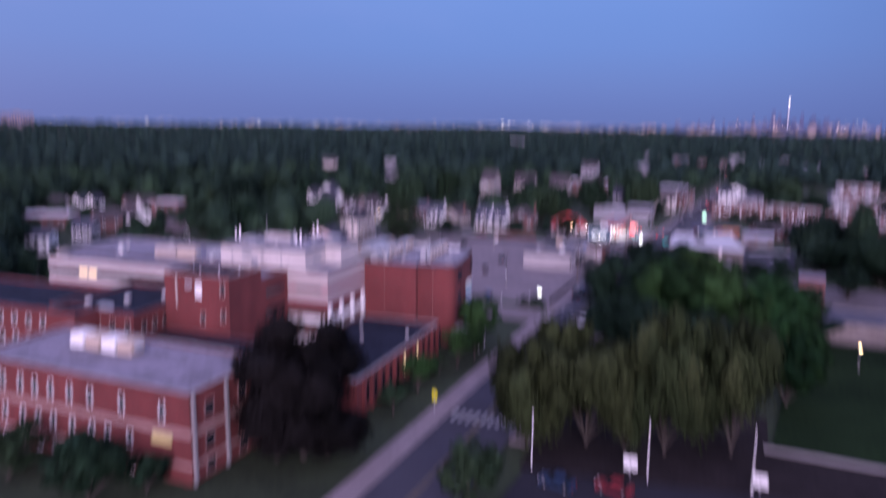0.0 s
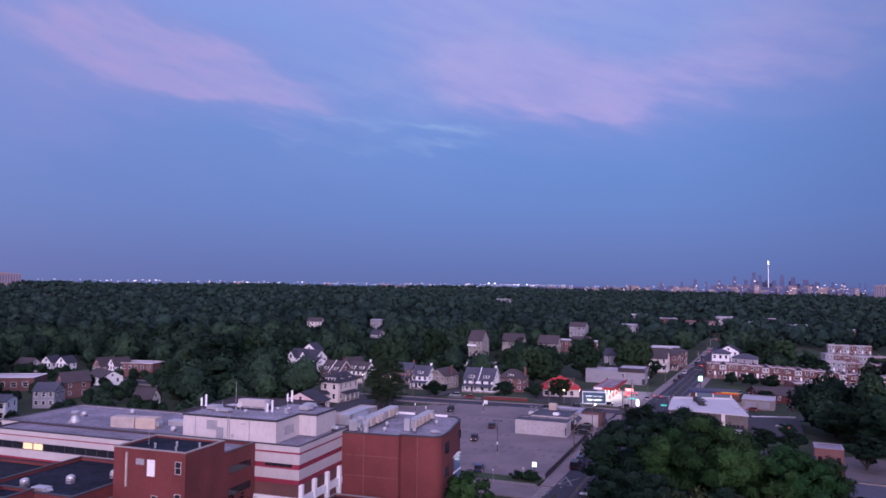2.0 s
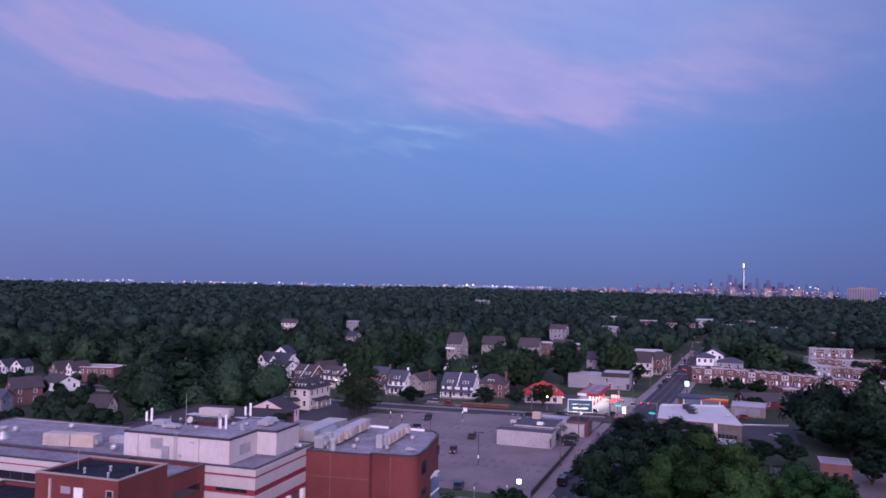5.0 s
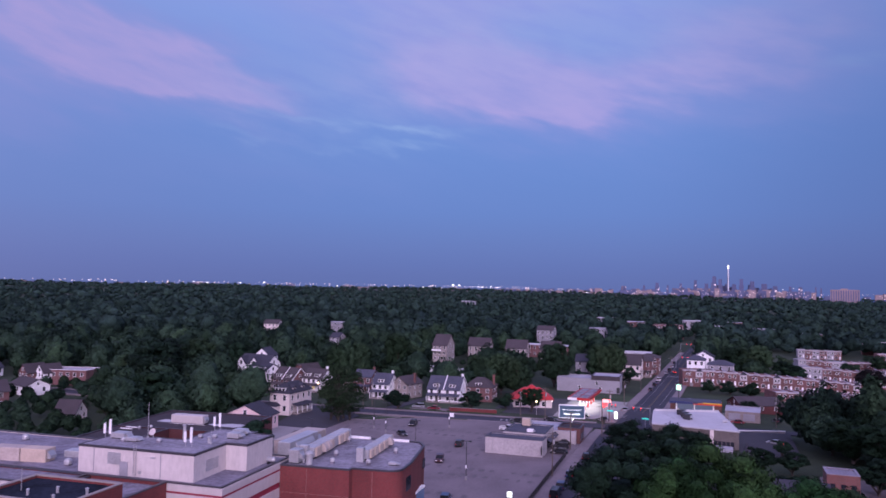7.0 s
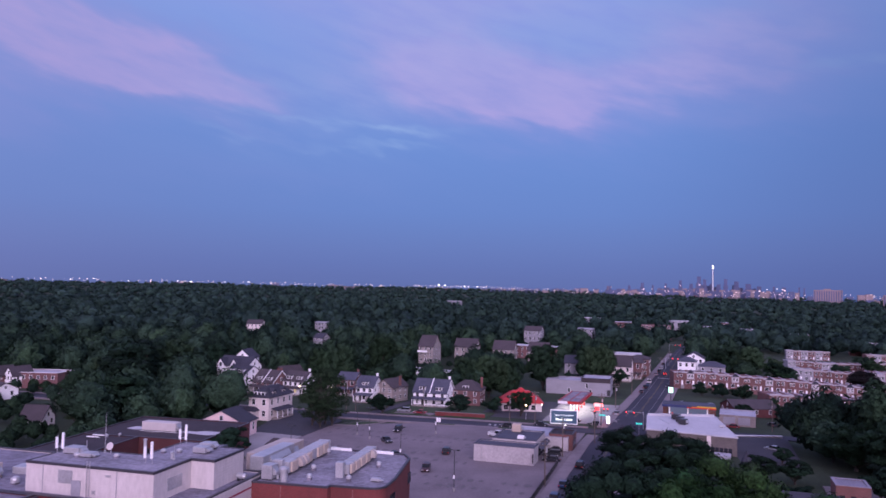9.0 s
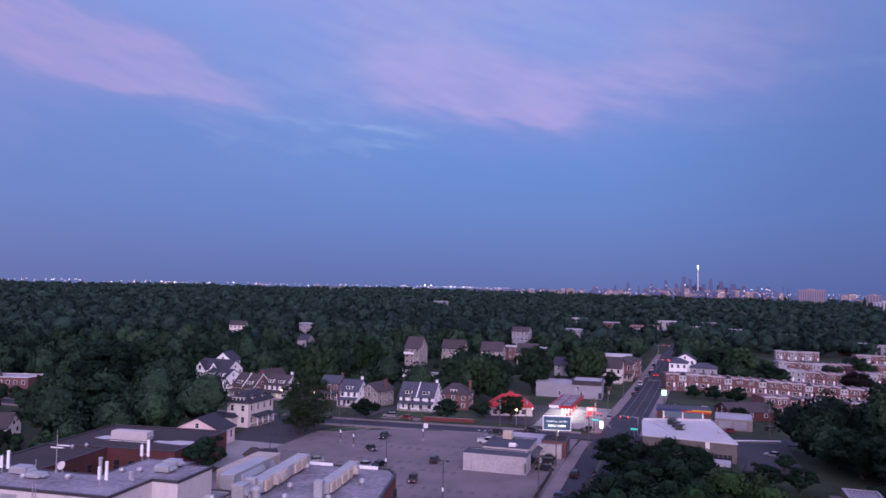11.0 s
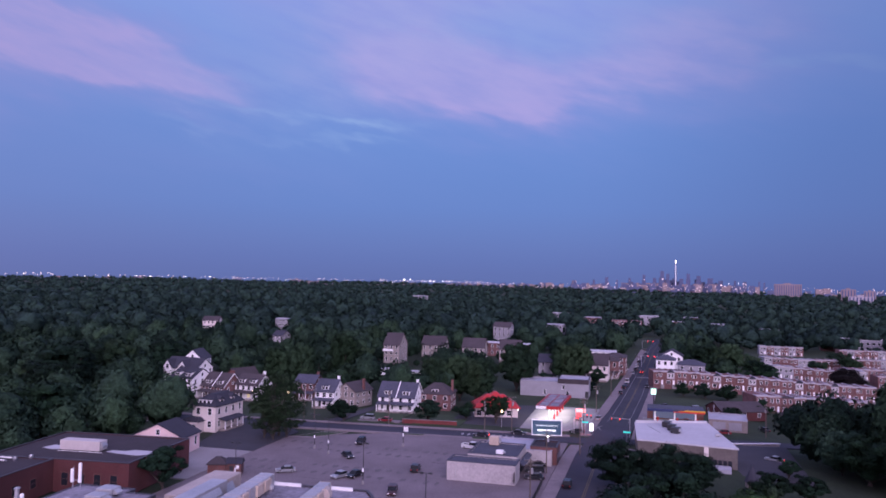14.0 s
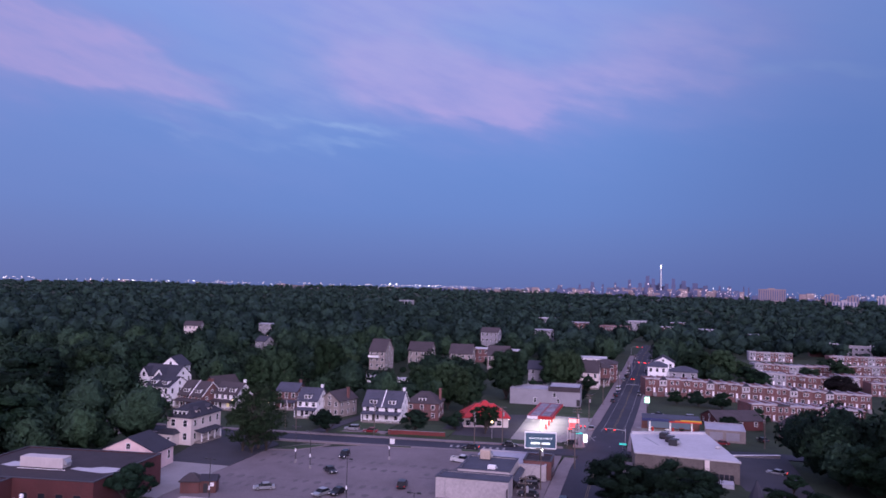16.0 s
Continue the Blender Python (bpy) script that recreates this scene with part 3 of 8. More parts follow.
# lot details: stains where cars stand, faint stall lines, islands
rng = random.Random(5)
stains, stall = Geo(), Geo()
for row, y in enumerate((190, 207, 213.5, 229, 235.5, 251, 257.5)):
    for k in range(26):
        x = -83 + k * 2.75
        if -33 < x and y > 226 or x > -12:
            continue
        stall.box(x - 0.06, x + 0.06, y - 2.5, y + 2.5, 0.0, 0.006)
        if rng.random() < 0.85:
            cx, cy = x + 1.4 + rng.uniform(-0.2, 0.2), y + rng.uniform(-0.5, 0.5)
            rx, ry = rng.uniform(0.5, 1.0), rng.uniform(1.0, 1.9)
            ring = [(cx + rx * math.cos(a * math.pi / 5) * rng.uniform(0.7, 1.1), cy + ry * math.sin(a * math.pi / 5) * rng.uniform(0.7, 1.1)) for a in range(10)]
            stains.extrude(ring, -0.02, 0.012)
for k in range(9):
    x0, y0 = rng.uniform(-80, -15), rng.uniform(188, 270)
    if not (x0 > -34 and y0 > 224):
        stains.box(x0, x0 + rng.uniform(4, 14), y0, y0 + rng.uniform(0.15, 0.35), -0.02, 0.01)
tagged(part("oil_stains", stains, LOT_STAIN), "dark oil stains and patched cracks on the asphalt", "stain", "", "stuff")
tagged(part("stall_lines", stall, mat("faded_stall_paint", (0.185, 0.158, 0.168), 0.8, 0.3, 0.4, 3, 0.05)), "faded stall lines on the parking lot", "marking", "", "stuff")
for ring in ([(-85.5, 262.5), (-79, 263.5), (-75, 268), (-72, 273.5), (-79, 272)], [(-36, 277), (-20, 279.5), (-20.4, 281.2), (-37, 280)], [(-56, 276), (-49, 276.8), (-49.4, 278.6), (-57, 277.8)]):
    isl = thing("kerbed_island", pose(0, 0, 0), "kerbed grass island at the lot's edge", "island", "lot islands")
    part("kerb", Geo().extrude(ring, -0.1, 0.15), PAVING, isl)
    cx, cy = sum(p[0] for p in ring) / len(ring), sum(p[1] for p in ring) / len(ring)
    part("turf", Geo().extrude([(cx + (x - cx) * 0.86, cy + (y - cy) * 0.8) for x, y in ring], 0.0, 0.17), LAWN, isl)
# road paint
for name, geo, m, label in (
    ("lane_lines", strip(strip(Geo(), AVENUE[4:], -0.28, -0.14, 0.012, 0.02), AVENUE[4:], 0.14, 0.28, 0.012, 0.02), PAINT_YELLOW, "double yellow centre line"),
    ("lane_lines_near", strip(strip(Geo(), AVENUE[:4], -0.28, -0.14, 0.012, 0.02), AVENUE[:4], 0.14, 0.28, 0.012, 0.02), PAINT_YELLOW, "double yellow centre line"),
    ("edge_lines", strip(strip(Geo(), AVENUE[4:], -3.5, -3.38, 0.012, 0.02), AVENUE[4:], 3.38, 3.5, 0.012, 0.02), PAINT_WHITE, "worn white parking lane lines"),
):
    structure(name, geo, m, label)


def zebra(x, y, rot, n, gap, length, width):
    z = thing("crosswalk", pose(x, y, land(x, y), 0, 0, rot), "worn white ladder crosswalk across the road", "crosswalk", "crosswalks")
    for k in range(n):
        part("stripe", Geo().box(k * gap, k * gap + width, -length / 2, length / 2, -0.01, 0.02), PAINT_WHITE, z)
    return z


zebra(-5.2, 107, 0, 9, 1.2, 3.0, 0.6)
zebra(-7.6, 168.5, 90, 8, 1.2, 2.6, 0.3)
zebra(-5.0, 178.5, 0, 2, 8.5, 0.5, 0.4)
zebra(-40.5, 286.5, 4, 9, 1.9, 2.6, 0.7)
zebra(8.9, 468, -3, 12, 0.95, 3.2, 0.55)
zebra(-4.6, 303.5, 0, 2, 8.5, 0.4, 0.4)
for a, b in (((-5.9, 181), (-2.6, 188)), ((-2.8, 181), (-5.7, 188)), ((-5.9, 181), (-5.7, 188)), ((-6.0, 180.9), (-2.8, 180.9)), ((-2.5, 311), (-0.5, 319)), ((-0.5, 311), (-2.5, 319))):
    d = Vector((b[0] - a[0], b[1] - a[1]))
    n = Vector((-d.y, d.x)).normalized() * 0.1
    structure("hatch_line", Geo().extrude([(a[0] - n.x, a[1] - n.y), (a[0] + n.x, a[1] + n.y), (b[0] + n.x, b[1] + n.y), (b[0] - n.x, b[1] - n.y)][::-1], land(*a) - 0.02, land(*a) + 0.02), PAINT_WHITE, "white hatched road marking")
# retaining wall and dark fence between lot and avenue
fence = thing("lot_fence", pose(-9.6, 184, 0), "dark slatted fence between lot and pavement", "fence")
for k in range(27):
    part("post", Geo().box(-0.06, 0.06, k * 2.0 - 0.06, k * 2.0 + 0.06, 0, 1.5), DARK_METAL, fence)
for z in (0.25, 1.3):
    part("rail", Geo().box(-0.04, 0.04, 0, 52, z, z + 0.08), DARK_METAL, fence)
slats = Geo()
for k in range(260):
    slats.box(-0.02, 0.02, k * 0.2, k * 0.2 + 0.11, 0.1, 1.42)
tagged(part("slats", slats, DARK_METAL, fence), kind="stuff")


# ---- kit: windows, flat-roofed blocks, houses ----
def window(parent, x, z, w, h, y, lit=False, deep=0.05, side="y", sign=-1, frame_mat=None):
    """A window on a wall at y (side "y") or x (side "x") that looks along sign."""
    fr, t = Geo(), 0.11
    pa = Geo()
    for a0, a1, b0, b1 in ((-w / 2 - t, w / 2 + t, z + h, z + h + t), (-w / 2 - t, w / 2 + t, z - t, z), (-w / 2 - t, -w / 2, z, z + h), (w / 2, w / 2 + t, z, z + h), (-w / 2, w / 2, z + h / 2 - 0.03, z + h / 2 + 0.03)):
        if side == "y":
            fr.box(x + a0, x + a1, *sorted((y - sign * 0.05, y + sign * deep)), b0, b1)
        else:
            fr.box(*sorted((x - sign * 0.05, x + sign * deep)), y + a0, y + a1, b0, b1)
    if side == "y":
        pa.box(x - w / 2, x + w / 2, *sorted((y - sign * 0.05, y + sign * deep * 0.35)), z, z + h)
    else:
        pa.box(*sorted((x - sign * 0.05, x + sign * deep * 0.35)), y - w / 2, y + w / 2, z, z + h)
    win = part("window", fr, frame_mat or WHITE, parent)
    part("pane", pa, LIT if lit else GLASS, win, "warmly lit pane" if lit else "")
    return win


def flat_block(parent, x0, x1, y0, y1, z0, z1, wall=None, roof=None, rim=0.5, cope=None, name="wall"):
    """A flat-roofed wing: walls that rise to a rim, a roof slab below it, a coping on top."""
    t, o = 0.35, 0.07
    part(name, Geo().hollow(x0, x1, y0, y1, t, z0, z1), wall or BRICK, parent)
    part("roof", Geo().box(x0 + t, x1 - t, y0 + t, y1 - t, z1 - rim - 0.3, z1 - rim), roof or MEMBRANE, parent)
    c = Geo().hollow(x0 - o, x1 + o, y0 - o, y1 + o, t + 2 * o, z1, z1 + 0.14)
    part("coping", c, cope or COPING, parent)


def roof_slabs(axis, w, d, h, rise, over=0.45, thick=0.22):
    """Two sloping slabs over a body w wide and d deep. axis: the way the ridge runs."""
    g = Geo()
    half, run = (d / 2, w / 2) if axis == "x" else (w / 2, d / 2)
    drop = over * rise / half
    ring = [(-half - over, h - drop), (0, h + rise), (half + over, h - drop), (half + over, h - drop + thick), (0, h + rise + thick), (-half - over, h - drop + thick)]
    if axis == "x":
        return g.profile_x(ring, -run - over, run + over)
    return g.profile(ring, -run - over, run + over)


def hip_roof(w, d, h, rise, over=0.5):
    k = min(w, d) / 2 * 0.8
    a, b = w / 2 + over, d / 2 + over
    rx, ry = max(0.2, a - k - over), max(0.2, b - k - over)
    return Geo().add([(-a, -b, h), (a, -b, h), (a, b, h), (-a, b, h), (-a, -b, h + 0.18), (a, -b, h + 0.18), (a, b, h + 0.18), (-a, b, h + 0.18),
                      (-rx, -ry, h + rise), (rx, -ry, h + rise), (rx, ry, h + rise), (-rx, ry, h + rise)],
                     [(3, 2, 1, 0), (0, 1, 5, 4), (1, 2, 6, 5), (2, 3, 7, 6), (3, 0, 4, 7), (4, 5, 9, 8), (5, 6, 10, 9), (6, 7, 11, 10), (7, 4, 8, 11), (8, 9, 10, 11)])


def house(label, x, y, rot, w, d, h, rise, axis="x", wall=None, roof=None, cols=3, rows=2, side_cols=2, porch=0.0, dormers=0, chimney=0, bay=False, lit=0, hip=False, name="house", category="house", group="", sink=0.0):
    """A house about its own middle. Its front looks along -y. axis: the way the ridge runs."""
    rnd = random.Random(int(x * 7 + y * 13))
    ob = thing(name, pose(x, y, land(x, y) - sink, 0, 0, rot), label, category, group)
    wall, roof = wall or WHITE, roof or SHINGLE
    if hip:
        part("wall", Geo().box(-w / 2, w / 2, -d / 2, d / 2, -0.6, h), wall, ob)
        part("roof", hip_roof(w, d, h, rise), roof, ob)
    else:
        g = Geo()
        if axis == "y":
            g.profile([(-w / 2, -0.6), (w / 2, -0.6), (w / 2, h), (0, h + rise), (-w / 2, h)], -d / 2, d / 2)
        else:
            g.profile_x([(-d / 2, -0.6), (d / 2, -0.6), (d / 2, h), (0, h + rise), (-d / 2, h)], -w / 2, w / 2)
        part("wall", g, wall, ob)
        part("roof", roof_slabs(axis, w, d, h, rise), roof, ob)
    fh = h / rows
    n = 0
    for r in range(rows):
        if r == 0 and porch:
            part("door", Geo().box(-w * 0.22 - 0.5, -w * 0.22 + 0.5, -d / 2 - 0.06, -d / 2 + 0.1, 0.3, 2.4), DARK_METAL, ob)
        for c in range(cols):
            n += 1
            cx = (c + 0.5) / cols * w - w / 2
            if r == 0 and porch and abs(cx + w * 0.22) < 1.1:
                continue
            window(ob, cx, r * fh + fh * 0.33, min(1.15, w / cols * 0.5), fh * 0.5, -d / 2, lit=n == lit)
        for c in range(side_cols):
            cy = (c + 0.5) / side_cols * d - d / 2
            for sx in (-1, 1):
                window(ob, sx * w / 2, r * fh + fh * 0.35, 0.95, fh * 0.46, cy, side="x", sign=sx)
    if axis == "y" and not hip and rise > 2:
        window(ob, 0, h + rise * 0.15, 1.0, min(1.3, rise * 0.4), -d / 2)
    elif not hip and rise > 2:
        for sx in (-1, 1):
            window(ob, sx * w / 2, h + rise * 0.12, 0.9, min(1.2, rise * 0.38), 0, side="x", sign=sx)
    if porch:
        pd = porch
        part("porch_roof", Geo().profile_x([(-d / 2 - pd, 2.75), (-d / 2, 3.35), (-d / 2, 3.55), (-d / 2 - pd - 0.25, 2.9), (-d / 2 - pd - 0.25, 2.7)], -w / 2 - 0.1, w / 2 + 0.1), roof, ob)
        part("porch_floor", Geo().box(-w / 2, w / 2, -d / 2 - pd, -d / 2, -0.6, 0.35), STONE, ob)
        k = max(2, int(w / 2.6))
        for i in range(k + 1):
            px = -w / 2 + 0.15 + (w - 0.3) * i / k
            part("post", Geo().box(px - 0.11, px + 0.11, -d / 2 - pd + 0.05, -d / 2 - pd + 0.27, 0.3, 2.75), WHITE, ob)
        part("railing", Geo().box(-w * 0.1, w / 2, -d / 2 - pd + 0.1, -d / 2 - pd + 0.18, 0.95, 1.05).box(-w * 0.1, w / 2, -d / 2 - pd + 0.1, -d / 2 - pd + 0.16, 0.45, 0.52), WHITE, ob)
    if axis == "x" and dormers == 2 and w > 11:
        drop = 0.45 * rise / (d / 2)
        part("party_strip", Geo().profile_x([(-d / 2 - 0.45, h - drop + 0.2), (0, h + rise + 0.2), (0, h + rise + 0.42), (-d / 2 - 0.5, h - drop + 0.42)], -0.16, 0.16), WHITE, ob)
        part("bargeboard", Geo().profile_x([(-d / 2 - 0.5, h - drop - 0.1), (0, h + rise - 0.1), (d / 2 + 0.5, h - drop - 0.1), (d / 2 + 0.5, h - drop + 0.26), (0, h + rise + 0.26), (-d / 2 - 0.5, h - drop + 0.26)], w / 2 + 0.4, w / 2 + 0.5), WHITE, ob)
    slope = rise / (d / 2) if axis == "x" else 0
    for i in range(dormers):
        cx = (i + 0.5) / dormers * w - w / 2
        dw = min(2.6, w / dormers * 0.72)
        y0 = -d / 2 + 0.7
        zb = h + slope * 0.7
        top = zb + 1.5
        yb = min(0.0, -d / 2 + (top + 0.3 - h) / slope) if slope else 0
        dm = part("dormer", Geo().profile_x([(y0, zb - 0.3), (yb, zb - 0.3), (yb, top), (y0, top)], cx - dw / 2, cx + dw / 2), WHITE, ob)
        part("dormer_roof", Geo().profile_x([(y0 - 0.3, top - 0.02), (yb + 0.3, top + 0.3), (yb + 0.3, top + 0.45), (y0 - 0.3, top + 0.13)], cx - dw / 2 - 0.2, cx + dw / 2 + 0.2), roof, dm)
        for sx in (-dw * 0.24, dw * 0.24):
            part("pane", Geo().box(cx + sx - dw * 0.17, cx + sx + dw * 0.17, y0 - 0.03, y0 + 0.05, zb + 0.35, zb + 1.25), GLASS, dm)
    for i in range(chimney):
        cx = (w / 2 - 0.5) * (1 if i == 0 else -1)
        ch = part("chimney", Geo().box(cx - 0.4, cx + 0.4, 0.2, 1.0, h, h + rise + 1.1).box(cx - 0.48, cx + 0.48, 0.12, 1.08, h + rise + 1.1, h + rise + 1.3), BRICK_DARK if wall is not WHITE else WHITE, ob)
    return ob


# ---- the hospital ----
# the hospital stands three degrees askew to the avenue, about its inner corner
BASE = HOSPITAL = pose(-37, 122, 0, 0, 0, 3) @ pose(37, -122, 0)
hosp = thing("hospital", HOSPITAL, "red-brick hospital with white banded upper storeys and flat roofs", "hospital")
# long rear wing with the white bands, its floor-by-floor front
W0, W1, WY0, WY1, TOP = -104.0, -37.3, 122.2, 142.3, 17.2
flat_block(hosp, W0, W1, WY0, WY1, 0.0, TOP - 0.15, wall=WHITE_PANEL, roof=MEMBRANE, rim=0.14)
flat_block(hosp, -99.0, -58.0, 116.0, WY0 - 0.02, 0.0, TOP - 0.2, wall=BRICK, roof=MEMBRANE, rim=0.1)


def band(x0, x1, y0, z0, z1, m, name, out=0.3):
    return part(name, Geo().box(x0, x1, y0 - out, y0 + 0.1, z0, z1), m, hosp)


def band_x(x, y0, y1, z0, z1, m, name, out=0.3):
    return part(name, Geo().box(x - 0.1, x + out, y0, y1, z0, z1), m, hosp)


for z0, z1, m, name, out in ((16.1, 17.0, WHITE_PANEL, "spandrel", 0.3), (15.8, 16.1, RED_PANEL, "stripe", 0.24), (14.1, 15.8, WHITE_PANEL, "spandrel", 0.3),
                             (13.2, 14.1, RED_PANEL, "window_strip", 0.12), (11.5, 13.2, WHITE_PANEL, "spandrel", 0.3), (10.7, 11.5, RED_PANEL, "stripe", 0.22)):
    band(-46.5, W1 + out, WY0, z0, z1, m, name, out)
    band_x(W1, WY0 + 0.1, 138.2, z0, z1, m, name, out)
for k in range(4):
    part("pane", Geo().box(-43.8 + k * 1.35, -42.55 + k * 1.35, WY0 - 0.16, WY0, 13.5, 14.05), GLASS, hosp)
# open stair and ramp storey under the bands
# thin dark-brick sheet on the wall stands for the open storey's shade
part("recess", Geo().box(-46.4, W1 + 0.02, WY0 - 0.03, WY0 + 0.1, 0.0, 10.7).box(W1, W1 + 0.04, WY0, 138, 0.0, 10.7), BRICK_DARK, hosp, "open storey wall, its shade put in as dark brick")
for y in (122.6, 127.2, 132.0, 136.8):
    part("column", Geo().box(W1 + 0.05, W1 + 0.75, y - 0.35, y + 0.35, 0.0, 10.7), WHITE, hosp)
for z in (3.4, 7.2):
    part("balustrade", Geo().box(W1 + 0.02, W1 + 0.5, WY0 - 0.2, 138.0, z, z + 1.3).box(-46.0, W1 + 0.5, WY0 - 0.5, WY0 - 0.02, z, z + 1.3), WHITE, hosp)
# left part of the rear wing: two white bands, a strip of windows, brick below
for z0, z1, m, name, out in ((16.2, 16.95, WHITE_PANEL, "spandrel", 0.3), (16.0, 16.2, RED_PANEL, "stripe", 0.24), (15.0, 16.0, WHITE_PANEL, "spandrel", 0.3), (13.6, 15.0, DARK_METAL, "window_strip", 0.05), (12.2, 13.6, WHITE_PANEL, "spandrel", 0.3), (11.8, 12.2, RED_PANEL, "stripe", 0.2)):
    band(-99.3, -58.0, 116.0, z0, z1, m, name, out)
for k in range(16):
    part("pane", Geo().box(-98.6 + k * 2.45, -96.5 + k * 2.45, 115.86, 116.0, 13.75, 14.85), LIT if k in (3, 4) else GLASS, hosp)
for k in range(15):
    window(hosp, -97 + k * 2.6, 9.9, 1.2, 1.1, 116.0, frame_mat=BRICK_DARK)
    window(hosp, -97 + k * 2.6, 6.4, 1.2, 1.1, 116.0, frame_mat=BRICK_DARK)
# penthouse: white boxes with a dark rim
loft = [(-62.2, 123.8), (-42.8, 123.8), (-42.8, 131.9), (-39.3, 131.9), (-39.3, 139.6), (-42.8, 139.6), (-42.8, 141.0), (-50.0, 141.0), (-50.0, 131.6), (-62.2, 131.6)]


def edge_strip(ring, inner, outer, z0, z1):
    """A closed coping along the sides of a counter-clockwise plan, from inner to outer of its line, mitred at the corners."""
    n = len(ring)
    side = []
    for k in range(n):
        d = Vector((ring[(k + 1) % n][0] - ring[k][0], ring[(k + 1) % n][1] - ring[k][1])).normalized()
        side.append(Vector((d.y, -d.x)))

    def moved(by, z):
        out = []
        for k, (x, y) in enumerate(ring):
            a, b = side[k - 1], side[k]
            m = (a + b) / (1 + a.dot(b)) * by
            out.append((x + m.x, y + m.y, z))
        return out

    v, f = moved(outer, z0) + moved(outer, z1) + moved(-inner, z1) + moved(-inner, z0), []
    for r in range(4):
        a, b = n * r, n * ((r + 1) % 4)
        f += [(a + i, a + (i + 1) % n, b + (i + 1) % n, b + i) for i in range(n)]
    return Geo().add(v, f)


part("penthouse", Geo().extrude(loft, 16.6, 20.72), WHITE_SIDING, hosp, "white-sided penthouse walls")
part("roof", Geo().extrude(loft, 20.72, 20.8), MEMBRANE_LIGHT, hosp)
part("coping", edge_strip(loft, 0.2, 0.07, 20.55, 20.88), COPING, hosp)
for x, z, w, h in ((-56.0, 18.4, 2.2, 1.7), (-49.5, 19.7, 0.7, 0.25), (-51.6, 17.4, 0.5, 0.4)):
    part("louvre", Geo().box(x - w / 2, x + w / 2, 123.73, 123.85, z, z + h), METAL, hosp)
part("door", Geo().box(-55.0, -53.6, 123.72, 123.84, 16.8, 18.9), GREY_WALL, hosp, "pale grey steel door")
for x in (-59.5, -48.2):
    part("joint", Geo().box(x - 0.05, x + 0.05, 123.76, 123.82, 16.7, 20.6), GREY_WALL, hosp)
part("louvre", Geo().box(-42.8, -42.73, 126.6, 129.8, 17.8, 19.4), METAL, hosp)
ladder = thing("roof_ladder", HOSPITAL @ pose(-52.4, 123.72, 16.7), "grey steel ladder fixed to the penthouse", "ladder")
part("rail", Geo().box(-0.25, -0.19, -0.12, -0.06, 0, 4.8), METAL, ladder)
part("rail", Geo().box(0.19, 0.25, -0.12, -0.06, 0, 4.8), METAL, ladder)
for k in range(14):
    part("rung", Geo().box(-0.19, 0.19, -0.11, -0.07, 0.25 + k * 0.32, 0.29 + k * 0.32), METAL, ladder)
# clean red block at the end, with a step and a rounded corner
bend = [i * math.pi / 12 for i in range(7)]
plan = [(-37.0, 138.0), (-25.7, 138.6), (-25.6, 139.6)] + [(-20.2 + 2.1 * math.sin(a), 142.0 - 2.1 * math.cos(a)) for a in bend] + [(-18.2, 146.0), (-20.0, 158.9), (-21.6, 161.5), (-37.0, 161.5)]
part("wall", Geo().extrude(plan, 0.0, 16.6), BRICK, hosp)
part("roof", Geo().extrude([(-29.5 + (x + 29.5) * 0.97, 150 + (y - 150) * 0.97) for x, y in plan], 16.4, 16.64), MEMBRANE_LIGHT, hosp)
crisp = [p for k, p in enumerate(plan) if math.hypot(p[0] - plan[k - 1][0], p[1] - plan[k - 1][1]) > 0.05]
rim = edge_strip(crisp, 0.3, 0.08, 16.6, 16.86)
part("rim", rim, COPING, hosp)
for x, y in ((-32.6, 138.22), (-22.4, 139.76)):
    part("joint", Geo().box(x - 0.03, x + 0.03, y - 0.03, y + 0.2, 0.0, 16.4), JOINT, hosp)
for z in (12.6, 8.8, 5.0):
    part("joint", Geo().extrude([(-37.0, 137.97), (-25.72, 138.57), (-25.72, 138.9), (-37.0, 138.3)], z, z + 0.05), JOINT, hosp)
# east face of that block: dark windows, a tall blue glass bay
ex = lambda y: -18.2 - 1.8 * clamp((y - 146) / 12.9)
for y, z, w, h, m in ((144.4, 13.0, 2.2, 2.1, GLASS), (157.6, 13.2, 1.6, 1.6, GLASS), (144.4, 8.6, 2.2, 1.9, GLASS), (152.4, 1.0, 6.6, 9.6, BLUE_GLASS)):
    x = ex(y)
    part("window", Geo().box(x - 0.5, x + 0.16, y - w / 2, y + w / 2, z, z + h), m, hosp)
for z in (2.9, 5.2, 7.5, 10.6):
    part("mullion", Geo().box(ex(152.4) - 0.3, ex(152.4) + 0.28, 149.1, 155.7, z, z + 0.3), WHITE, hosp)
# front brick towers and wings before the banded storeys
flat_block(hosp, -59.0, -45.7, 103.3, 113.0, 0.0, 19.2, roof=MEMBRANE_DARK, rim=0.3, cope=TAN_WALL)
flat_block(hosp, -58.9, -45.7, 113.02, 121.9, 0.0, 17.2, roof=MEMBRANE_LIGHT, rim=0.45)
part("louvre", Geo().box(-54.7, -53.2, 103.2, 103.35, 16.9, 17.8), METAL, hosp)
part("wall_duct", Geo().box(-56.6, -56.3, 103.1, 103.35, 13.4, 18.6), DUCT, hosp)
for x, z, h in ((-47.0, 16.1, 1.7), (-51.2, 10.8, 1.6), (-47.0, 11.6, 1.4)):
    window(hosp, x, z, 0.9, h, 103.3, frame_mat=DUCT)
part("door", Geo().box(-52.6, -51.2, 103.2, 103.4, 15.3, 17.8), WHITE, hosp, "white roof door")
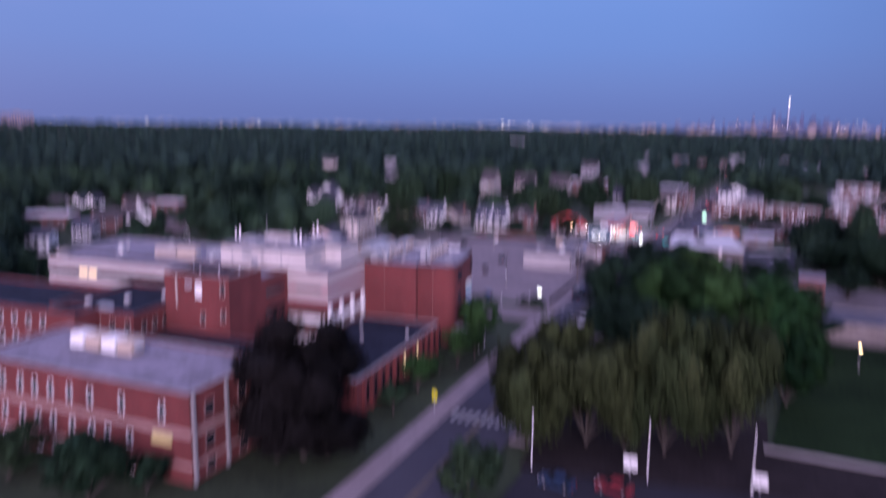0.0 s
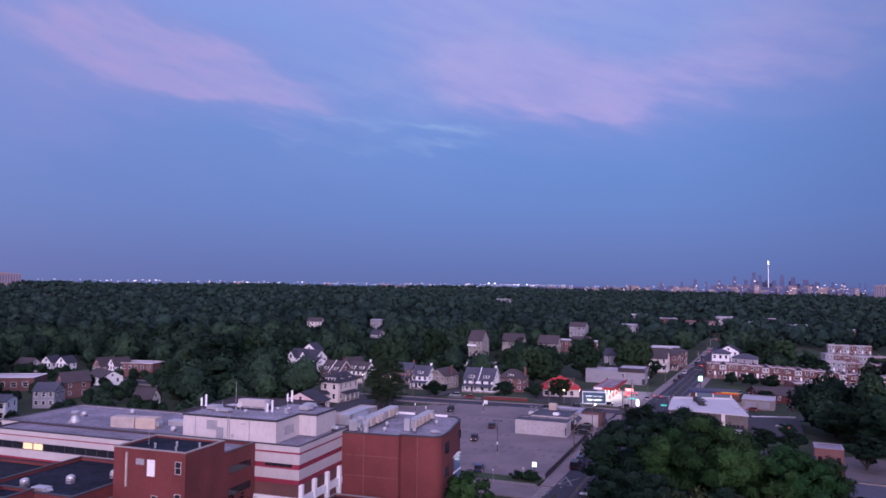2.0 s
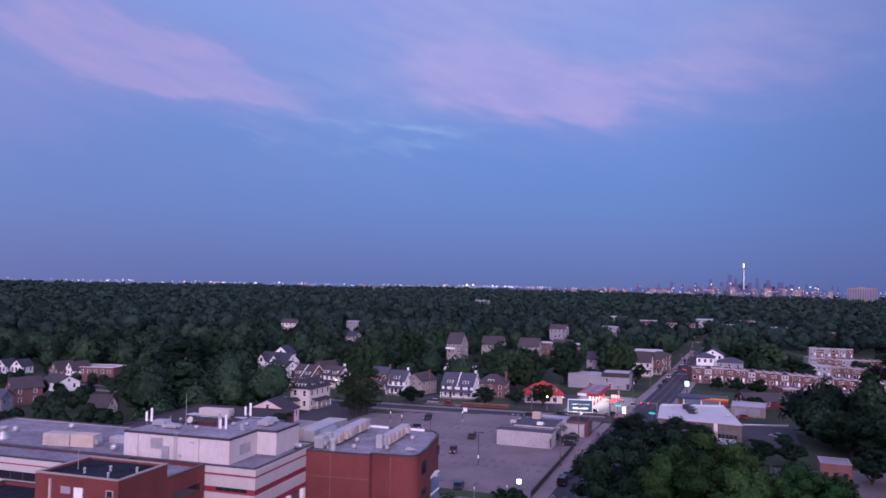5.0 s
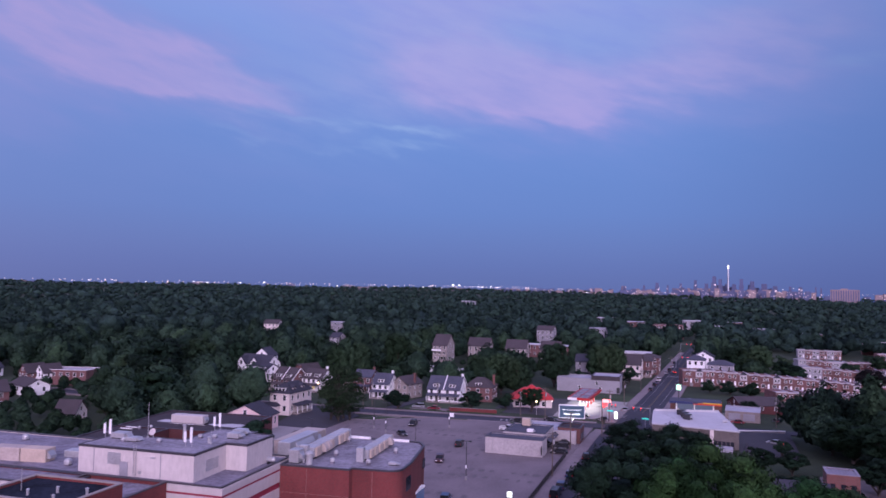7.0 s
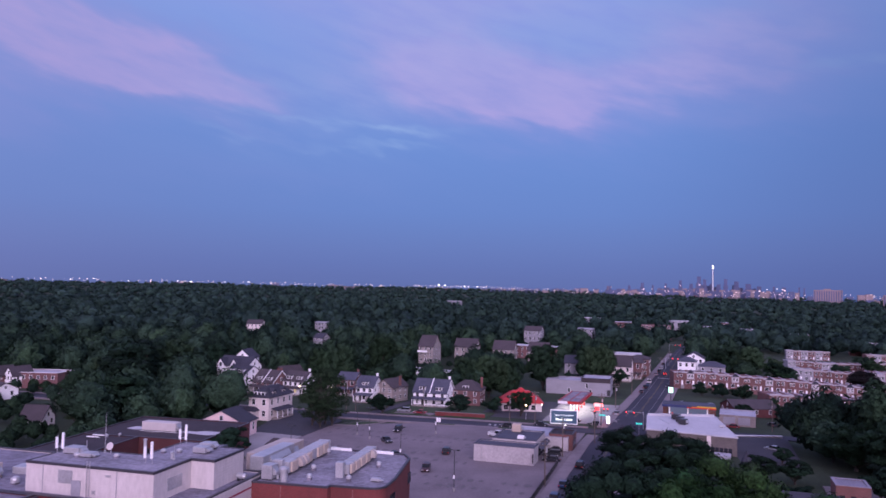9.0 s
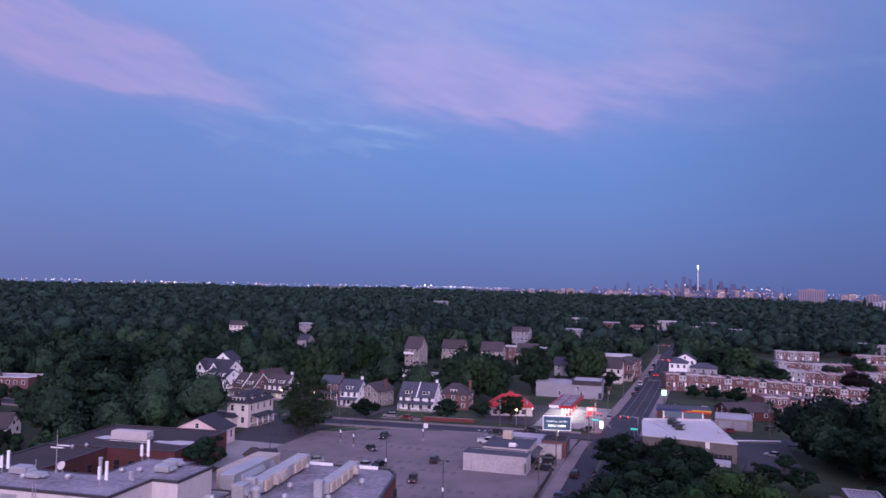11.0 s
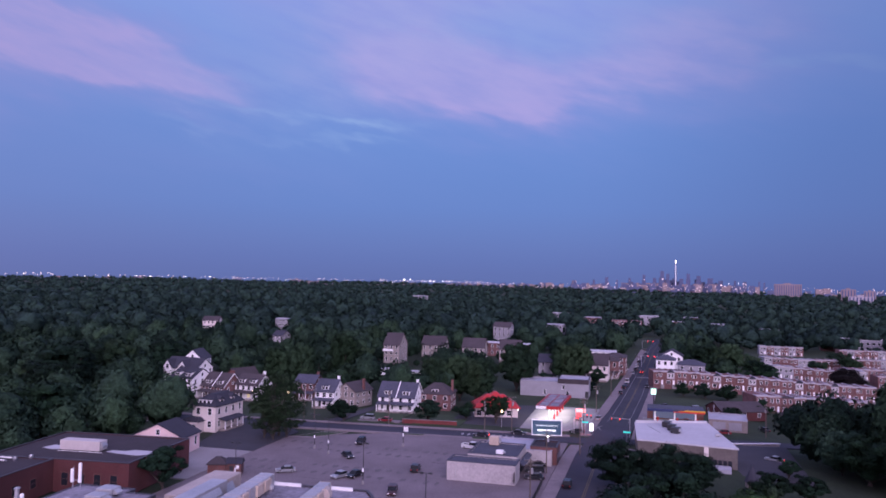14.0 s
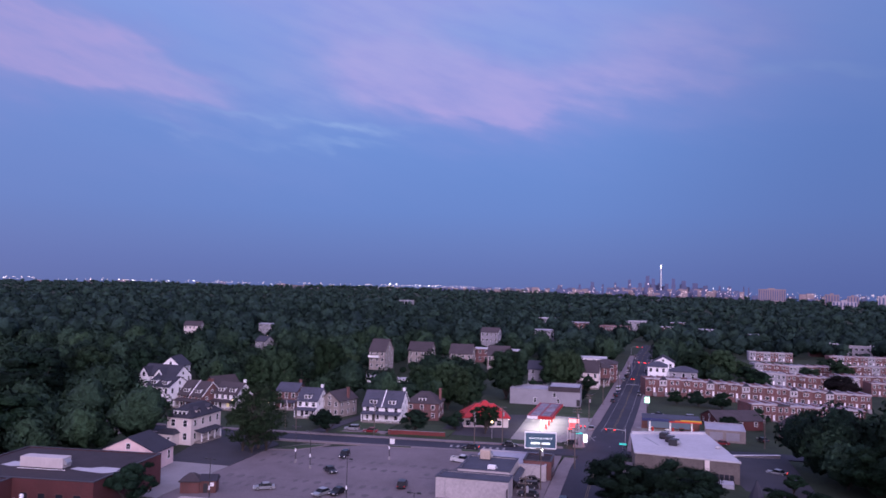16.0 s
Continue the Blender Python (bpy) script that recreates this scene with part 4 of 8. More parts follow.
for z in (10.0, 13.6):
    part("window_strip", Geo().box(-45.8, -45.62, 114.4, 120.6, z, z + 1.2), GLASS, hosp)
flat_block(hosp, -77.5, -59.2, 95.6, 115.8, 0.0, 13.4, roof=MEMBRANE_DARK, rim=0.5)
flat_block(hosp, -72.4, -66.4, 90.4, 95.5, 0.0, 13.9, roof=MEMBRANE_DARK, rim=0.4)
flat_block(hosp, -59.1, -38.9, 91.0, 103.2, 0.0, 9.0, roof=MEMBRANE_DARK, rim=0.4)
flat_block(hosp, -118.0, -77.7, 98.0, 115.8, 0.0, 11.6, roof=MEMBRANE_DARK, rim=0.5)
for k in range(6):
    window(hosp, -76.5 + k * 3.2, 10.2, 1.1, 1.5, 95.6, frame_mat=DUCT)
for k in range(5):
    window(hosp, -59.2, 9.9, 1.1, 1.5, 98 + k * 2.6, side="x", sign=1, frame_mat=DUCT)
for k in range(11):
    window(hosp, -116 + k * 3.4, 8.2, 1.2, 1.7, 98.0)
    window(hosp, -116 + k * 3.4, 4.6, 1.2, 1.7, 98.0)
# low wing along the avenue, black roof, buttressed brick front
flat_block(hosp, -36.8, -19.4, 98.3, 135.0, 0.0, 6.0, roof=MEMBRANE_DARK, rim=0.4, cope=CONCRETE)
for k in range(12):
    part("pier", Geo().box(-19.4, -18.9, 100.2 + k * 3.05, 100.8 + k * 3.05, 0.0, 5.6), BRICK, hosp)
    part("window", Geo().box(-19.5, -19.33, 101.4 + k * 3.05, 102.7 + k * 3.05, 1.2, 4.6), LIT if k in (5, 7) else GLASS, hosp)
# canopy at the entrance
part("canopy", Geo().box(-18, -11.5, 138.5, 143.5, 3.2, 3.6), CONCRETE, hosp)
for y in (139, 143):
    part("post", Geo().box(-12.2, -11.9, y - 0.15, y + 0.15, 0, 3.2), METAL, hosp)

# older brick building nearest the start, with tall white windows and a stone cornice
old = thing("brick_office", pose(0, 0, 0), "three-storey red-brick office with white windows and pale bands", "office building")
flat_block(old, -66.0, -26.4, 72.0, 88.5, 0.0, 12.0, roof=MEMBRANE, rim=0.3, cope=CONCRETE)
PALE_BAND = mat("pinkish_stone_band", (0.36, 0.23, 0.22), 0.9, 0.2, 0.3, 3.0, 0.1)
for z, h in ((6.3, 0.8), (2.2, 0.5)):
    part("string_course", Geo().box(-66.1, -26.25, 71.88, 72.0, z, z + h).box(-26.4, -26.28, 72.0, 88.5, z, z + h), PALE_BAND, old)
for x in (-63.0, -59.5, -56.0, -53.2, -50.2, -46.7, -43.0, -37.5, -30.8):
    window(old, x, 7.9, 0.85, 2.3, 72.0)
for x in (-63.0, -59.5, -56.0, -53.0, -50.1, -46.6, -43.0, -40.2, -36.4):
    window(old, x, 3.6, 0.85, 1.9, 72.0)
    window(old, x, 0.2, 0.85, 1.6, 72.0)
for y in (75.6, 82.2):
    for z in (0.6, 3.8, 8.0):
        window(old, -26.4, z, 1.6, 2.0, y, side="x", sign=1, frame_mat=PALE_BAND)
for y in (72.3, 78.6, 86.6):
    part("pilaster", Geo().box(-26.4, -26.0, y, y + 0.45, 0.0, 11.8), CONCRETE, old)
part("light_box", Geo().box(-32.4, -29.2, 71.7, 71.9, 5.0, 6.2), mat("pale_yellow_panel", (0.6, 0.5, 0.22), 0.6), old, "pale yellow panel")

# roof clutter of the hospital: each a thing of its own
def roof_unit(x, y, z, w, d, h, m, label, rot=0.0):
    u = thing("rooftop_unit", BASE @ pose(x, y, z, 0, 0, rot), label, "air handler", "rooftop units")
    part("casing", Geo().bevelled(-w / 2, w / 2, -d / 2, d / 2, 0.15, h, 0.06), m, u)
    for sy in (-1, 1):
        part("skid", Geo().box(-w / 2 + 0.1, w / 2 - 0.1, sy * (d / 2 - 0.18) - 0.08, sy * (d / 2 - 0.18) + 0.08, 0, 0.16), DARK_METAL, u)
    for k in range(max(1, int(w / 1.3))):
        part("panel", Geo().box(-w / 2 + 0.15 + k * 1.3, -w / 2 + min(1.3, w - 0.1) - 0.02 + k * 1.3, -d / 2 - 0.02, -d / 2 + 0.05, 0.3, h - 0.15), m, u)
    part("hood", Geo().profile([(w / 2, h * 0.35), (w / 2 + 0.5, h * 0.35), (w / 2 + 0.5, h * 0.55), (w / 2, h * 0.85)], -d * 0.3, d * 0.3), METAL, u)
    return u


def fan_vent(x, y, z, r=0.45, h=0.9, m=None):
    u = thing("roof_fan", BASE @ pose(x, y, z), "small mushroom exhaust fan on the roof", "vent", "roof fans")
    part("curb", Geo().box(-r * 0.7, r * 0.7, -r * 0.7, r * 0.7, 0, h * 0.45), MEMBRANE, u)
    part("cowl", Geo().tube((0, 0, h * 0.4), (0, 0, h * 0.7), r, r).dome(0, 0, h * 0.7, r, h * 0.35), m or METAL, u)


def stack(x, y, z, h=1.6, r=0.18, n=1):
    u = thing("flue_pipe", BASE @ pose(x, y, z), "short capped metal flue pipe on the roof", "flue", "flue pipes")
    part("pipe", Geo().tube((0, 0, 0), (0, 0, h), r), METAL, u)
    part("cap", Geo().tube((0, 0, h), (0, 0, h + 0.12), r * 1.6, r * 0.5), METAL, u)


def mast(x, y, z, h):
    u = thing("roof_antenna", BASE @ pose(x, y, z), "thin white whip antenna on the roof", "antenna", "roof antennas")
    part("foot", Geo().tube((0, 0, 0), (0, 0, 0.3), 0.15), METAL, u)
    part("rod", Geo().tube((0, 0, 0.3), (0, 0, h), 0.06, 0.03, 6), METAL, u)


def panel_antenna(x, y, z):
    u = thing("panel_antenna", BASE @ pose(x, y, z), "cluster of white cellular panels on a frame", "antenna", "cell antennas")
    part("frame", Geo().tube((-0.6, 0, 0.9), (0.6, 0, 0.9), 0.05, n=6).tube((-0.5, 0, 0), (-0.5, 0, 2.4), 0.05, n=6).tube((0.5, 0, 0), (0.5, 0, 2.4), 0.05, n=6), METAL, u)
    for sx in (-0.5, 0.5):
        part("panel", Geo().bevelled(sx - 0.18, sx + 0.18, -0.27, -0.03, 0.7, 2.9 if sx > 0 else 2.2, 0.05), WHITE, u)


R = 16.66


def duct_run(x, y, z, w, length, h, panels, label, hoods=()):
    """A long insulated duct on the roof, running along +y, with tan hatches on its east side and a riser at its near end."""
    u = thing("roof_duct", BASE @ pose(x, y, z, 0, 0, 2), label, "duct", "roof ducts")
    part("casing", Geo().bevelled(-w / 2, w / 2, 0, length, 0.3, h, 0.07), METAL, u)
    k = int(length / 1.5)
    for i in range(k):
        part("seam", Geo().box(-w / 2 - 0.03, w / 2 + 0.03, (i + 0.9) * length / k - 0.04, (i + 0.9) * length / k + 0.04, 0.28, h + 0.03), DUCT if i % 2 else METAL, u)
    for i in range(0, k, 3):
        part("foot", Geo().box(-w / 2 + 0.1, w / 2 - 0.1, (i + 0.4) * length / k, (i + 0.4) * length / k + 0.15, 0, 0.32), DARK_METAL, u)
    for a, b in panels:
        part("hatch", Geo().bevelled(w / 2 - 0.05, w / 2 + 0.28, a, b, 0.35, h - 0.12, 0.05), BEIGE, u, "tan insulated hatch")
    for a in hoods:
        part("hood", Geo().profile([(w / 2, h * 0.3), (w / 2 + 0.75, h * 0.3), (w / 2 + 0.8, h * 0.55), (w / 2 + 0.45, h * 0.9), (w / 2, h)], a, a + 1.1), DUCT, u, "curved tan hood")
    part("riser", Geo().bevelled(-w / 2 - 0.15, w / 2 * 0.3, -1.0, 0.02, 0, h + 0.45, 0.05), METAL, u, "grey metal riser box")
    return u


duct_run(-26.0, 145.2, R, 1.6, 13.2, 1.75, ((0.6, 2.2), (2.6, 4.4), (5.0, 7.0), (7.6, 9.4)), "long grey roof duct with tan side hatches", (10.2,))
duct_run(-34.8, 143.2, R, 2.0, 16.6, 1.9, ((0.5, 2.4), (6.6, 8.0), (10.6, 12.6), (13.0, 15.0)), "broad ribbed grey roof duct with tan hatches", (3.2, 4.8))
tank = thing("exhaust_fan", BASE @ pose(-33.0, 139.9, R), "upright grey metal exhaust fan on the roof edge", "vent")
part("barrel", Geo().tube((0, 0, 0), (0, 0, 1.5), 0.55, 0.55, 16), METAL, tank)
part("cowl", Geo().tube((0, 0, 1.5), (0, 0, 1.8), 0.7, 0.7, 16).tube((0, 0, 1.8), (0, 0, 2.1), 0.7, 0.4, 16), METAL, tank)
drum = thing("drum_fan", HOSPITAL @ pose(-38.2, 137.3, 16.75), "horizontal white metal drum fan on legs", "vent")
part("drum", Geo().tube((-0.6, 0, 0.85), (0.4, 0, 0.85), 0.42, 0.42, 14).tube((0.4, 0, 0.85), (0.7, 0, 0.85), 0.42, 0.24, 14), METAL, drum)
for lx in (-0.4, 0.3):
    part("leg", Geo().box(lx - 0.05, lx + 0.05, -0.4, 0.4, 0, 0.6), DARK_METAL, drum)
roof_unit(-35.6, 140.6, R, 1.7, 1.9, 2.1, METAL, "grey cooling unit on the roof")
roof_unit(-39.2, 148.5, 16.4, 2.2, 10.5, 2.6, METAL, "large grey air handler run behind the penthouse")
roof_unit(-42.0, 155, 14.6, 4.0, 12.5, 3.4, DUCT, "large tan air handler behind the penthouse")
for x, y in ((-31.6, 147.0), (-29.9, 141.8), (-24.3, 143.0), (-23.0, 152.2), (-34.0, 158.0)):
    fan_vent(x, y, R, 0.4, 0.9)
roof_unit(-20.6, 143.4 + 0.7, R, 1.3, 0.9, 0.5, METAL, "low roof hatch with a metal lid")
for x, y in ((-35.2, 140.1), (-34.4, 140.8)):
    stack(x, y, R, 1.2)
P = 20.8
for x, y, h in ((-49.2, 130.6, 2.4), (-45.2, 131.0, 0.9)):
    stack(x, y, P, h, 0.22)
for x, y in ((-52.4, 129.0), (-48.4, 133.6), (-46.4, 134.4), (-57.6, 127.6)):
    fan_vent(x, y, P, 0.4, 0.6)
panel_antenna(-61.4, 128.8, P)
panel_antenna(-49.3, 139.6, P)
panel_antenna(-46.5, 127.8, P)
mast(-56.0, 131.1, P, 5.4)
mast(-44.6, 130.6, P, 2.0)
mast(-58.6, 130.6, P, 1.6)
roof_unit(-59.6, 129.6, P, 2.4, 1.8, 0.9, METAL, "low pale metal unit on the penthouse")
roof_unit(-56.4, 128.4, P, 1.9, 1.6, 0.6, METAL, "low pale metal unit on the penthouse")
roof_unit(-43.6, 135.6, P, 2.0, 1.7, 0.9, METAL, "low square metal unit on the roof")
roof_unit(-44.2, 138.2, P, 2.0, 1.7, 0.9, METAL, "small metal unit on the roof")
dish = thing("satellite_dish", BASE @ pose(-54.9, 130.9, P), "small white satellite dish on a stand", "dish")
part("stand", Geo().tube((0, 0, 0), (0, 0, 1.0), 0.06), METAL, dish)
part("reflector", Geo().tube((0, -0.05, 0.95), (0, -0.25, 1.05), 0.12, 0.55, 14), WHITE_PANEL, dish)
for k, (x, w) in enumerate(((-77.4, 5.0), (-72.6, 4.2))):
    roof_unit(x, 126.4 + k * 0.6, 16.6, w, 2.4, 2.3, BEIGE if k else DUCT, "beige louvred air handler on the long roof", 8)
roof_unit(-68.8, 131.6, 16.6, 4.2, 2.2, 1.3, METAL, "low silver air handler on the long roof", 8)
roof_unit(-81.5, 131.0, 16.6, 4.6, 1.8, 1.1, METAL, "low silver air handler on the long roof", 8)
for x, y in ((-93, 132), (-86, 138), (-66, 126)):
    fan_vent(x, y, 16.6, 0.6, 1.3)
for x, y in ((-53.5, 106.0), (-51.0, 108.0), (-48.8, 105.0), (-47.2, 108.6)):
    stack(x, y, 18.5, 1.1, 0.16)
mast(-56.0, 107.5, 18.5, 3.0)
for x, y in ((-67, 103), (-72, 99), (-63, 108)):
    fan_vent(x, y, 12.9, 0.7, 1.3)
roof_unit(-67.0, 97.5, 12.9, 2.6, 1.6, 0.9, METAL, "low condenser unit on the black roof")
roof_unit(-61.0, 110.0, 12.9, 2.2, 1.8, 1.5, METAL, "ventilation unit on the black roof")
cone = thing("exhaust_cone", BASE @ pose(-89.4, 126.0, 16.6), "tall flared metal exhaust cone on the long roof", "vent")
part("curb", Geo().box(-1.0, 1.0, -1.0, 1.0, 0, 0.5), METAL, cone)
part("skirt", Geo().tube((0, 0, 0.5), (0, 0, 1.7), 1.1, 0.55, 16), METAL, cone)
part("throat", Geo().tube((0, 0, 1.7), (0, 0, 2.3), 0.55, 0.8, 16), METAL, cone)
part("cap", Geo().dome(0, 0, 2.35, 0.85, 0.3, 16), METAL, cone)
# white inner faces of the end block's rear rim
for x0, x1 in ((-36.0, -31.0), (-27.4, -23.6)):
    part("rim_face", Geo().box(x0, x1, 160.95, 161.12, 16.66, 17.1), WHITE, hosp)
BASE = pose(0, 0, 0)
for k in range(4):
    roof_unit(-55.5 + k * 3.1, 82.5, 11.7, 2.7, 2.6, 2.0, BEIGE if k % 2 else WHITE, "beige rooftop unit of the office building")
BASE = HOSPITAL
for x, y in ((-33, 128), (-29, 120), (-25, 110), (-32, 108), (-22, 125)):
    fan_vent(x, y, 5.6, 0.4, 1.1)

BASE = pose(0, 0, 0)
# brown-roofed annex behind the hospital, turned away from it
ANNEX = pose(-105, 200, 0, 0, 0, 6)
annex = thing("brick_annex", ANNEX, "low brick annex with a broad brown gravel roof", "annex")
flat_block(annex, -17.0, 15.4, -3.0, 22.0, 0.0, 6.6, wall=BRICK_SHADED, roof=DARK_ROOF, rim=0.12)
flat_block(annex, -17.0, -1.6, -27.0, -3.02, 0.0, 6.6, wall=BRICK_SHADED, roof=DARK_ROOF, rim=0.12)
for k in range(6):
    window(annex, -15.6 + k * 2.5, 1.2, 1.0, 3.6, -27.0, frame_mat=BRICK_DARK)
for k in range(4):
    window(annex, 1.0 + k * 3.7, 1.4, 1.5, 2.6, -3.0, frame_mat=BRICK_DARK)
for k in range(4):
    window(annex, -1.6, 2.2, 1.6, 1.8, -24 + k * 5, side="x", sign=1, frame_mat=BRICK_DARK)
part("roof_patch", Geo().extrude([(4.4, 6.0), (7.4, 5.0), (12.6, 4.2), (14.6, 5.6), (13.8, 8.6), (9.6, 8.8), (8.0, 7.4), (5.0, 7.4)], 6.48, 6.52), ROOF_WHITE, annex, "ragged white membrane patch")
part("roof_patch", Geo().extrude([(-11.4, 6.2), (-8.4, 5.4), (-6.6, 6.2), (-6.4, 9.8), (-8.8, 9.0), (-10.6, 9.4)], 6.48, 6.52), ROOF_WHITE, annex, "ragged white membrane patch")
part("roof_edge", Geo().box(-6.4, 4.2, 4.5, 4.62, 6.48, 6.56), WHITE, annex, "pale roof edge strip")
BASE = ANNEX
roof_unit(-1.6, 6.6, 6.48, 9.6, 2.8, 2.2, WHITE_PANEL, "long white rooftop unit on the brown roof")
for q in ((-11.8, -6.6, 3.2, 0.22), (-11.8, -4.4, 3.2, 0.22)):
    roof_unit(q[0], q[1], 6.48, q[2], q[3], 0.4, WHITE, "low white curb on the brown roof")
fan_vent(-8.6, -5.6, 6.48, 0.4, 0.9)
fan_vent(-6.6, -3.4, 6.48, 0.4, 0.9)
BASE = pose(0, 0, 0)


# ---- shops and stations at the crossing ----
shop = thing("corner_shop", pose(0, 0, 0), "single-storey grey block shop with a stepped blue-grey roof", "shop")
flat_block(shop, -31.0, -15.2, 232.8, 239.0, 0.0, 4.3, wall=BLOCK_WALL, roof=ROOF_BLUE, rim=0.12, cope=ROOF_BLUE)
flat_block(shop, -27.6, -15.9, 239.02, 253.0, 0.0, 4.9, wall=BLOCK_WALL, roof=ROOF_BLUE, rim=0.15, cope=ROOF_BLUE)
flat_block(shop, -27.0, -9.5, 253.02, 266.0, 0.0, 3.6, wall=BLOCK_WALL, roof=ROOF_SILVER, rim=0.15, cope=ROOF_SILVER)
for k in range(5):
    part("shop_window", Geo().box(-15.45, -15.3, 232 + k * 3.4, 234.6 + k * 3.4, 0.7, 3.0), GLASS, shop)
part("awning", Geo().profile([(-15.4, 3.2), (-14.2, 2.6), (-14.2, 2.75), (-15.4, 3.5)], 240, 252), ROOF_BLUE, shop)
part("pipe", Geo().tube((-28.9, 232.7, 0), (-28.9, 232.7, 4.1), 0.06), METAL, shop)
roof_unit(-23.4, 250.5, 4.78, 2.4, 1.8, 2.2, BEIGE, "beige chimney box on the shop roof")
roof_unit(-20.3, 241.2, 4.78, 1.7, 1.5, 0.9, WHITE, "white skylight curb on the shop roof")
hut = thing("brick_kiosk", pose(0, 0, 0), "small brown-brick shop with an orange front", "shop")
flat_block(hut, -15.0, -8.4, 254.5, 262.5, 0.0, 4.3, wall=BRICK_DARK, roof=DARK_ROOF, rim=0.15)
part("shop_front", Geo().box(-13.6, -10.2, 254.3, 254.52, 0.2, 2.9), mat("orange_render", (0.42, 0.17, 0.10), 0.8), hut)
for k in range(2):
    part("shop_window", Geo().box(-8.45, -8.3, 255.4 + k * 3.2, 258 + k * 3.2, 0.6, 2.6), GLASS, hut)

board = thing("billboard", pose(-11.2, 256.6, 0, 0, 0, 9), "lit dark-blue billboard on a single black pole", "billboard")
part("pole", Geo().tube((0, 0.3, 0), (0, 0.3, 6.9), 0.32, n=12), DARK_METAL, board)
part("frame", Geo().box(-3.8, 3.8, -0.12, 0.55, 6.8, 7.0).box(-3.8, 3.8, -0.12, 0.55, 10.5, 10.7).box(-3.8, -3.6, -0.12, 0.55, 7.0, 10.5).box(3.6, 3.8, -0.12, 0.55, 7.0, 10.5), WHITE, board)
part("face", Geo().box(-3.6, 3.6, -0.02, 0.4, 7.0, 10.5), lamp_mat("billboard_face", (0.03, 0.07, 0.12), 0.15), board)
part("catwalk", Geo().box(-3.4, 3.4, -0.9, -0.15, 6.55, 6.65), DARK_METAL, board)
for x in (0.3,):
    part("floodlight", Geo().box(x - 0.2, x + 0.2, -1.1, -0.85, 6.65, 6.85), LAMP_WHITE, board)
WORDS = lamp_mat("billboard_letters", (0.85, 0.9, 0.92), 0.9)


def lettering(text, size, m, parent, at):
    cu = bpy.data.curves.new("writing", "FONT")
    cu.body, cu.size, cu.align_x, cu.extrude = text, size, "CENTER", 0.01
    ob = new("writing", cu)
    me = bpy.data.meshes.new_from_object(ob.evaluated_get(bpy.context.evaluated_depsgraph_get()))
    bpy.data.objects.remove(ob)
    me.materials.clear()
    me.materials.append(m)
    return part("lettering", me, m, parent, "pale lettering", at)


lettering("Injured in an accident?", 0.62, WORDS, board, pose(0, -0.05, 9.1, 90, 0, 0))
part("lettering", Geo().box(-2.3, -0.2, -0.06, 0.0, 7.85, 8.3).box(0.05, 2.3, -0.06, 0.0, 7.85, 8.3), WORDS, board, "pale line of lettering")
bill_lamp = new("billboard_light", bpy.data.lights.new("billboard_light", "AREA"))
bill_lamp.data.energy, bill_lamp.data.size, bill_lamp.data.color = 70, 3.0, (1.0, 0.96, 0.9)
bill_lamp.matrix_world = look((-12.1, 255.3, 6.9), (-11.9, 256.9, 9.6))


def pump(x, y, z, rot=0):
    u = thing("fuel_pump", pose(x, y, z, 0, 0, rot), "red and white fuel pump on a kerbed island", "fuel pump", "fuel pumps")
    part("island", Geo().bevelled(-0.6, 0.6, -1.6, 1.6, 0, 0.18, 0.05), CONCRETE, u)
    part("body", Geo().bevelled(-0.3, 0.3, -0.5, 0.5, 0.18, 1.7, 0.05), RED_ROOF, u)
    part("screen", Geo().box(0.3, 0.32, -0.35, 0.35, 1.0, 1.6), WHITE, u)
    part("hose", Geo().tube((0.1, 0.52, 1.4), (0.1, 0.6, 0.5), 0.03, n=6), DARK_METAL, u)


gz = land(-16, 318)
gas = thing("petrol_canopy", pose(-18.0, 334.0, gz, 0, 0, -2), "petrol station canopy with red roof panels, brightly lit below", "canopy")
part("deck", Geo().box(-4.0, 4.0, -14.6, 14.6, 4.5, 5.2), WHITE, gas)
part("fascia", Geo().box(-4.12, -0.6, -14.72, -14.6, 4.4, 5.3), WHITE, gas, "white lit end fascia")
part("fascia", Geo().box(4.0, 4.14, -14.6, 14.6, 4.4, 5.4).box(-0.6, 4.14, -14.74, -14.6, 4.4, 5.35).box(-4.14, -4.0, -14.6, 14.6, 4.6, 5.4), RED_ROOF, gas)
part("roof_frame", Geo().box(-4.0, 4.0, -14.6, 14.6, 5.2, 5.26), mat("maroon_roof_sheet", (0.24, 0.035, 0.055), 0.6), gas)
for i in range(2):
    for k in range(3):
        part("roof_panel", Geo().box(-3.2 + i * 3.5, -0.4 + i * 3.5, -13.2 + k * 9.0, -5.6 + k * 9.0, 5.26, 5.4), MEMBRANE_LIGHT, gas)
part("soffit", Geo().box(-3.8, 3.8, -14.4, 14.4, 4.44, 4.49), CANOPY_LIT, gas)
for y in (-11, -3.7, 3.7, 11):
    part("column", Geo().box(-0.2, 0.2, y - 0.2, y + 0.2, 0, 4.45), WHITE, gas)
structure("station_apron", Geo().extrude([(-26, 303), (-5.5, 303), (-3.0, 353), (-26, 353)], gz - 0.5, gz + 0.03), CONCRETE, "pale concrete petrol station apron")
structure("station_lot", Geo().extrude([(-50, 299.5), (-26.1, 301), (-26.1, 352), (-50, 345)], gz - 0.5, gz + 0.02), PATCH, "dark asphalt yard beside the petrol station")
for y in (-8.5, -1.2, 6.2, 12.4):
    pump(-18.0 + 0.035 * y + 1.3, 334.0 + y, gz + 0.03)
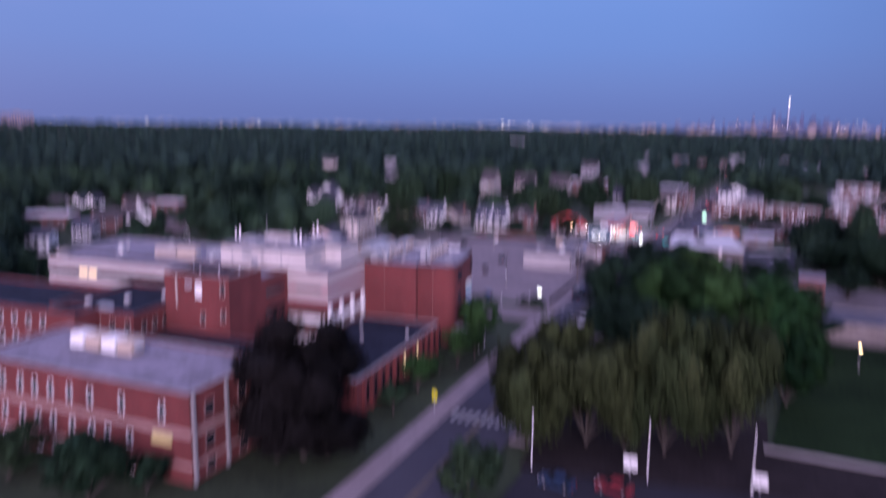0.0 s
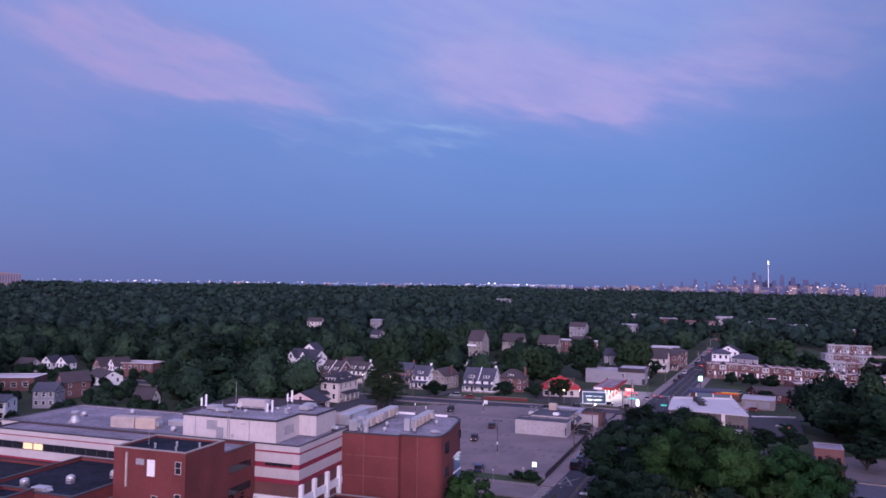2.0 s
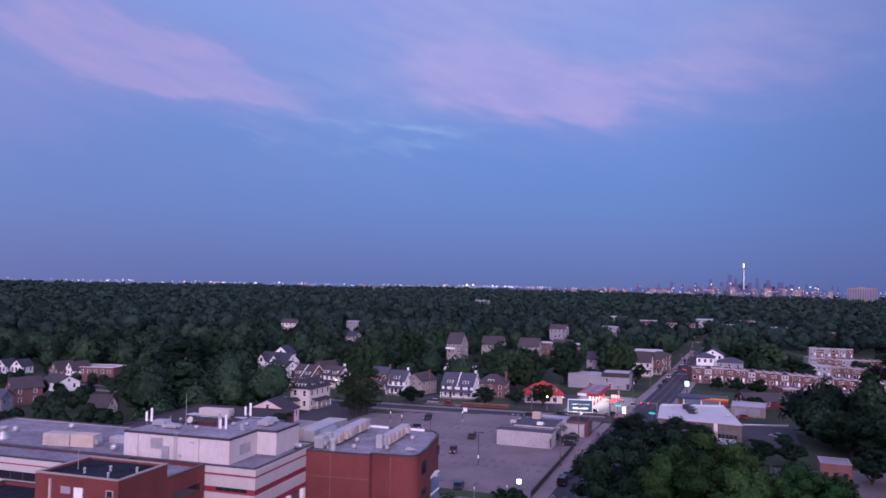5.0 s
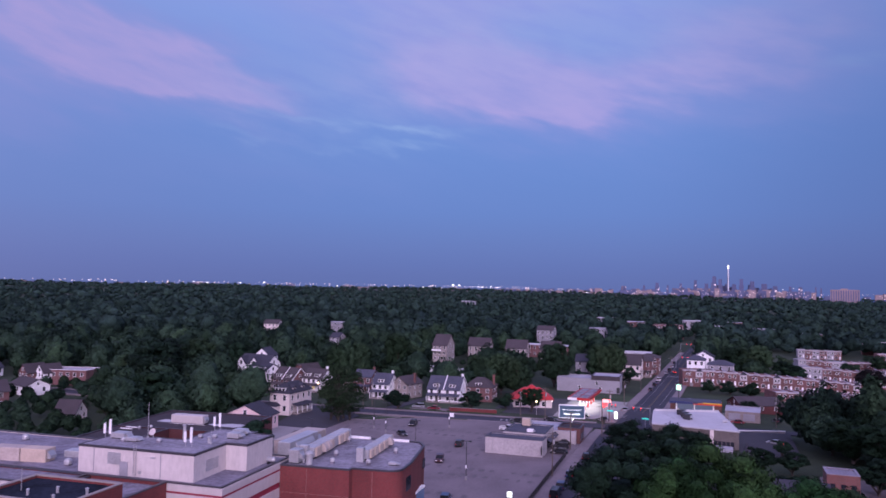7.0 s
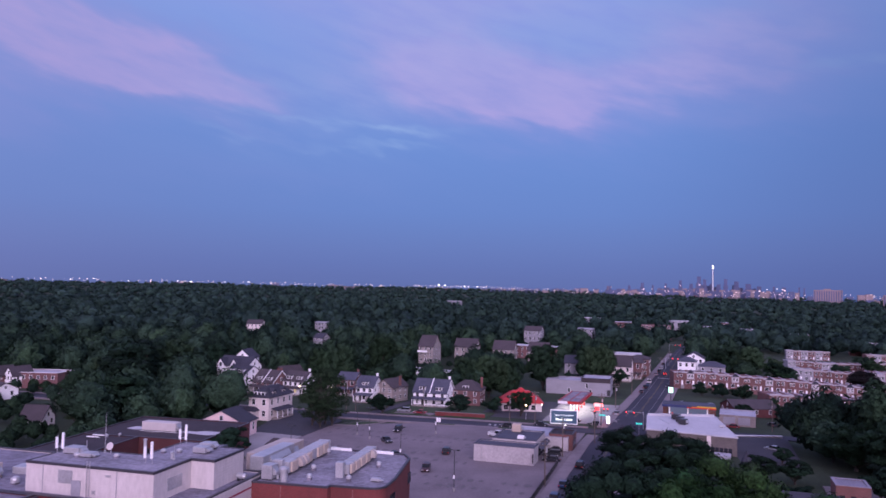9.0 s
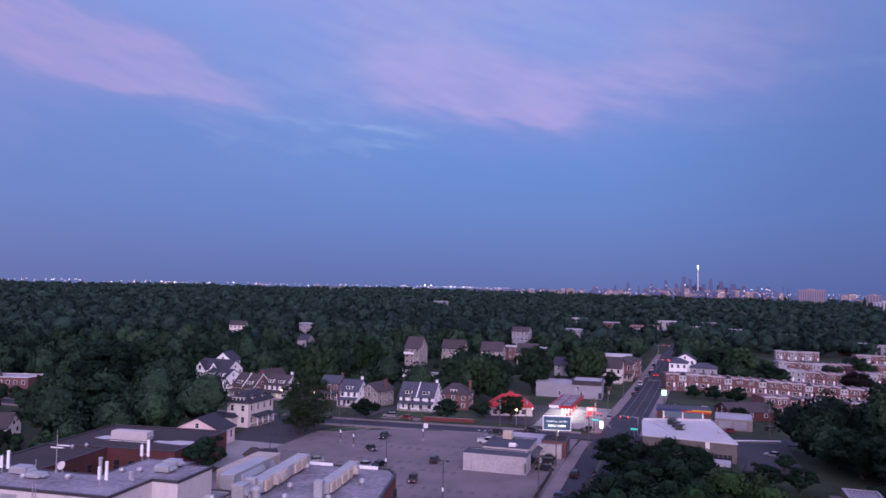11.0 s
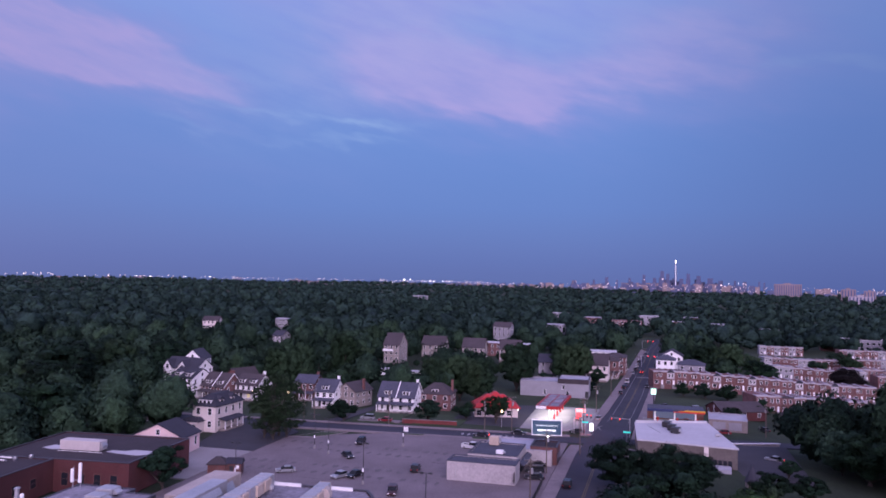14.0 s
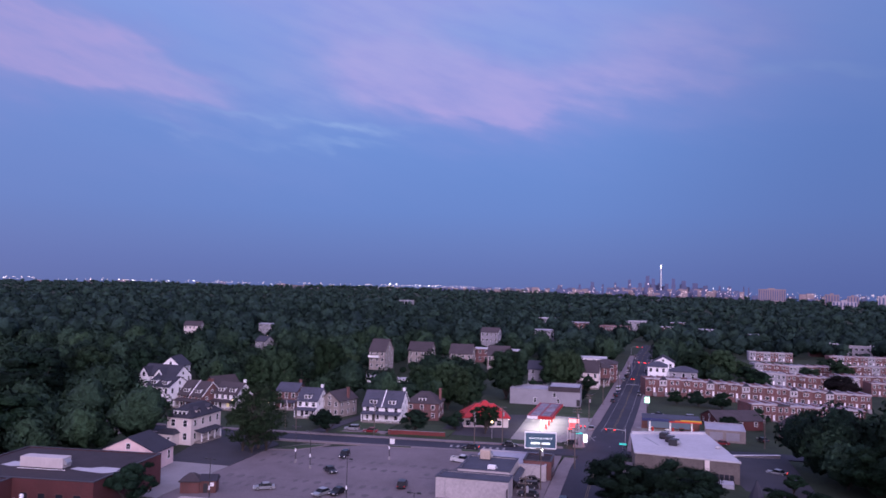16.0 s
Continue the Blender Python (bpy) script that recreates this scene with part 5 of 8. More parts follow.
for y in (326.5, 341.5):
    lamp = new("canopy_light", bpy.data.lights.new("canopy_light", "AREA"))
    lamp.data.energy, lamp.data.shape, lamp.data.size, lamp.data.size_y, lamp.data.color = 1300, "RECTANGLE", 7.0, 13.0, (1.0, 0.95, 0.95)
    lamp.matrix_world = look((-18.0, y, gz + 4.4), (-18.0, y + 0.001, gz))
price = thing("station_sign", pose(-6.6, 306.5, gz), "red and white lit petrol sign on two posts", "sign")
for x in (-1.1, 1.1):
    part("post", Geo().box(x - 0.1, x + 0.1, -0.1, 0.1, 0, 6.2), METAL, price)
part("panel", Geo().bevelled(-1.5, 1.5, -0.2, 0.2, 6.2, 7.3, 0.08), lamp_mat("pink_lit_panel", (1.0, 0.34, 0.34), 1.6), price, "pale pink lit panel")
part("panel", Geo().bevelled(-1.3, 0.2, -0.2, 0.2, 4.9, 6.1, 0.08), LAMP_RED, price, "red lit panel")
neon = new("sign_glow", bpy.data.lights.new("sign_glow", "POINT"))
neon.data.energy, neon.data.color, neon.data.shadow_soft_size = 700, (1.0, 0.12, 0.10), 1.0
neon.location = (-7.0, 303.0, gz + 5.0)
totem = thing("white_sign_box", pose(-2.9, 301.5, gz), "small white lit sign box by the kerb", "sign")
part("post", Geo().box(-0.15, 0.15, -0.15, 0.15, 0, 1.6), DARK_METAL, totem)
part("box", Geo().bevelled(-0.55, 0.55, -0.15, 0.15, 1.6, 3.9, 0.05), LAMP_SIGN, totem)
for k in range(5):
    u = thing("bollard", pose(-24 + k * 1.6, 352.2, gz), "short yellow steel bollard beside the forecourt", "bollard", "station bollards")
    part("tube", Geo().tube((0, 0, 0), (0, 0, 1.0), 0.1).dome(0, 0, 1.0, 0.1, 0.08), PAINT_YELLOW, u)

diner = thing("red_roof_diner", pose(-38.2, 327.5, land(-38, 327), 0, 0, 16), "low pale diner with a bright red hipped roof", "diner")
part("wall", Geo().box(-7.5, 7.5, -5.5, 5.5, -0.5, 3.4), CREAM, diner)
part("roof", hip_roof(15, 11, 3.4, 4.0, 0.8), RED_ROOF, diner)
part("roof", hip_roof(5, 6, 6.2, 2.2, 0.2), RED_ROOF, diner, "raised red centre hip")
for k in range(5):
    window(diner, -6 + k * 2.6, 0.9, 1.6, 1.7, -5.5)
part("wall_lamp", Geo().box(7.4, 7.8, -4.6, -4.2, 2.6, 3.0), LAMP_WHITE, diner)

ware = thing("grey_warehouse", pose(-23.0, 392, land(-23, 392), 0, 0, 1), "pale grey two-part warehouse with a flat roof", "warehouse")
flat_block(ware, -15.5, 0.5, -6, 9, -0.5, 6.0, wall=GREY_WALL, roof=ROOF_SILVER, rim=0.25, cope=GREY_WALL)
flat_block(ware, 0.52, 13.5, -6.5, 8.5, -0.5, 7.4, wall=GREY_WALL, roof=ROOF_SILVER, rim=0.25, cope=SHINGLE)
part("mansard", Geo().profile_x([(-6.7, 5.6), (-6.5, 7.45), (-6.45, 7.45), (-6.45, 5.6)], 0.5, 13.5), SHINGLE_BROWN, ware)
for x, z in ((3.0, 3.2), (4.6, 0.8), (-5.0, 0.8)):
    window(ware, x, z, 1.0, 1.7, -6.5 if x > 0 else -6.0)
part("door", Geo().box(12.0, 13.4, -6.7, -6.4, 0, 2.6), DARK_METAL, ware)

white_shop = thing("white_roof_store", pose(0, 0, 0), "broad store with a white coated roof and tan walls", "store")
wz = -1.6
DARK_STUCCO = mat("brown_stucco", (0.13, 0.11, 0.105), 0.9, 0.25, 0.3, 3.0, 0.2)
ring = [(11.0, 270.0), (35.2, 266.8), (30.8, 301.0), (10.2, 294.5)]
part("wall", Geo().extrude(ring, wz - 0.6, 4.6), DARK_STUCCO, white_shop)
part("roof", Geo().extrude([(22 + (x - 22) * 1.02, 284 + (y - 284) * 1.02) for x, y in ring], 4.6, 4.95), ROOF_WHITE, white_shop)
part("parapet", Geo().extrude([(10.4, 293.8), (30.6, 300.2), (30.7, 301.1), (10.3, 294.7)], 4.6, 5.5), ROOF_WHITE, white_shop)
for x, y in ((34.9, 266.9),):
    part("pier", Geo().box(x - 7.6, x - 6.5, y + 0.5, y + 1.2, wz - 0.5, 4.55), CREAM, white_shop)
d = Vector((35.2 - 11.0, 266.8 - 270.0)).normalized()
for k in range(5):
    cx, cy = 28.4 + d.x * k * 1.15, 267.7 + d.y * k * 1.15
    part("shop_window", Geo().extrude([(cx, cy - 0.12), (cx + d.x * 0.95, cy + d.y * 0.95 - 0.12), (cx + d.x * 0.95, cy + d.y * 0.95 + 0.2), (cx, cy + 0.2)], wz + 0.9, wz + 3.2), GLASS, white_shop)
part("lower_roof", Geo().extrude([(28.2, 262.0), (33.2, 261.4), (33.6, 265.6), (28.6, 266.2)], wz - 0.5, wz + 2.2), ROOF_SILVER, white_shop)
for x, y, w in ((19.0, 290.0, 2.2), (20.2, 285.6, 2.0), (21.0, 281.6, 2.2)):
    roof_unit(x, y, 4.95, w, 2.4, 1.6, DARK_METAL, "dark condenser on the white roof", -20)
part("ladder_track", Geo().extrude([(13.6, 290), (13.9, 290.1), (17.6, 279), (17.3, 278.9)][::-1], 4.95, 5.05), METAL, white_shop)
roof_unit(31.8, 281, 4.95, 1.2, 1.2, 0.7, METAL, "small vent curb on the white roof")

# second station beyond it, with a stepped colour band
sz = land(22, 337)
st2 = thing("rainbow_station", pose(0, 0, sz), "petrol station canopy with a yellow to red band and lit forecourt", "canopy")
part("deck", Geo().box(14.0, 32.6, 332.5, 342, 4.6, 5.3), ROOF_BLUE, st2)
for k, (z0, col) in enumerate(((4.3, (0.55, 0.03, 0.03)), (4.62, (0.6, 0.16, 0.03)), (4.94, (0.62, 0.40, 0.05)))):
    part("colour_band", Geo().profile_x([(332.3, z0), (332.5, z0), (332.5, z0 + 0.32), (332.3, z0 + 0.32)], 22.5 + k * 1.8, 32.7 - 0.0 * k), mat("canopy_band", col, 0.5), st2)
part("colour_band", Geo().box(13.9, 22.5, 332.3, 332.5, 4.4, 5.3), mat("navy_band", (0.03, 0.04, 0.12), 0.5), st2)
part("soffit", Geo().box(14.2, 32.4, 332.7, 341.8, 4.54, 4.59), lamp_mat("dim_canopy_soffit", (1.0, 0.95, 0.95), 0.6), st2)
for x in (16.5, 23, 29.8):
    part("column", Geo().box(x - 0.25, x + 0.25, 334.2, 334.7, 0, 4.55), WHITE, st2)
part("back_wall", Geo().box(14, 33, 343, 343.4, -0.4, 3.8), BRICK_DARK, st2)
part("shop_window", Geo().box(16, 30, 342.9, 343.05, 0.5, 3.2), lamp_mat("dim_shop_window", (0.10, 0.12, 0.2), 0.5), st2)
for x in (17.5, 24, 30.5):
    pump(x, 337.0, sz)
structure("station_apron_east", Geo().extrude([(10.5, 318), (36, 318), (36, 345), (12.5, 345)], sz - 0.6, sz + 0.02), CONCRETE, "concrete forecourt of the far station")
lamp = new("canopy_light", bpy.data.lights.new("canopy_light", "AREA"))
lamp.data.energy, lamp.data.shape, lamp.data.size, lamp.data.size_y, lamp.data.color = 60, "RECTANGLE", 16.0, 8.0, (1.0, 0.93, 0.9)
lamp.matrix_world = look((23.3, 337.0, sz + 4.45), (23.3, 337.001, sz))
side = thing("flat_annex", pose(40.2, 337, sz, 0, 0, -4), "flat-roofed tan service garage", "garage")
flat_block(side, -6, 6, -7, 7, -0.6, 3.2, wall=STONE, roof=ROOF_SILVER, rim=0.15, cope=ROOF_SILVER)
for k in range(2):
    part("garage_door", Geo().box(-4.8 + k * 5, -0.8 + k * 5, -7.08, -6.9, 0, 2.5), GREY_WALL, side)
sign2 = thing("green_lit_sign", pose(16.6, 372, land(16.6, 372)), "tall sign with a glowing green and white box", "sign")
part("post", Geo().box(-0.2, 0.2, -0.2, 0.2, 0, 5.0), DARK_METAL, sign2)
part("box", Geo().bevelled(-0.95, 0.95, -0.25, 0.25, 5.0, 7.2, 0.1), LAMP_GREEN, sign2)
house("low brick hall with a broad brown shingle roof", 46.5, 369, 20, 17, 14, 2.8, 2.6, "x", BRICK_SHADED, SHINGLE_BROWN, 3, 1, 3, name="hall", category="hall")


# ---- houses west of the avenue ----
gabled = house("large white house with white gables and dark shingle roof", -178.5, 351, -8, 18, 10, 8.0, 4.0, "x", WHITE, SHINGLE, 5, 3, 3, sink=-0.5)
for gx in (-6.0, 2.0):
    wing = part("cross_gable", Geo().profile([(gx - 2.6, 5.5), (gx + 2.6, 5.5), (gx + 2.6, 8.0), (gx, 11.2), (gx - 2.6, 8.0)], -6.2, 0.0), WHITE, gabled)
    part("gable_roof", Geo().profile([(gx - 3.0, 7.6), (gx, 11.25), (gx + 3.0, 7.6), (gx + 3.0, 7.85), (gx, 11.5), (gx - 3.0, 7.85)], -6.6, 0.0), SHINGLE, wing)
    part("pane", Geo().box(gx - 0.6, gx + 0.6, -6.26, -6.15, 7.6, 9.4), GLASS, wing)
house("white house with broad shed dormers and a porch", -160.5, 326.5, -10, 11.0, 11, 7.6, 3.2, "x", WHITE, SHINGLE, 4, 2, 3, 2.6, 2)
house("white house with steep dark roof behind trees", -192, 378, 12, 9, 12, 8, 4.0, "y", WHITE, SHINGLE, 2, 2, 2, sink=-1.5)
house("twin house with a dark roof and white dormers", -147.5, 327.5, -12, 11.5, 10, 4.8, 4.6, "x", BRICK_ROW, SHINGLE_BROWN, 4, 2, 2, 2.6, 2, 1)
house("brown gabled house with white trim", -147.5, 343, -25, 9, 11, 6.2, 4.0, "y", BRICK_DARK, SHINGLE_BROWN, 2, 2, 3)
house("white-fronted house with a brown roof and lit porch", -135.5, 331, -6, 10, 10, 5.6, 3.6, "x", WHITE, SHINGLE_BROWN, 4, 2, 2, 2.6, 2, 1, lit=3)
house("grey-roofed twin houses in brick", -138, 362, 5, 12, 11, 6.2, 3.2, "x", BRICK_ROW, ROOF_BLUE, 4, 2, 2, 2.0)
cream = house("three-storey cream stucco house with hipped roof and side porch", -112.3, 268.5, -2, 7.8, 14.5, 7.2, 3.2, "y", CREAM, SHINGLE, 2, 2, 4, hip=True)
front_dormer = part("dormer", Geo().box(-2.2, 2.0, -6.9, -3.2, 7.3, 9.1), WHITE, cream)
part("dormer_roof", Geo().box(-2.5, 2.3, -7.2, -3.0, 9.1, 9.3), SHINGLE, front_dormer)
for x in (-1.5, -0.1, 1.3):
    part("pane", Geo().box(x - 0.45, x + 0.45, -6.96, -6.85, 7.7, 8.8), GLASS, front_dormer)
for y in (-3.2, 2.6):
    side_dormer = part("dormer", Geo().box(1.2, 3.3, y - 0.9, y + 0.9, 7.3, 9.0), CREAM, cream)
    part("dormer_roof", Geo().profile_x([(y - 1.2, 8.9), (y, 9.9), (y + 1.2, 8.9)], 0.6, 3.5), SHINGLE, side_dormer)
    part("pane", Geo().box(3.25, 3.36, y - 0.5, y + 0.5, 7.6, 8.7), GLASS, side_dormer)
part("side_porch", Geo().box(3.9, 6.2, -5.5, 4.5, -0.5, 0.5), STONE, cream)
for y in (-5.2, -2.0, 1.2, 4.2):
    part("post", Geo().box(5.9, 6.15, y - 0.12, y + 0.12, 0.5, 3.0), WHITE, cream)
part("porch_roof", Geo().profile([(3.9, 3.7), (3.9, 3.5), (6.5, 2.95), (6.5, 3.1)], -5.8, 4.8), SHINGLE, cream)
part("bay", Geo().box(-5.4, 0.2, -10.2, -7.2, -0.5, 3.0), CREAM, cream)
part("bay_roof", Geo().add([(-5.8, -10.6, 3.0), (0.6, -10.6, 3.0), (0.6, -7.2, 3.0), (-5.8, -7.2, 3.0), (-4.2, -8.6, 4.1), (-1.0, -8.6, 4.1), (-1.0, -7.2, 4.1), (-4.2, -7.2, 4.1)],
                       [(3, 2, 1, 0), (0, 1, 5, 4), (1, 2, 6, 5), (2, 3, 7, 6), (3, 0, 4, 7), (4, 5, 6, 7)]), SHINGLE, cream)
window(cream, -1.2, 0.9, 0.8, 1.4, -10.2)
house("low pink-rendered garage with a grey gable roof", -107.3, 236.4, 6, 13.6, 9.0, 4.4, 3.1, "y", PINK, SHINGLE, 1, 1, 2, name="garage", category="garage")
house("red-brick house with white trim and a grey roof", -116.0, 340, 4, 8, 10, 6.6, 2.6, "x", BRICK_ROW, ROOF_BLUE, 3, 2, 2, 2.2, 0, 1)
house("narrow white-fronted house with a blue-grey roof and dormer", -100.5, 325.0, 2, 7.5, 11, 5.8, 3.8, "x", WHITE, ROOF_BLUE, 3, 2, 2, 2.4, 1, 1)
house("stone-and-brick house with a red-brown roof", -93.0, 331, -14, 8.5, 11, 5.6, 3.0, "y", STONE, SHINGLE_BROWN, 3, 2, 3, 0, 0, 1)
house("twin house with white dormers and a white glazed porch", -73.2, 326.5, 2, 13.5, 11, 5.2, 4.6, "x", WHITE, ROOF_BLUE, 4, 2, 2, 2.4, 2, 1)
house("brick house with a hipped shingle roof and dormer", -62.0, 337.0, 4, 12, 11, 5.6, 3.6, "x", BRICK_ROW, SHINGLE_BROWN, 3, 2, 3, 0, 1, 1, hip=True)
tall = house("tall narrow tan house with a steep roof and white balconies", -121.0, 462, -3, 9, 13, 9.5, 6.0, "x", TAN_WALL, SHINGLE_BROWN, 3, 3, 3, 0, 0, 0, sink=-3)
part("balcony", Geo().box(-4.5, 1.5, -8.3, -6.5, 6.1, 6.25).box(-4.5, 1.5, -8.3, -8.2, 6.25, 7.2), WHITE, tall)
house("white sheds and garages in a long low row", -119, 428, 0, 22, 5, 2.6, 0.5, "x", WHITE, ROOF_WHITE, 5, 1, 1, name="garage_row", category="garage")
house("flat white garage roof between trees", -97, 424, 2, 12, 6, 2.6, 0.4, "x", WHITE, ROOF_WHITE, 3, 1, 1, name="garage_row", category="garage")
house("brown-roofed house half hidden by trees", -110, 505, 2, 14, 12, 7.5, 5.0, "x", TAN_WALL, SHINGLE_BROWN, 4, 2, 2, sink=-2)
house("brown-roofed house half hidden by trees", -84, 500, 2, 13, 12, 7.5, 5.0, "x", TAN_WALL, SHINGLE_BROWN, 4, 2, 2, sink=-2)
house("brown-roofed house half hidden by trees", -62, 498, 2, 12, 12, 7.5, 5.0, "x", TAN_WALL, SHINGLE_BROWN, 4, 2, 2, sink=-2)
house("weathered three-storey house beside the avenue trees", -33, 441, 3, 9, 12, 9.0, 3.4, "x", GREY_WALL, SHINGLE, 2, 3, 2, 1.8)
house("white end house with brown shingles on the avenue", -10.5, 452, -2, 13, 13, 7.6, 5.2, "x", CREAM, SHINGLE_BROWN, 4, 2, 3, 1.8)
house("brick avenue house with a mansard roof", -3.2, 466, -2, 8, 12, 8.4, 2.4, "x", BRICK_ROW, SHINGLE_BROWN, 2, 2, 3, 1.6, hip=True)
house("brick avenue house with a flat brown roof", -2.0, 482, -2, 12, 14, 9.0, 2.0, "x", BRICK_ROW, SHINGLE_BROWN, 3, 3, 3, hip=True)
house("white flat-roofed avenue building", -13, 506, -2, 22, 12, 9.5, 0.6, "x", WHITE, ROOF_WHITE, 5, 3, 3, name="avenue_building", category="building")
for k in range(6):
    house("white-roofed row house behind trees", -96 + k * 7.5, 556 - k * 1.5, 0, 7.2, 11, 8.2, 0.5, "x", BRICK_ROW, ROOF_WHITE, 2, 2, 1, name="row_house", group="rear terrace")
apt = thing("brick_apartments", pose(-2, 800, land(-2, 800), 0, 0, -2), "three-storey brick apartment block with white balconies", "apartments")
flat_block(apt, -14, 14, 0, 16, -1, 14.5, wall=BRICK_ROW, roof=ROOF_SILVER, rim=0.4)
for r in range(4):
    for c in range(7):
        window(apt, -12 + c * 4, 1.2 + r * 3.5, 2.2, 1.8, 0.0)
    part("balcony", Geo().box(-13.8, 13.8, -1.2, 0, 0.6 + r * 3.5, 0.8 + r * 3.5), WHITE, apt)

# gardens before the houses
for name, ring, m, label in (("lawn", [(-80, 297), (-66, 298.4), (-66, 318), (-80, 317)], LAWN, "mown front lawn before the twin house"), ("lawn_2", [(-60, 299), (-45, 300.4), (-45, 322), (-60, 321)], LAWN, "mown lawn behind a low brick wall"),
                             ("driveway", [(-87.5, 293), (-83.2, 293.4), (-80.8, 340), (-84.6, 340)], PATCH, "dark asphalt driveway between the houses"), ("driveway_2", [(-78.5, 297.2), (-64.5, 298.6), (-64.5, 303), (-78.5, 302)], PAVING, "concrete parking pad beside the street"),
                             ("lawn_3", [(-20, 368), (-1, 368), (1, 380), (-20, 380)], LAWN, "grass strip before the grey warehouse"), ("lawn_4", [(-28, 354), (-3, 354), (-1.5, 367), (-28, 367)], LAWN, "rough grass behind the petrol station")):
    zs = sum(land(x, y) for x, y in ring) / 4
    top = [(x, y, land(x, y) - 0.08 + 0.02 * (m is PAVING)) for x, y in ring]
    structure(name, Geo().add(top + [(x, y, z - 0.6) for x, y, z in top], [(0, 1, 2, 3), (7, 6, 5, 4), (0, 4, 5, 1), (1, 5, 6, 2), (2, 6, 7, 3), (3, 7, 4, 0)]), m, label)
low_wall = thing("brick_garden_wall", pose(-63.5, 299.3, land(-60, 300), 0, 0, 5), "low red-brick garden wall beside the pavement", "wall")
part("wall", Geo().box(0, 18, 0, 0.35, -0.5, 1.1), BRICK, low_wall)
part("coping", Geo().box(-0.05, 18.05, -0.05, 0.4, 1.1, 1.2), CONCRETE, low_wall)

# houses to the west, behind the hospital
W = ((-197, 209, 24, GREY_WALL, ROOF_BLUE, "pale grey two-storey house with a blue-grey roof", 7.5, 8, 5.8, 2.4, "x", 0), (-209, 230, -24, BRICK_ROW, SHINGLE_BROWN, "brick gabled house with white trim", 8.5, 10, 5.8, 3.4, "y", 0),
     (-251, 286, -10, BRICK_ROW, SHINGLE_BROWN, "twin brick and white house with steep gables", 6, 9, 5.2, 3.4, "y", 0), (-245, 289, -10, WHITE, SHINGLE_BROWN, "white-fronted gabled house beside its twin", 6, 9, 5.2, 3.4, "y", 0),
     (-226, 262, -20, WHITE, SHINGLE_BROWN, "wide dark-roofed house with a white eave", 15, 9, 3.4, 2.4, "x", 0), (-299, 297, 10, WHITE, SHINGLE, "white gabled cottage among trees", 6, 8, 3.6, 3.0, "y", 0),
     (-292, 300, 10, WHITE, SHINGLE, "white gabled cottage among trees", 6, 8, 3.6, 3.0, "y", 0), (-295, 280, 10, CREAM, SHINGLE_BROWN, "small brown-roofed house among the trees", 8.5, 8, 3.6, 3.0, "x", 0),
     (-215, 311, 10, WHITE, SHINGLE, "grey-roofed house with two white dormers", 11.5, 9, 4.2, 3.4, "x", 2), (-167, 224.5, 14, WHITE, SHINGLE_BROWN, "small white cottage with a steep brown roof", 7, 7, 2.6, 3.6, "x", 0),
     (-190, 184, 30, WHITE, ROOF_BLUE, "white house with a blue-grey roof", 8, 9, 6.0, 1.6, "x", 0))
for x, y, rot, wall, roof, label, w, d, h, rise, axis, dorm in W:
    house(label, x, y, rot, w, d, h, rise, axis, wall, roof, 3, 2 if h > 4.5 else 1, 2, 0, dorm)
longb = thing("long_brick_block", pose(-238, 294, land(-238, 294), 0, 0, 14), "long flat-roofed brick block among the trees", "building")
flat_block(longb, -10, 10, -5, 7, -0.5, 6.4, wall=BRICK_ROW, roof=ROOF_SILVER, rim=0.2, cope=WHITE)
for k in range(6):
    window(longb, -8 + k * 3.2, 3.8, 1.2, 1.4, -5.0)
comm = thing("commercial_block", pose(-248, 233, 0, 0, 0, 30), "low brick commercial block with a white flat roof", "building")
flat_block(comm, -12, 12, -6, 8, -0.5, 5.0, wall=BRICK_ROW, roof=ROOF_WHITE, rim=0.2, cope=WHITE)
for k in range(5):
    window(comm, -9 + k * 4.4, 1.4, 2.0, 1.8, -6.0)
# scattered roofs that rise through the woods
for x, y, w, h, m, r in ((-312, 700, 13, 9, GREY_WALL, ROOF_SILVER), (-242, 560, 8, 7, GREY_WALL, SHINGLE), (-350, 640, 14, 11, CREAM, SHINGLE_BROWN),
                         (-96, 660, 14, 11, WHITE, SHINGLE_BROWN), (-60, 720, 14, 11, WHITE, ROOF_SILVER), (-40, 900, 18, 12, BRICK_ROW, ROOF_SILVER), (50, 880, 18, 12, BRICK_ROW, ROOF_WHITE),
                         (95, 930, 20, 12, WHITE, ROOF_SILVER), (140, 900, 16, 10, BRICK_ROW, ROOF_WHITE), (20, 960, 22, 14, WHITE, ROOF_WHITE), (-85, 1000, 20, 13, WHITE, ROOF_WHITE),
                         (-420, 1500, 30, 16, WHITE, ROOF_WHITE), (70, 1050, 18, 14, BRICK_ROW, ROOF_SILVER)):
    house("pale house rising through the far treetops", x, y, random.Random(int(x)).uniform(-20, 20), w, 11, h + (2 if y > 650 else 0), 3.4 if r not in (ROOF_WHITE, ROOF_SILVER) else 0.5, "x", GREY_WALL if m is WHITE and y > 650 else m, r, 4, 3, 2, name="distant_house", group="houses in the woods", sink=0.4)


# ---- brick terraces east of the avenue ----
PALE_CORNICE = mat("weathered_cornice_paint", (0.42, 0.38, 0.40), 0.8, 0.2, 0.4, 3.0, 0.1, vary=0.6)


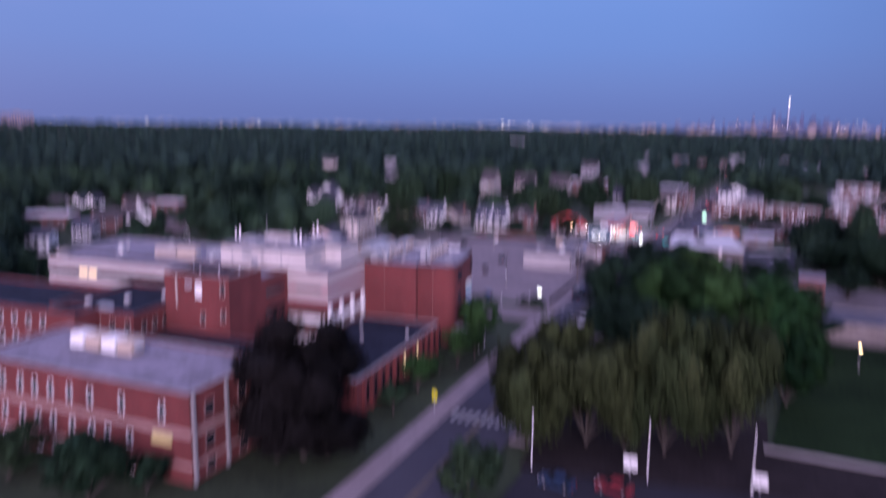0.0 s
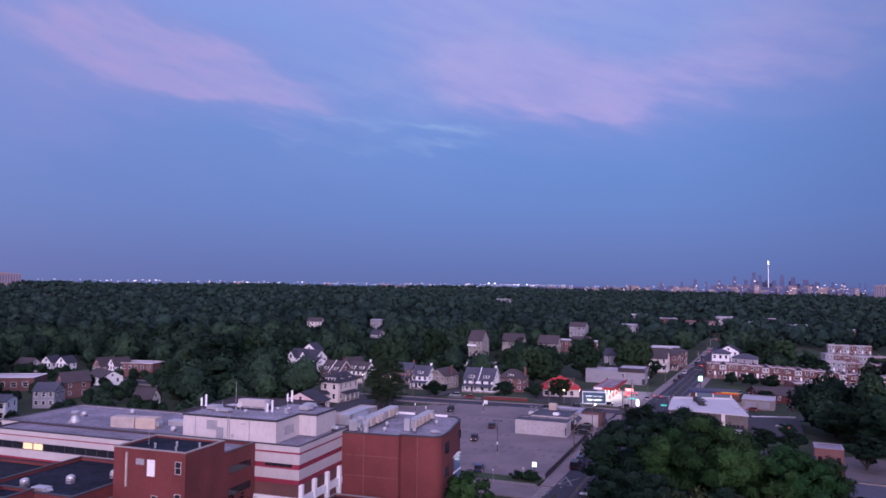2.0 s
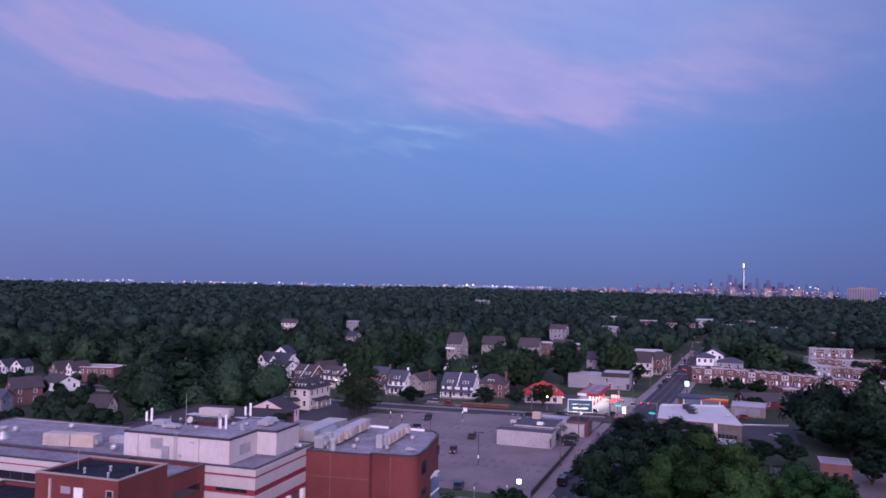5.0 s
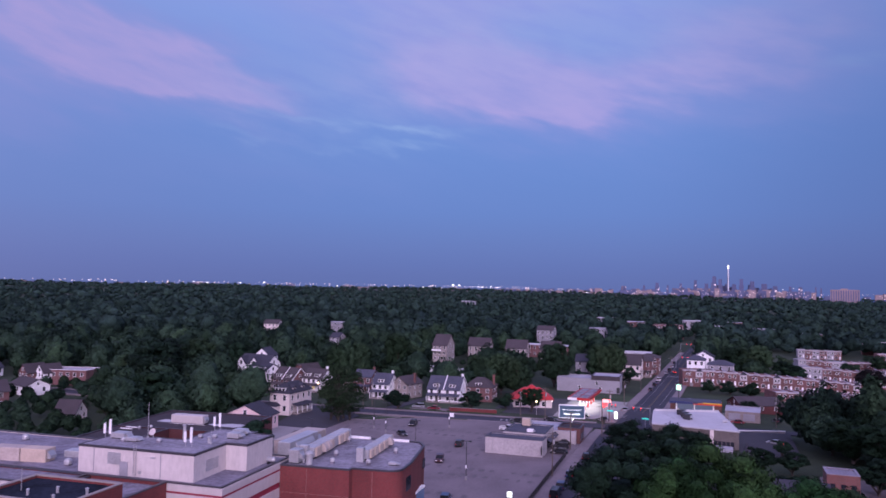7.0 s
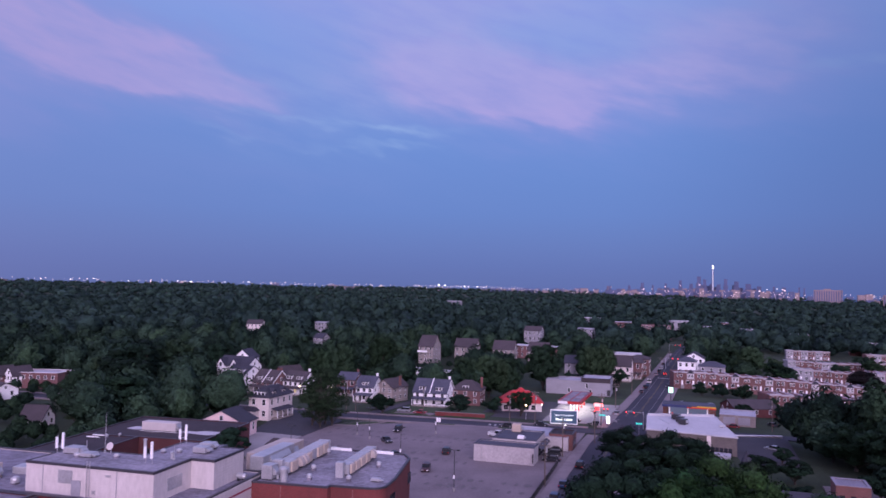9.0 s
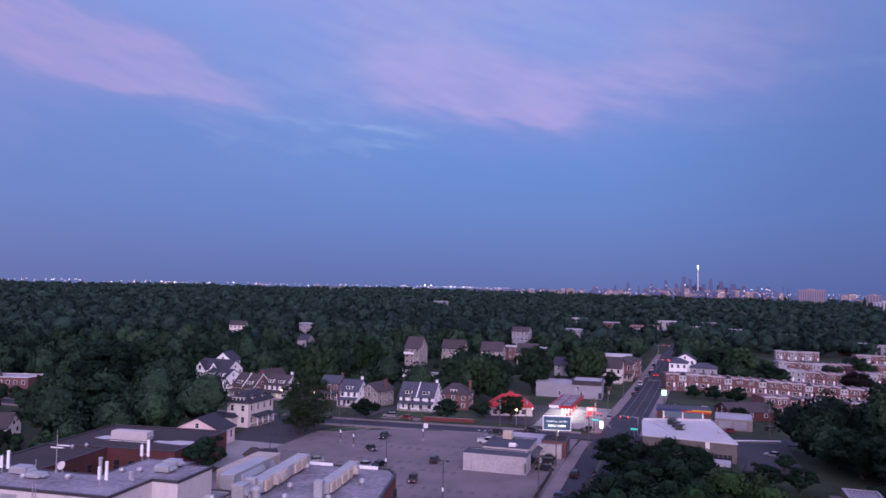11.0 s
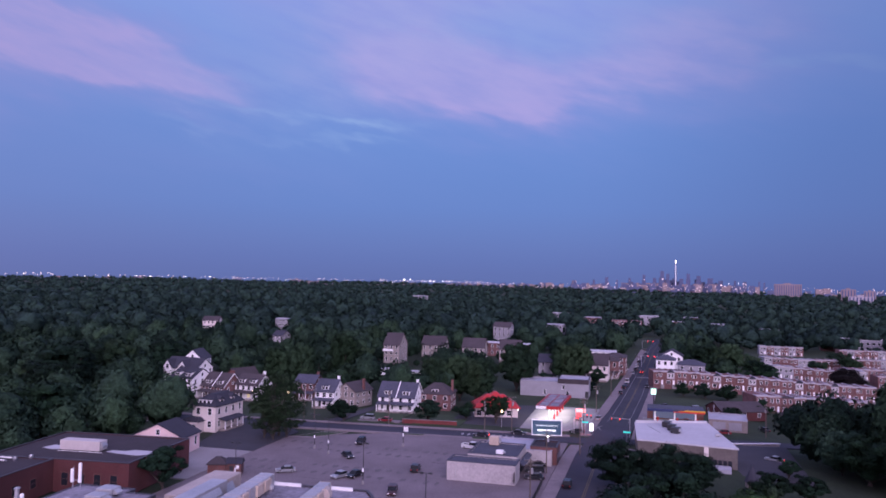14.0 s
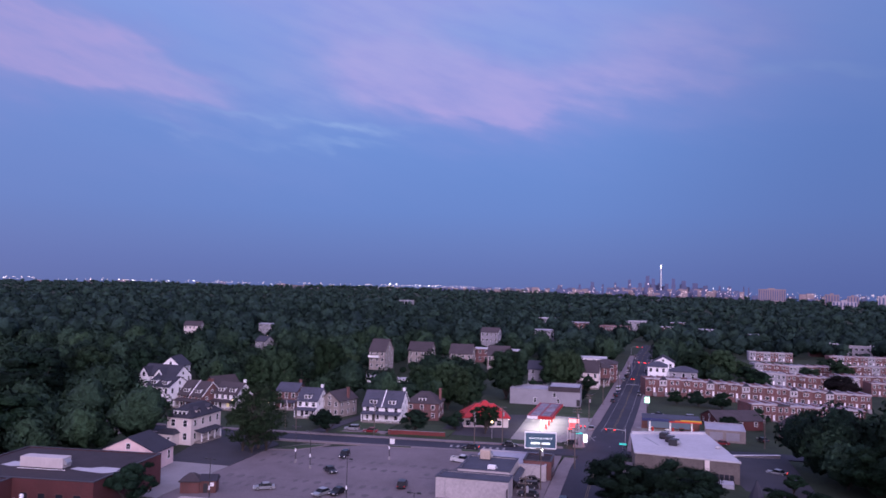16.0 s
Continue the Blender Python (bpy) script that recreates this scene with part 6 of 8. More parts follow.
def row_unit(kind, label, mirror=False):
    """One terrace house: brick front, flat coated roof, cornice, door, bay."""
    ob = thing("row_house", pose(0, 0, -50), label, "row house", "brick terraces")
    w, d, h = 5.3, 11.0, 6.6
    wall = BRICK_ROW if kind != "white" else GREY_WALL
    part("wall", Geo().box(-w / 2, w / 2, 0, d, -1.6, h), wall, ob)
    part("roof", Geo().profile_x([(0.1, h), (d, h - 0.5), (d, h - 0.35), (0.1, h + 0.15)], -w / 2 + 0.02, w / 2 - 0.02), ROOF_SILVER if kind != "dark" else MEMBRANE_DARK, ob)
    part("party_wall", Geo().box(w / 2 - 0.2, w / 2, 0.2, d, h - 0.2, h + 0.4), ROOF_SILVER, ob)
    part("cornice", Geo().box(-w / 2, w / 2, -0.35, 0.1, h - 0.35, h + 0.25), COPING if kind == "dark" else PALE_CORNICE, ob)
    if kind in ("bay", "gable"):
        part("bay", Geo().box(-w * 0.32, w * 0.32, -0.55, 0.0, 3.3, h - 0.5), BRICK_DARK if kind == "bay" else PALE_CORNICE, ob)
        part("bay_roof", Geo().profile([(-w * 0.36, h - 0.5), (w * 0.36, h - 0.5), (0, h + (1.2 if kind == "gable" else 0.0))], -0.7, 0.0), SHINGLE, ob)
        for sx in (-0.75, 0.75):
            window(ob, sx, 4.2, 0.8, 1.3, -0.55)
    else:
        for sx in (-1.2, 1.2):
            window(ob, sx, 4.1, 1.1, 1.5, 0.0)
    s = -1 if mirror else 1
    part("door", Geo().box(s * 1.4 - 0.45, s * 1.4 + 0.45, -0.05, 0.1, 0.5, 2.6), WHITE, ob)
    part("step", Geo().box(s * 1.4 - 0.7, s * 1.4 + 0.7, -1.2, 0.0, -1.2, 0.45), CONCRETE, ob)
    window(ob, -s * 1.1, 1.0, 1.7, 1.5, 0.0)
    return ob


UNITS = [row_unit("bay", "brick row house with a window bay and silver roof"), row_unit("plain", "plain brick row house with white sash windows"),
         row_unit("gable", "brick row house with a gabled white bay"), row_unit("white", "grey-painted row house with a pale roof"), row_unit("dark", "brick row house with a dark roof edge")]
used = set()


def terrace(x, y, rot, count, kinds, step=5.3, dz=0.0):
    a = radians(rot)
    for k in range(count):
        px, py = x + math.cos(a) * step * k, y + math.sin(a) * step * k
        src = UNITS[kinds[k % len(kinds)]]
        m = pose(px, py, land(px, py) + dz, 0, 0, rot)
        if src.name in used:
            copy_thing(src, m)
        else:
            used.add(src.name)
            src.matrix_basis = m


terrace(20, 430, 11, 19, (0, 2, 1, 0, 1, 2, 0), dz=1.2)
terrace(59, 390, 20, 9, (1, 1, 4, 1), dz=-0.4)
terrace(84, 505, 8, 9, (3, 3, 1, 0, 1, 0, 1), dz=2.0)
terrace(92, 590, 10, 9, (3, 1, 0, 1, 3))
terrace(126, 545, 4, 7, (1, 0, 1))
terrace(137, 512, 6, 8, (1, 1, 0))
terrace(140, 470, 8, 8, (0, 1, 1), dz=1)
terrace(150, 610, 4, 9, (1, 0, 1, 3))
terrace(160, 690, 2, 10, (1, 3, 1, 0))
terrace(105, 700, 0, 6, (3, 1))
terrace(150, 430, 12, 6, (1, 4))
twin = house("twin house with a white half-timbered front and brown roof", 64.8, 345, 14, 9.4, 10, 5.4, 3.0, "y", BRICK_DARK, SHINGLE_BROWN, 4, 2, 3, 2.0)
for sx in (-2.1, 2.1):
    part("white_panel", Geo().box(sx - 1.3, sx + 1.3, -5.12, -4.98, 2.8, 6.0), WHITE, twin)
house("white three-storey avenue house with a grey mansard", 24.0, 463, -4, 9, 12, 10.5, 2.2, "x", WHITE, ROOF_BLUE, 3, 3, 3, 2.0, hip=True)
house("grey avenue house with a blue-grey mansard roof", 36.5, 466, -4, 13, 12, 8.6, 2.4, "x", GREY_WALL, ROOF_BLUE, 3, 2, 3, 2.0, hip=True)
house("white avenue house with a small gable", 28.0, 488, -4, 11, 13, 10.5, 3.0, "y", WHITE, SHINGLE, 3, 3, 3)
big = thing("white_school_block", pose(200, 768, land(200, 768) - 3, 0, 0, -8), "large pale flat-roofed school block on the hill", "building")
flat_block(big, -26, 26, 0, 22, -2, 13.5, wall=GREY_WALL, roof=ROOF_WHITE, rim=0.4, cope=WHITE)
flat_block(big, -38, -26.02, 2, 20, -2, 11.5, wall=BRICK_ROW, roof=ROOF_SILVER, rim=0.4, cope=WHITE)
for r in range(3):
    for c in range(12):
        window(big, -23.5 + c * 4.2, 1.5 + r * 4, 2.4, 1.9, 0.0)

# brick church hall with a slate roof, half hidden by the big maples
hall = house("brick hall with a long slate roof among the maples", 37.5, 201, 0, 21, 16, 3.8, 3.4, "x", BRICK_DARK, SHINGLE, 4, 1, 2, name="church_hall", category="hall")
ROOF_CORRUGATED = mat("weathered_corrugated_roof", (0.23, 0.21, 0.26), 0.7, 0.2, 0.3, 3.0, 0.1)
tower_b = thing("brick_tower_block", pose(51.6, 208, 0, 0, 0, -2), "square brick block with a pale corrugated roof", "building")
flat_block(tower_b, -3.0, 3.0, -3.2, 3.2, -0.4, 8.4, wall=BRICK_DARK, roof=ROOF_CORRUGATED, rim=0.1, cope=ROOF_CORRUGATED)
for k in range(9):
    part("roof_rib", Geo().box(-2.6 + k * 0.65, -2.4 + k * 0.65, -2.8, 2.8, 8.3, 8.42), ROOF_CORRUGATED, tower_b)
for k in range(3):
    window(tower_b, -1.9 + k * 1.9, 4.8, 0.9, 1.8, -3.2, frame_mat=BRICK_DARK)
low = thing("grey_low_roofs", pose(62, 186, 0, 0, 0, -4), "low grey-roofed wing beside the brick block", "building")
flat_block(low, -14, 9, -7, 7, -0.4, 4.2, wall=STONE, roof=ROOF_BLUE, rim=0.3)
spire = thing("small_spire", pose(36.2, 249.5, land(38.5, 252)), "small pointed slate turret roof", "turret")
part("base", Geo().tube((0, 0, 0), (0, 0, 1.2), 1.4, 1.4, 8), STONE, spire)
part("cone", Geo().tube((0, 0, 1.2), (0, 0, 5.0), 1.7, 0.08, 8), SHINGLE, spire)


# ---- street furniture ----
def lot_lamp(x, y, h=9.0, heads=2):
    u = thing("lot_lamp", pose(x, y, land(x, y)), "tall lamp post with twin unlit heads and a white sign", "lamp post", "lot lamps")
    part("base", Geo().tube((0, 0, 0), (0, 0, 0.8), 0.32, n=10), CONCRETE, u)
    part("pole", Geo().tube((0, 0, 0.8), (0, 0, h), 0.11, 0.07), DARK_METAL, u)
    part("arm", Geo().box(-0.9, 0.9, -0.05, 0.05, h - 0.1, h), DARK_METAL, u)
    for sx in (-1, 1)[:heads]:
        part("head", Geo().bevelled(sx * 0.9 - 0.35, sx * 0.9 + 0.35, -0.2, 0.2, h - 0.15, h + 0.12, 0.05), DARK_METAL, u)
    part("sign", Geo().box(-0.17, 0.17, -0.16, -0.12, 2.7, 3.5), WHITE, u)
    return u


for x, y in ((-27.3, 203), (-47.6, 223), (-66.5, 247), (-72.5, 251.5), (-51.0, 262), (-74, 214)):
    lot_lamp(x, y)


def pole_line(x, y, h=10.5, rot=0, arms=2):
    u = thing("utility_pole", pose(x, y, land(x, y), 0, 0, rot), "weathered wooden utility pole with crossarms", "utility pole", "utility poles")
    part("shaft", Geo().tube((0, 0, -0.3), (0, 0, h), 0.17, 0.11), WOOD_POLE, u)
    for k in range(arms):
        arm = part("crossarm", Geo().box(-1.2, 1.2, -0.06, 0.06, h - 0.6 - k * 0.9, h - 0.45 - k * 0.9), WOOD_POLE, u)
        for sx in (-1.1, -0.5, 0.5, 1.1):
            part("insulator", Geo().tube((sx, 0, h - 0.45 - k * 0.9), (sx, 0, h - 0.25 - k * 0.9), 0.05, n=6), METAL, arm)
    part("transformer", Geo().tube((0.35, 0, h - 3.0), (0.35, 0, h - 1.9), 0.24, n=10), METAL, u)
    return u


POLES = ((-3.8, 268.5), (-5.6, 306), (-4.0, 346), (-0.5, 392), (5.2, 440), (10, 490), (14, 540), (-97, 296), (-93.5, 296.5), (-66.8, 295.4), (-33, 284.5), (-27.5, 300), (50.5, 325), (62, 325), (-9.3, 215), (-9.9, 246))
for x, y in POLES:
    pole_line(x, y, 10.5 if y < 420 else 9.5, 3 if abs(x) < 30 else 90)
wires = Geo()
for (ax, ay), (bx, by) in ((POLES[0], POLES[1]), (POLES[1], POLES[2]), (POLES[2], POLES[3]), (POLES[3], POLES[4]), (POLES[4], POLES[5]), (POLES[15], POLES[0]), (POLES[14], POLES[15]), (POLES[8], POLES[9]), (POLES[9], POLES[10])):
    for s in (-1.1, 0.5):
        last = None
        for k in range(9):
            q = k / 8
            px, py = ax + (bx - ax) * q + (s if abs(ax) < 30 else 0), ay + (by - ay) * q + (0 if abs(ax) < 30 else s)
            p = (px, py, land(px, py) + 10.2 - 1.0 * (1 - (2 * q - 1) ** 2))
            if last:
                wires.tube(last, p, 0.02, n=4)
            last = p
tagged(part("overhead_wires", wires, DARK_METAL), "sagging black overhead wires between the poles", "wires", "", "stuff")


def traffic_light(x, y, reach, lit, height=5.6):
    u = thing("traffic_signal", pose(x, y, land(x, y)), "traffic signal on a mast arm, showing red", "traffic signal", "traffic signals")
    part("mast", Geo().tube((0, 0, 0), (0, 0, height + 0.4), 0.12, 0.09), METAL, u)
    part("arm", Geo().tube((0, 0, height), (reach, 0, height + 0.3), 0.07, 0.05, 6), METAL, u)
    for q in (0.55, 1.0):
        hd = part("signal_head", Geo().bevelled(reach * q - 0.2, reach * q + 0.2, -0.15, 0.15, height - 0.9, height + 0.25, 0.04), DARK_METAL, u)
        part("lens", Geo().tube((reach * q, -0.15, height), (reach * q, -0.22, height), 0.2 if y < 400 else 0.3, n=8), lit, hd)
    return u


traffic_light(-5.6, 300.5, 2.6, LAMP_RED, 6.0)
traffic_light(-8.2, 301.5, 1.2, LAMP_RED, 4.8)
traffic_light(8.6, 301.0, -5.5, LAMP_RED, 5.4)
traffic_light(12.0, 520, 7.0, LAMP_RED, 6.5)
traffic_light(24.5, 512, -5.0, LAMP_RED, 7.0)
traffic_light(12.5, 655, 8.0, LAMP_RED)
for x, y, m in ((8.0, 285.5, LAMP_TEAL), (-4.6, 299.0, LAMP_TEAL)):
    u = thing("street_sign", pose(x, y, land(x, y)), "teal street name sign on a post", "street sign", "street signs")
    part("post", Geo().tube((0, 0, 0), (0, 0, 4.2), 0.06), METAL, u)
    part("blade", Geo().box(-1.0, 1.0, -0.04, 0.04, 3.8, 4.3), m, u)


def sign_post(x, y, m, label, h=2.6, w=0.6, t=0.75):
    u = thing("road_sign", pose(x, y, land(x, y)), label, "road sign", "road signs")
    part("post", Geo().tube((0, 0, 0), (0, 0, h), 0.05, n=6), METAL, u)
    part("plate", Geo().bevelled(-w / 2, w / 2, -0.03, 0.03, h - t, h, 0.02), m, u)


YELLOW = lamp_mat("fluorescent_sign_face", (0.75, 0.65, 0.02), 0.25)
for x, y in ((-8.2, 106.5), (6.5, 103)):
    sign_post(x, y, YELLOW, "yellow-green crossing sign on a post", 3.4, 0.9, 1.1)
sign_post(-55.6, 278.7, WHITE, "white notice board beside the pavement", 2.2, 1.5, 1.4)
for x, y in ((-30, 181), (-14, 180.5), (-20, 176.5)):
    sign_post(x, y, WHITE, "small white sign on a thin post", 3.0, 0.3, 0.4)
lit_sign = thing("lit_entrance_sign", pose(-12.6, 185.2, 0.12), "glowing white sign at the parking lot entrance", "sign")
part("post", Geo().tube((0, 0, 0), (0, 0, 2.2), 0.08), DARK_METAL, lit_sign)
part("box", Geo().bevelled(-0.5, 0.5, -0.2, 0.2, 2.2, 3.2, 0.08), LAMP_SIGN, lit_sign)
for x, y, h in ((57.0, 159, 4.2), (-26, 700, 9), (-40, 560, 9), (-124, 330, 4), (-118, 326, 3.5), (-252, 512, 8), (-278.9, 625.6, 5), (-275.4, 627.7, 5), (-207.1, 490.2, 5), (-204.7, 491.4, 5), (-219.1, 377.5, 5), (-143.0, 332.3, 5), (-125.9, 313.5, 5), (-196.7, 595.8, 5), (-31.3, 303.3, 5), (255.8, 1099.5, 5), (279.7, 1132.8, 5), (109.3, 1268.7, 5), (168.4, 1339.1, 5), (-327.4, 984.5, 5), (50.5, 758.4, 5), (95.3, 616.0, 5), (-137.2, 687.3, 5), (-11.6, 472.5, 5), (-191.8, 287.1, 5)):
    u = thing("street_lamp", pose(x, y, land(x, y)), "lit street lamp on a slim post", "street lamp", "street lamps")
    part("post", Geo().tube((0, 0, 0), (0, 0, h), 0.08, 0.06, 6), METAL, u)
    part("globe", Geo().dome(0, 0, h, 0.3, 0.35).tube((0, 0, h - 0.2), (0, 0, h), 0.3, 0.3), LAMP_WARM if h < 9 else LAMP_WHITE, u)
for x, y, ln in ((11.2, 94.2, 8.0), (25.9, 97, 8), (38.4, 97.5, 9.0)):
    u = thing("flag_pole", pose(x, y, 0), "slim pale flag pole without a flag", "pole", "flag poles")
    part("shaft", Geo().tube((0, 0, 0), (0, 0, ln), 0.08, 0.05, 6), WHITE, u)

for x, y in ((23.7, 97), (39.3, 98.5)):
    sign_post(x, y, WHITE, "white board on a post by the dark car park", 2.6, 1.8, 1.5)
structure("yard_paving", Geo().extrude([(50, 178), (84, 178), (84, 240), (52, 240)], -0.5, 0.02), LOT_STAIN, "worn asphalt yard behind the brick hall")
structure("garage_lawn", Geo().extrude([(-146, 250), (-122, 246), (-120, 262), (-140, 270)], -0.5, 0.06), LAWN, "mown lawn behind the pink garage")
fence = thing("low_fence", pose(-141, 253, 0, 0, 0, 62), "low pale rail fence along the lawn", "fence")
for k in range(9):
    part("post", Geo().box(k * 1.9 - 0.08, k * 1.9 + 0.08, -0.08, 0.08, -0.1, 1.0), PALE_CORNICE, fence)
    part("rail", Geo().box(k * 1.9 + 0.1, k * 1.9 + 1.8, -0.05, 0.05, 0.6, 0.95), PALE_CORNICE, fence)
structure("store_lot", Geo().extrude([(36.2, 256), (51, 256), (52, 300), (32.5, 297)], -1.2, -0.35), PATCH, "dark asphalt yard beside the store")
structure("east_car_park", Geo().extrude([(9.4, 66), (64, 72), (60, 101), (10.5, 93.5)], -0.5, 0.02), FRESH_ASPHALT, "dark asphalt car park below the willows")
# darker copy of the lawn: tree shade is put into its colour
LAWN_PAINTED_SHADE = mat("shady_lawn", (0.006, 0.014, 0.006), 0.95, 0.4, 0.08, 1.2, 0.3, col2=(0.013, 0.026, 0.010), spec=0.05)
structure("lawn_east", Geo().extrude([(41, 113.2), (96, 113.2), (96, 176), (47, 176)], -0.5, 0.03), LAWN_PAINTED_SHADE, "mown lawn between the maples, coloured dark for shade")
kerb_wall = thing("retaining_kerb", pose(40, 112.6, 0, 0, 0, -3), "low pale concrete retaining kerb beside the car park", "wall")
part("wall", Geo().box(0, 26, 0, 0.5, -0.4, 0.35), CONCRETE, kerb_wall)
part("coping", Geo().box(-0.1, 26.1, -0.1, 0.6, 0.35, 0.45), CONCRETE, kerb_wall)
# brown soil sheet, its colour darkened to stand for shade below the willows
structure("willow_verge", Geo().extrude([(9.6, 94.0), (60, 101.4), (62, 112), (40.6, 113), (40.6, 126), (9.2, 126)], -0.5, 0.015), mat("shaded_soil", (0.021, 0.017, 0.018), 0.95, 0.4, 0.3, 2.0, 0.2, spec=0.1), "bare soil under the willows, coloured dark for their shade")
guard = thing("white_low_wall", pose(37, 300.5, land(44, 303), 0, 0, 18), "low white-capped wall beside the street", "wall")
part("wall", Geo().box(0, 15, 0, 0.4, -0.5, 0.8), BLOCK_WALL, guard)
part("coping", Geo().box(-0.1, 15.1, -0.2, 0.6, 0.8, 0.95), WHITE, guard)

shed = thing("brick_shed", pose(-82.2, 220.5, 0, 0, 0, 18), "small dark-brick hut with a hipped shingle roof at the lot's edge", "shed")
part("wall", Geo().box(-2.0, 2.0, -1.8, 1.8, 0, 2.4), BRICK_DARK, shed)
part("roof", hip_roof(4.0, 3.6, 2.4, 1.5, 0.35), SHINGLE_BROWN, shed)
part("wall", Geo().box(2.02, 5.4, -1.4, 1.6, 0, 2.6), BRICK_DARK, shed)
part("roof", Geo().profile_x([(-1.7, 2.55), (0.1, 3.7), (1.9, 2.55)], 1.9, 5.7), SHINGLE, shed, "grey gabled roof")
part("notice", Geo().box(4.2, 5.0, -1.46, -1.38, 1.4, 2.2), WHITE, shed)
part("door", Geo().box(2.8, 3.7, -1.45, -1.38, 0, 2.0), DARK_METAL, shed)

# ---- vehicles ----
CARS = {}


def car(kind, colour):
    """A vehicle about its middle, nose along +y."""
    L, Wd, Hh = {"sedan": (4.7, 1.82, 1.45), "suv": (4.7, 1.88, 1.72), "pickup": (5.7, 1.95, 1.85), "van": (5.2, 1.95, 1.95)}[kind]
    art = "an" if colour[0] in "aeiou" else "a"
    ob = thing({"sedan": "car", "suv": "suv", "pickup": "pickup_truck", "van": "van"}[kind], pose(0, 0, -60), "%s %s parked on the asphalt" % (colour, {"sedan": "saloon car", "suv": "sport utility vehicle", "pickup": "pickup truck", "van": "delivery van"}[kind]),
               {"sedan": "car", "suv": "car", "pickup": "truck", "van": "van"}[kind], "parked vehicles")
    h = L / 2
    lower = Hh * 0.56
    body = [(-h, 0.35), (-h + 0.1, 0.25), (h - 0.15, 0.25), (h, 0.4), (h - 0.05, lower * 0.82), (h - 1.2, lower), (-h + 0.05, lower)]
    g = Geo().profile_x([(y, z) for y, z in body], -Wd / 2, Wd / 2)
    part("body", g, CAR_PAINT[colour], ob)
    if kind == "sedan":
        cab, top = (-1.75, -1.05, 0.35, 1.15), Hh
    elif kind == "suv":
        cab, top = (-2.25, -2.0, 0.45, 1.2), Hh
    elif kind == "pickup":
        cab, top = (-0.55, -0.35, 1.0, 1.65), Hh
    else:
        cab, top = (-2.5, -2.45, 1.3, 1.95), Hh
    a, b, c, d = cab
    i = 0.14
    gl = Geo().add([(-Wd / 2 + 0.04, a, lower), (Wd / 2 - 0.04, a, lower), (Wd / 2 - 0.04, d, lower), (-Wd / 2 + 0.04, d, lower), (-Wd / 2 + i, b, top - 0.06), (Wd / 2 - i, b, top - 0.06), (Wd / 2 - i, c, top - 0.06), (-Wd / 2 + i, c, top - 0.06)],
                   [(0, 1, 5, 4), (1, 2, 6, 5), (2, 3, 7, 6), (3, 0, 4, 7)])
    part("glazing", gl, CAR_GLASS, ob)
    part("roof", Geo().bevelled(-Wd / 2 + i - 0.02, Wd / 2 - i + 0.02, b - 0.03, c + 0.03, top - 0.08, top, 0.05), CAR_PAINT[colour], ob)
    if kind == "pickup":
        part("bed", Geo().box(-Wd / 2 + 0.12, Wd / 2 - 0.12, -h + 0.15, a - 0.1, lower - 0.02, lower + 0.02), DARK_METAL, ob)
        part("bed_side", Geo().box(-Wd / 2, -Wd / 2 + 0.1, -h + 0.05, a, lower, lower + 0.2).box(Wd / 2 - 0.1, Wd / 2, -h + 0.05, a, lower, lower + 0.2).box(-Wd / 2, Wd / 2, -h + 0.05, -h + 0.13, lower, lower + 0.2), CAR_PAINT[colour], ob)
    for sx in (-1, 1):
        for y in (-h + 0.95, h - 0.95):
            wh = part("wheel", Geo().tube((sx * (Wd / 2 - 0.2), y, 0.33), (sx * (Wd / 2 + 0.02), y, 0.33), 0.33, n=12), RUBBER, ob)
            part("rim", Geo().tube((sx * (Wd / 2), y, 0.33), (sx * (Wd / 2 + 0.04), y, 0.33), 0.19, n=10), METAL, wh)
        part("headlight", Geo().box(sx * (Wd / 2 - 0.3) - 0.2, sx * (Wd / 2 - 0.3) + 0.2, h - 0.1, h + 0.01, 0.55, 0.72), WHITE, ob)
        part("tail_light", Geo().box(sx * (Wd / 2 - 0.2) - 0.15, sx * (Wd / 2 - 0.2) + 0.15, -h - 0.01, -h + 0.1, 0.6, 0.78), RED_ROOF, ob)
    return ob


def put_car(kind, colour, x, y, rot, lights=""):
    m = pose(x, y, land(x, y) + 0.02, 0, 0, rot)
    if (kind, colour) in CARS:
        ob = copy_thing(CARS[kind, colour], m)
    else:
        ob = CARS[kind, colour] = car(kind, colour)
        ob.matrix_basis = m
    if lights:
        back, h = lights == "tail", 2.36
        for sx in (-0.6, 0.6):
            part("brake_light" if back else "head_lamp", Geo().box(sx - 0.22, sx + 0.22, -h - 0.03 if back else h, -h if back else h + 0.03, 0.55, 0.85), LAMP_TAIL if back else LAMP_WHITE, ob)
    return ob


for row in (("suv", "black", -63.0, 261, 185), ("sedan", "dark grey", -60.3, 245, 225), ("suv", "dark grey", -40.0, 238.0, 8), ("suv", "brown", -39.0, 218.0, 192), ("suv", "blue", -26.3, 185.2, 10), ("pickup", "white", -32.5, 265.5, -100), ("sedan", "silver", -68.3, 226.8, 120), ("sedan", "silver", -54.6, 226.6, 160), ("sedan", "black", -51.6, 228.2, 165), ("suv", "silver", -76.0, 300.5, 95), ("sedan", "red", -69.3, 299.0, 95), ("sedan", "dark grey", -34, 284.5, 93, "tail"), ("sedan", "dark grey", -24, 292.5, -85), ("suv", "dark grey", -12.7, 246.0, 100), ("sedan", "dark grey", -11.8, 239.8, 95), ("sedan", "black", -12.9, 251.5, 95)):
    put_car(*row)
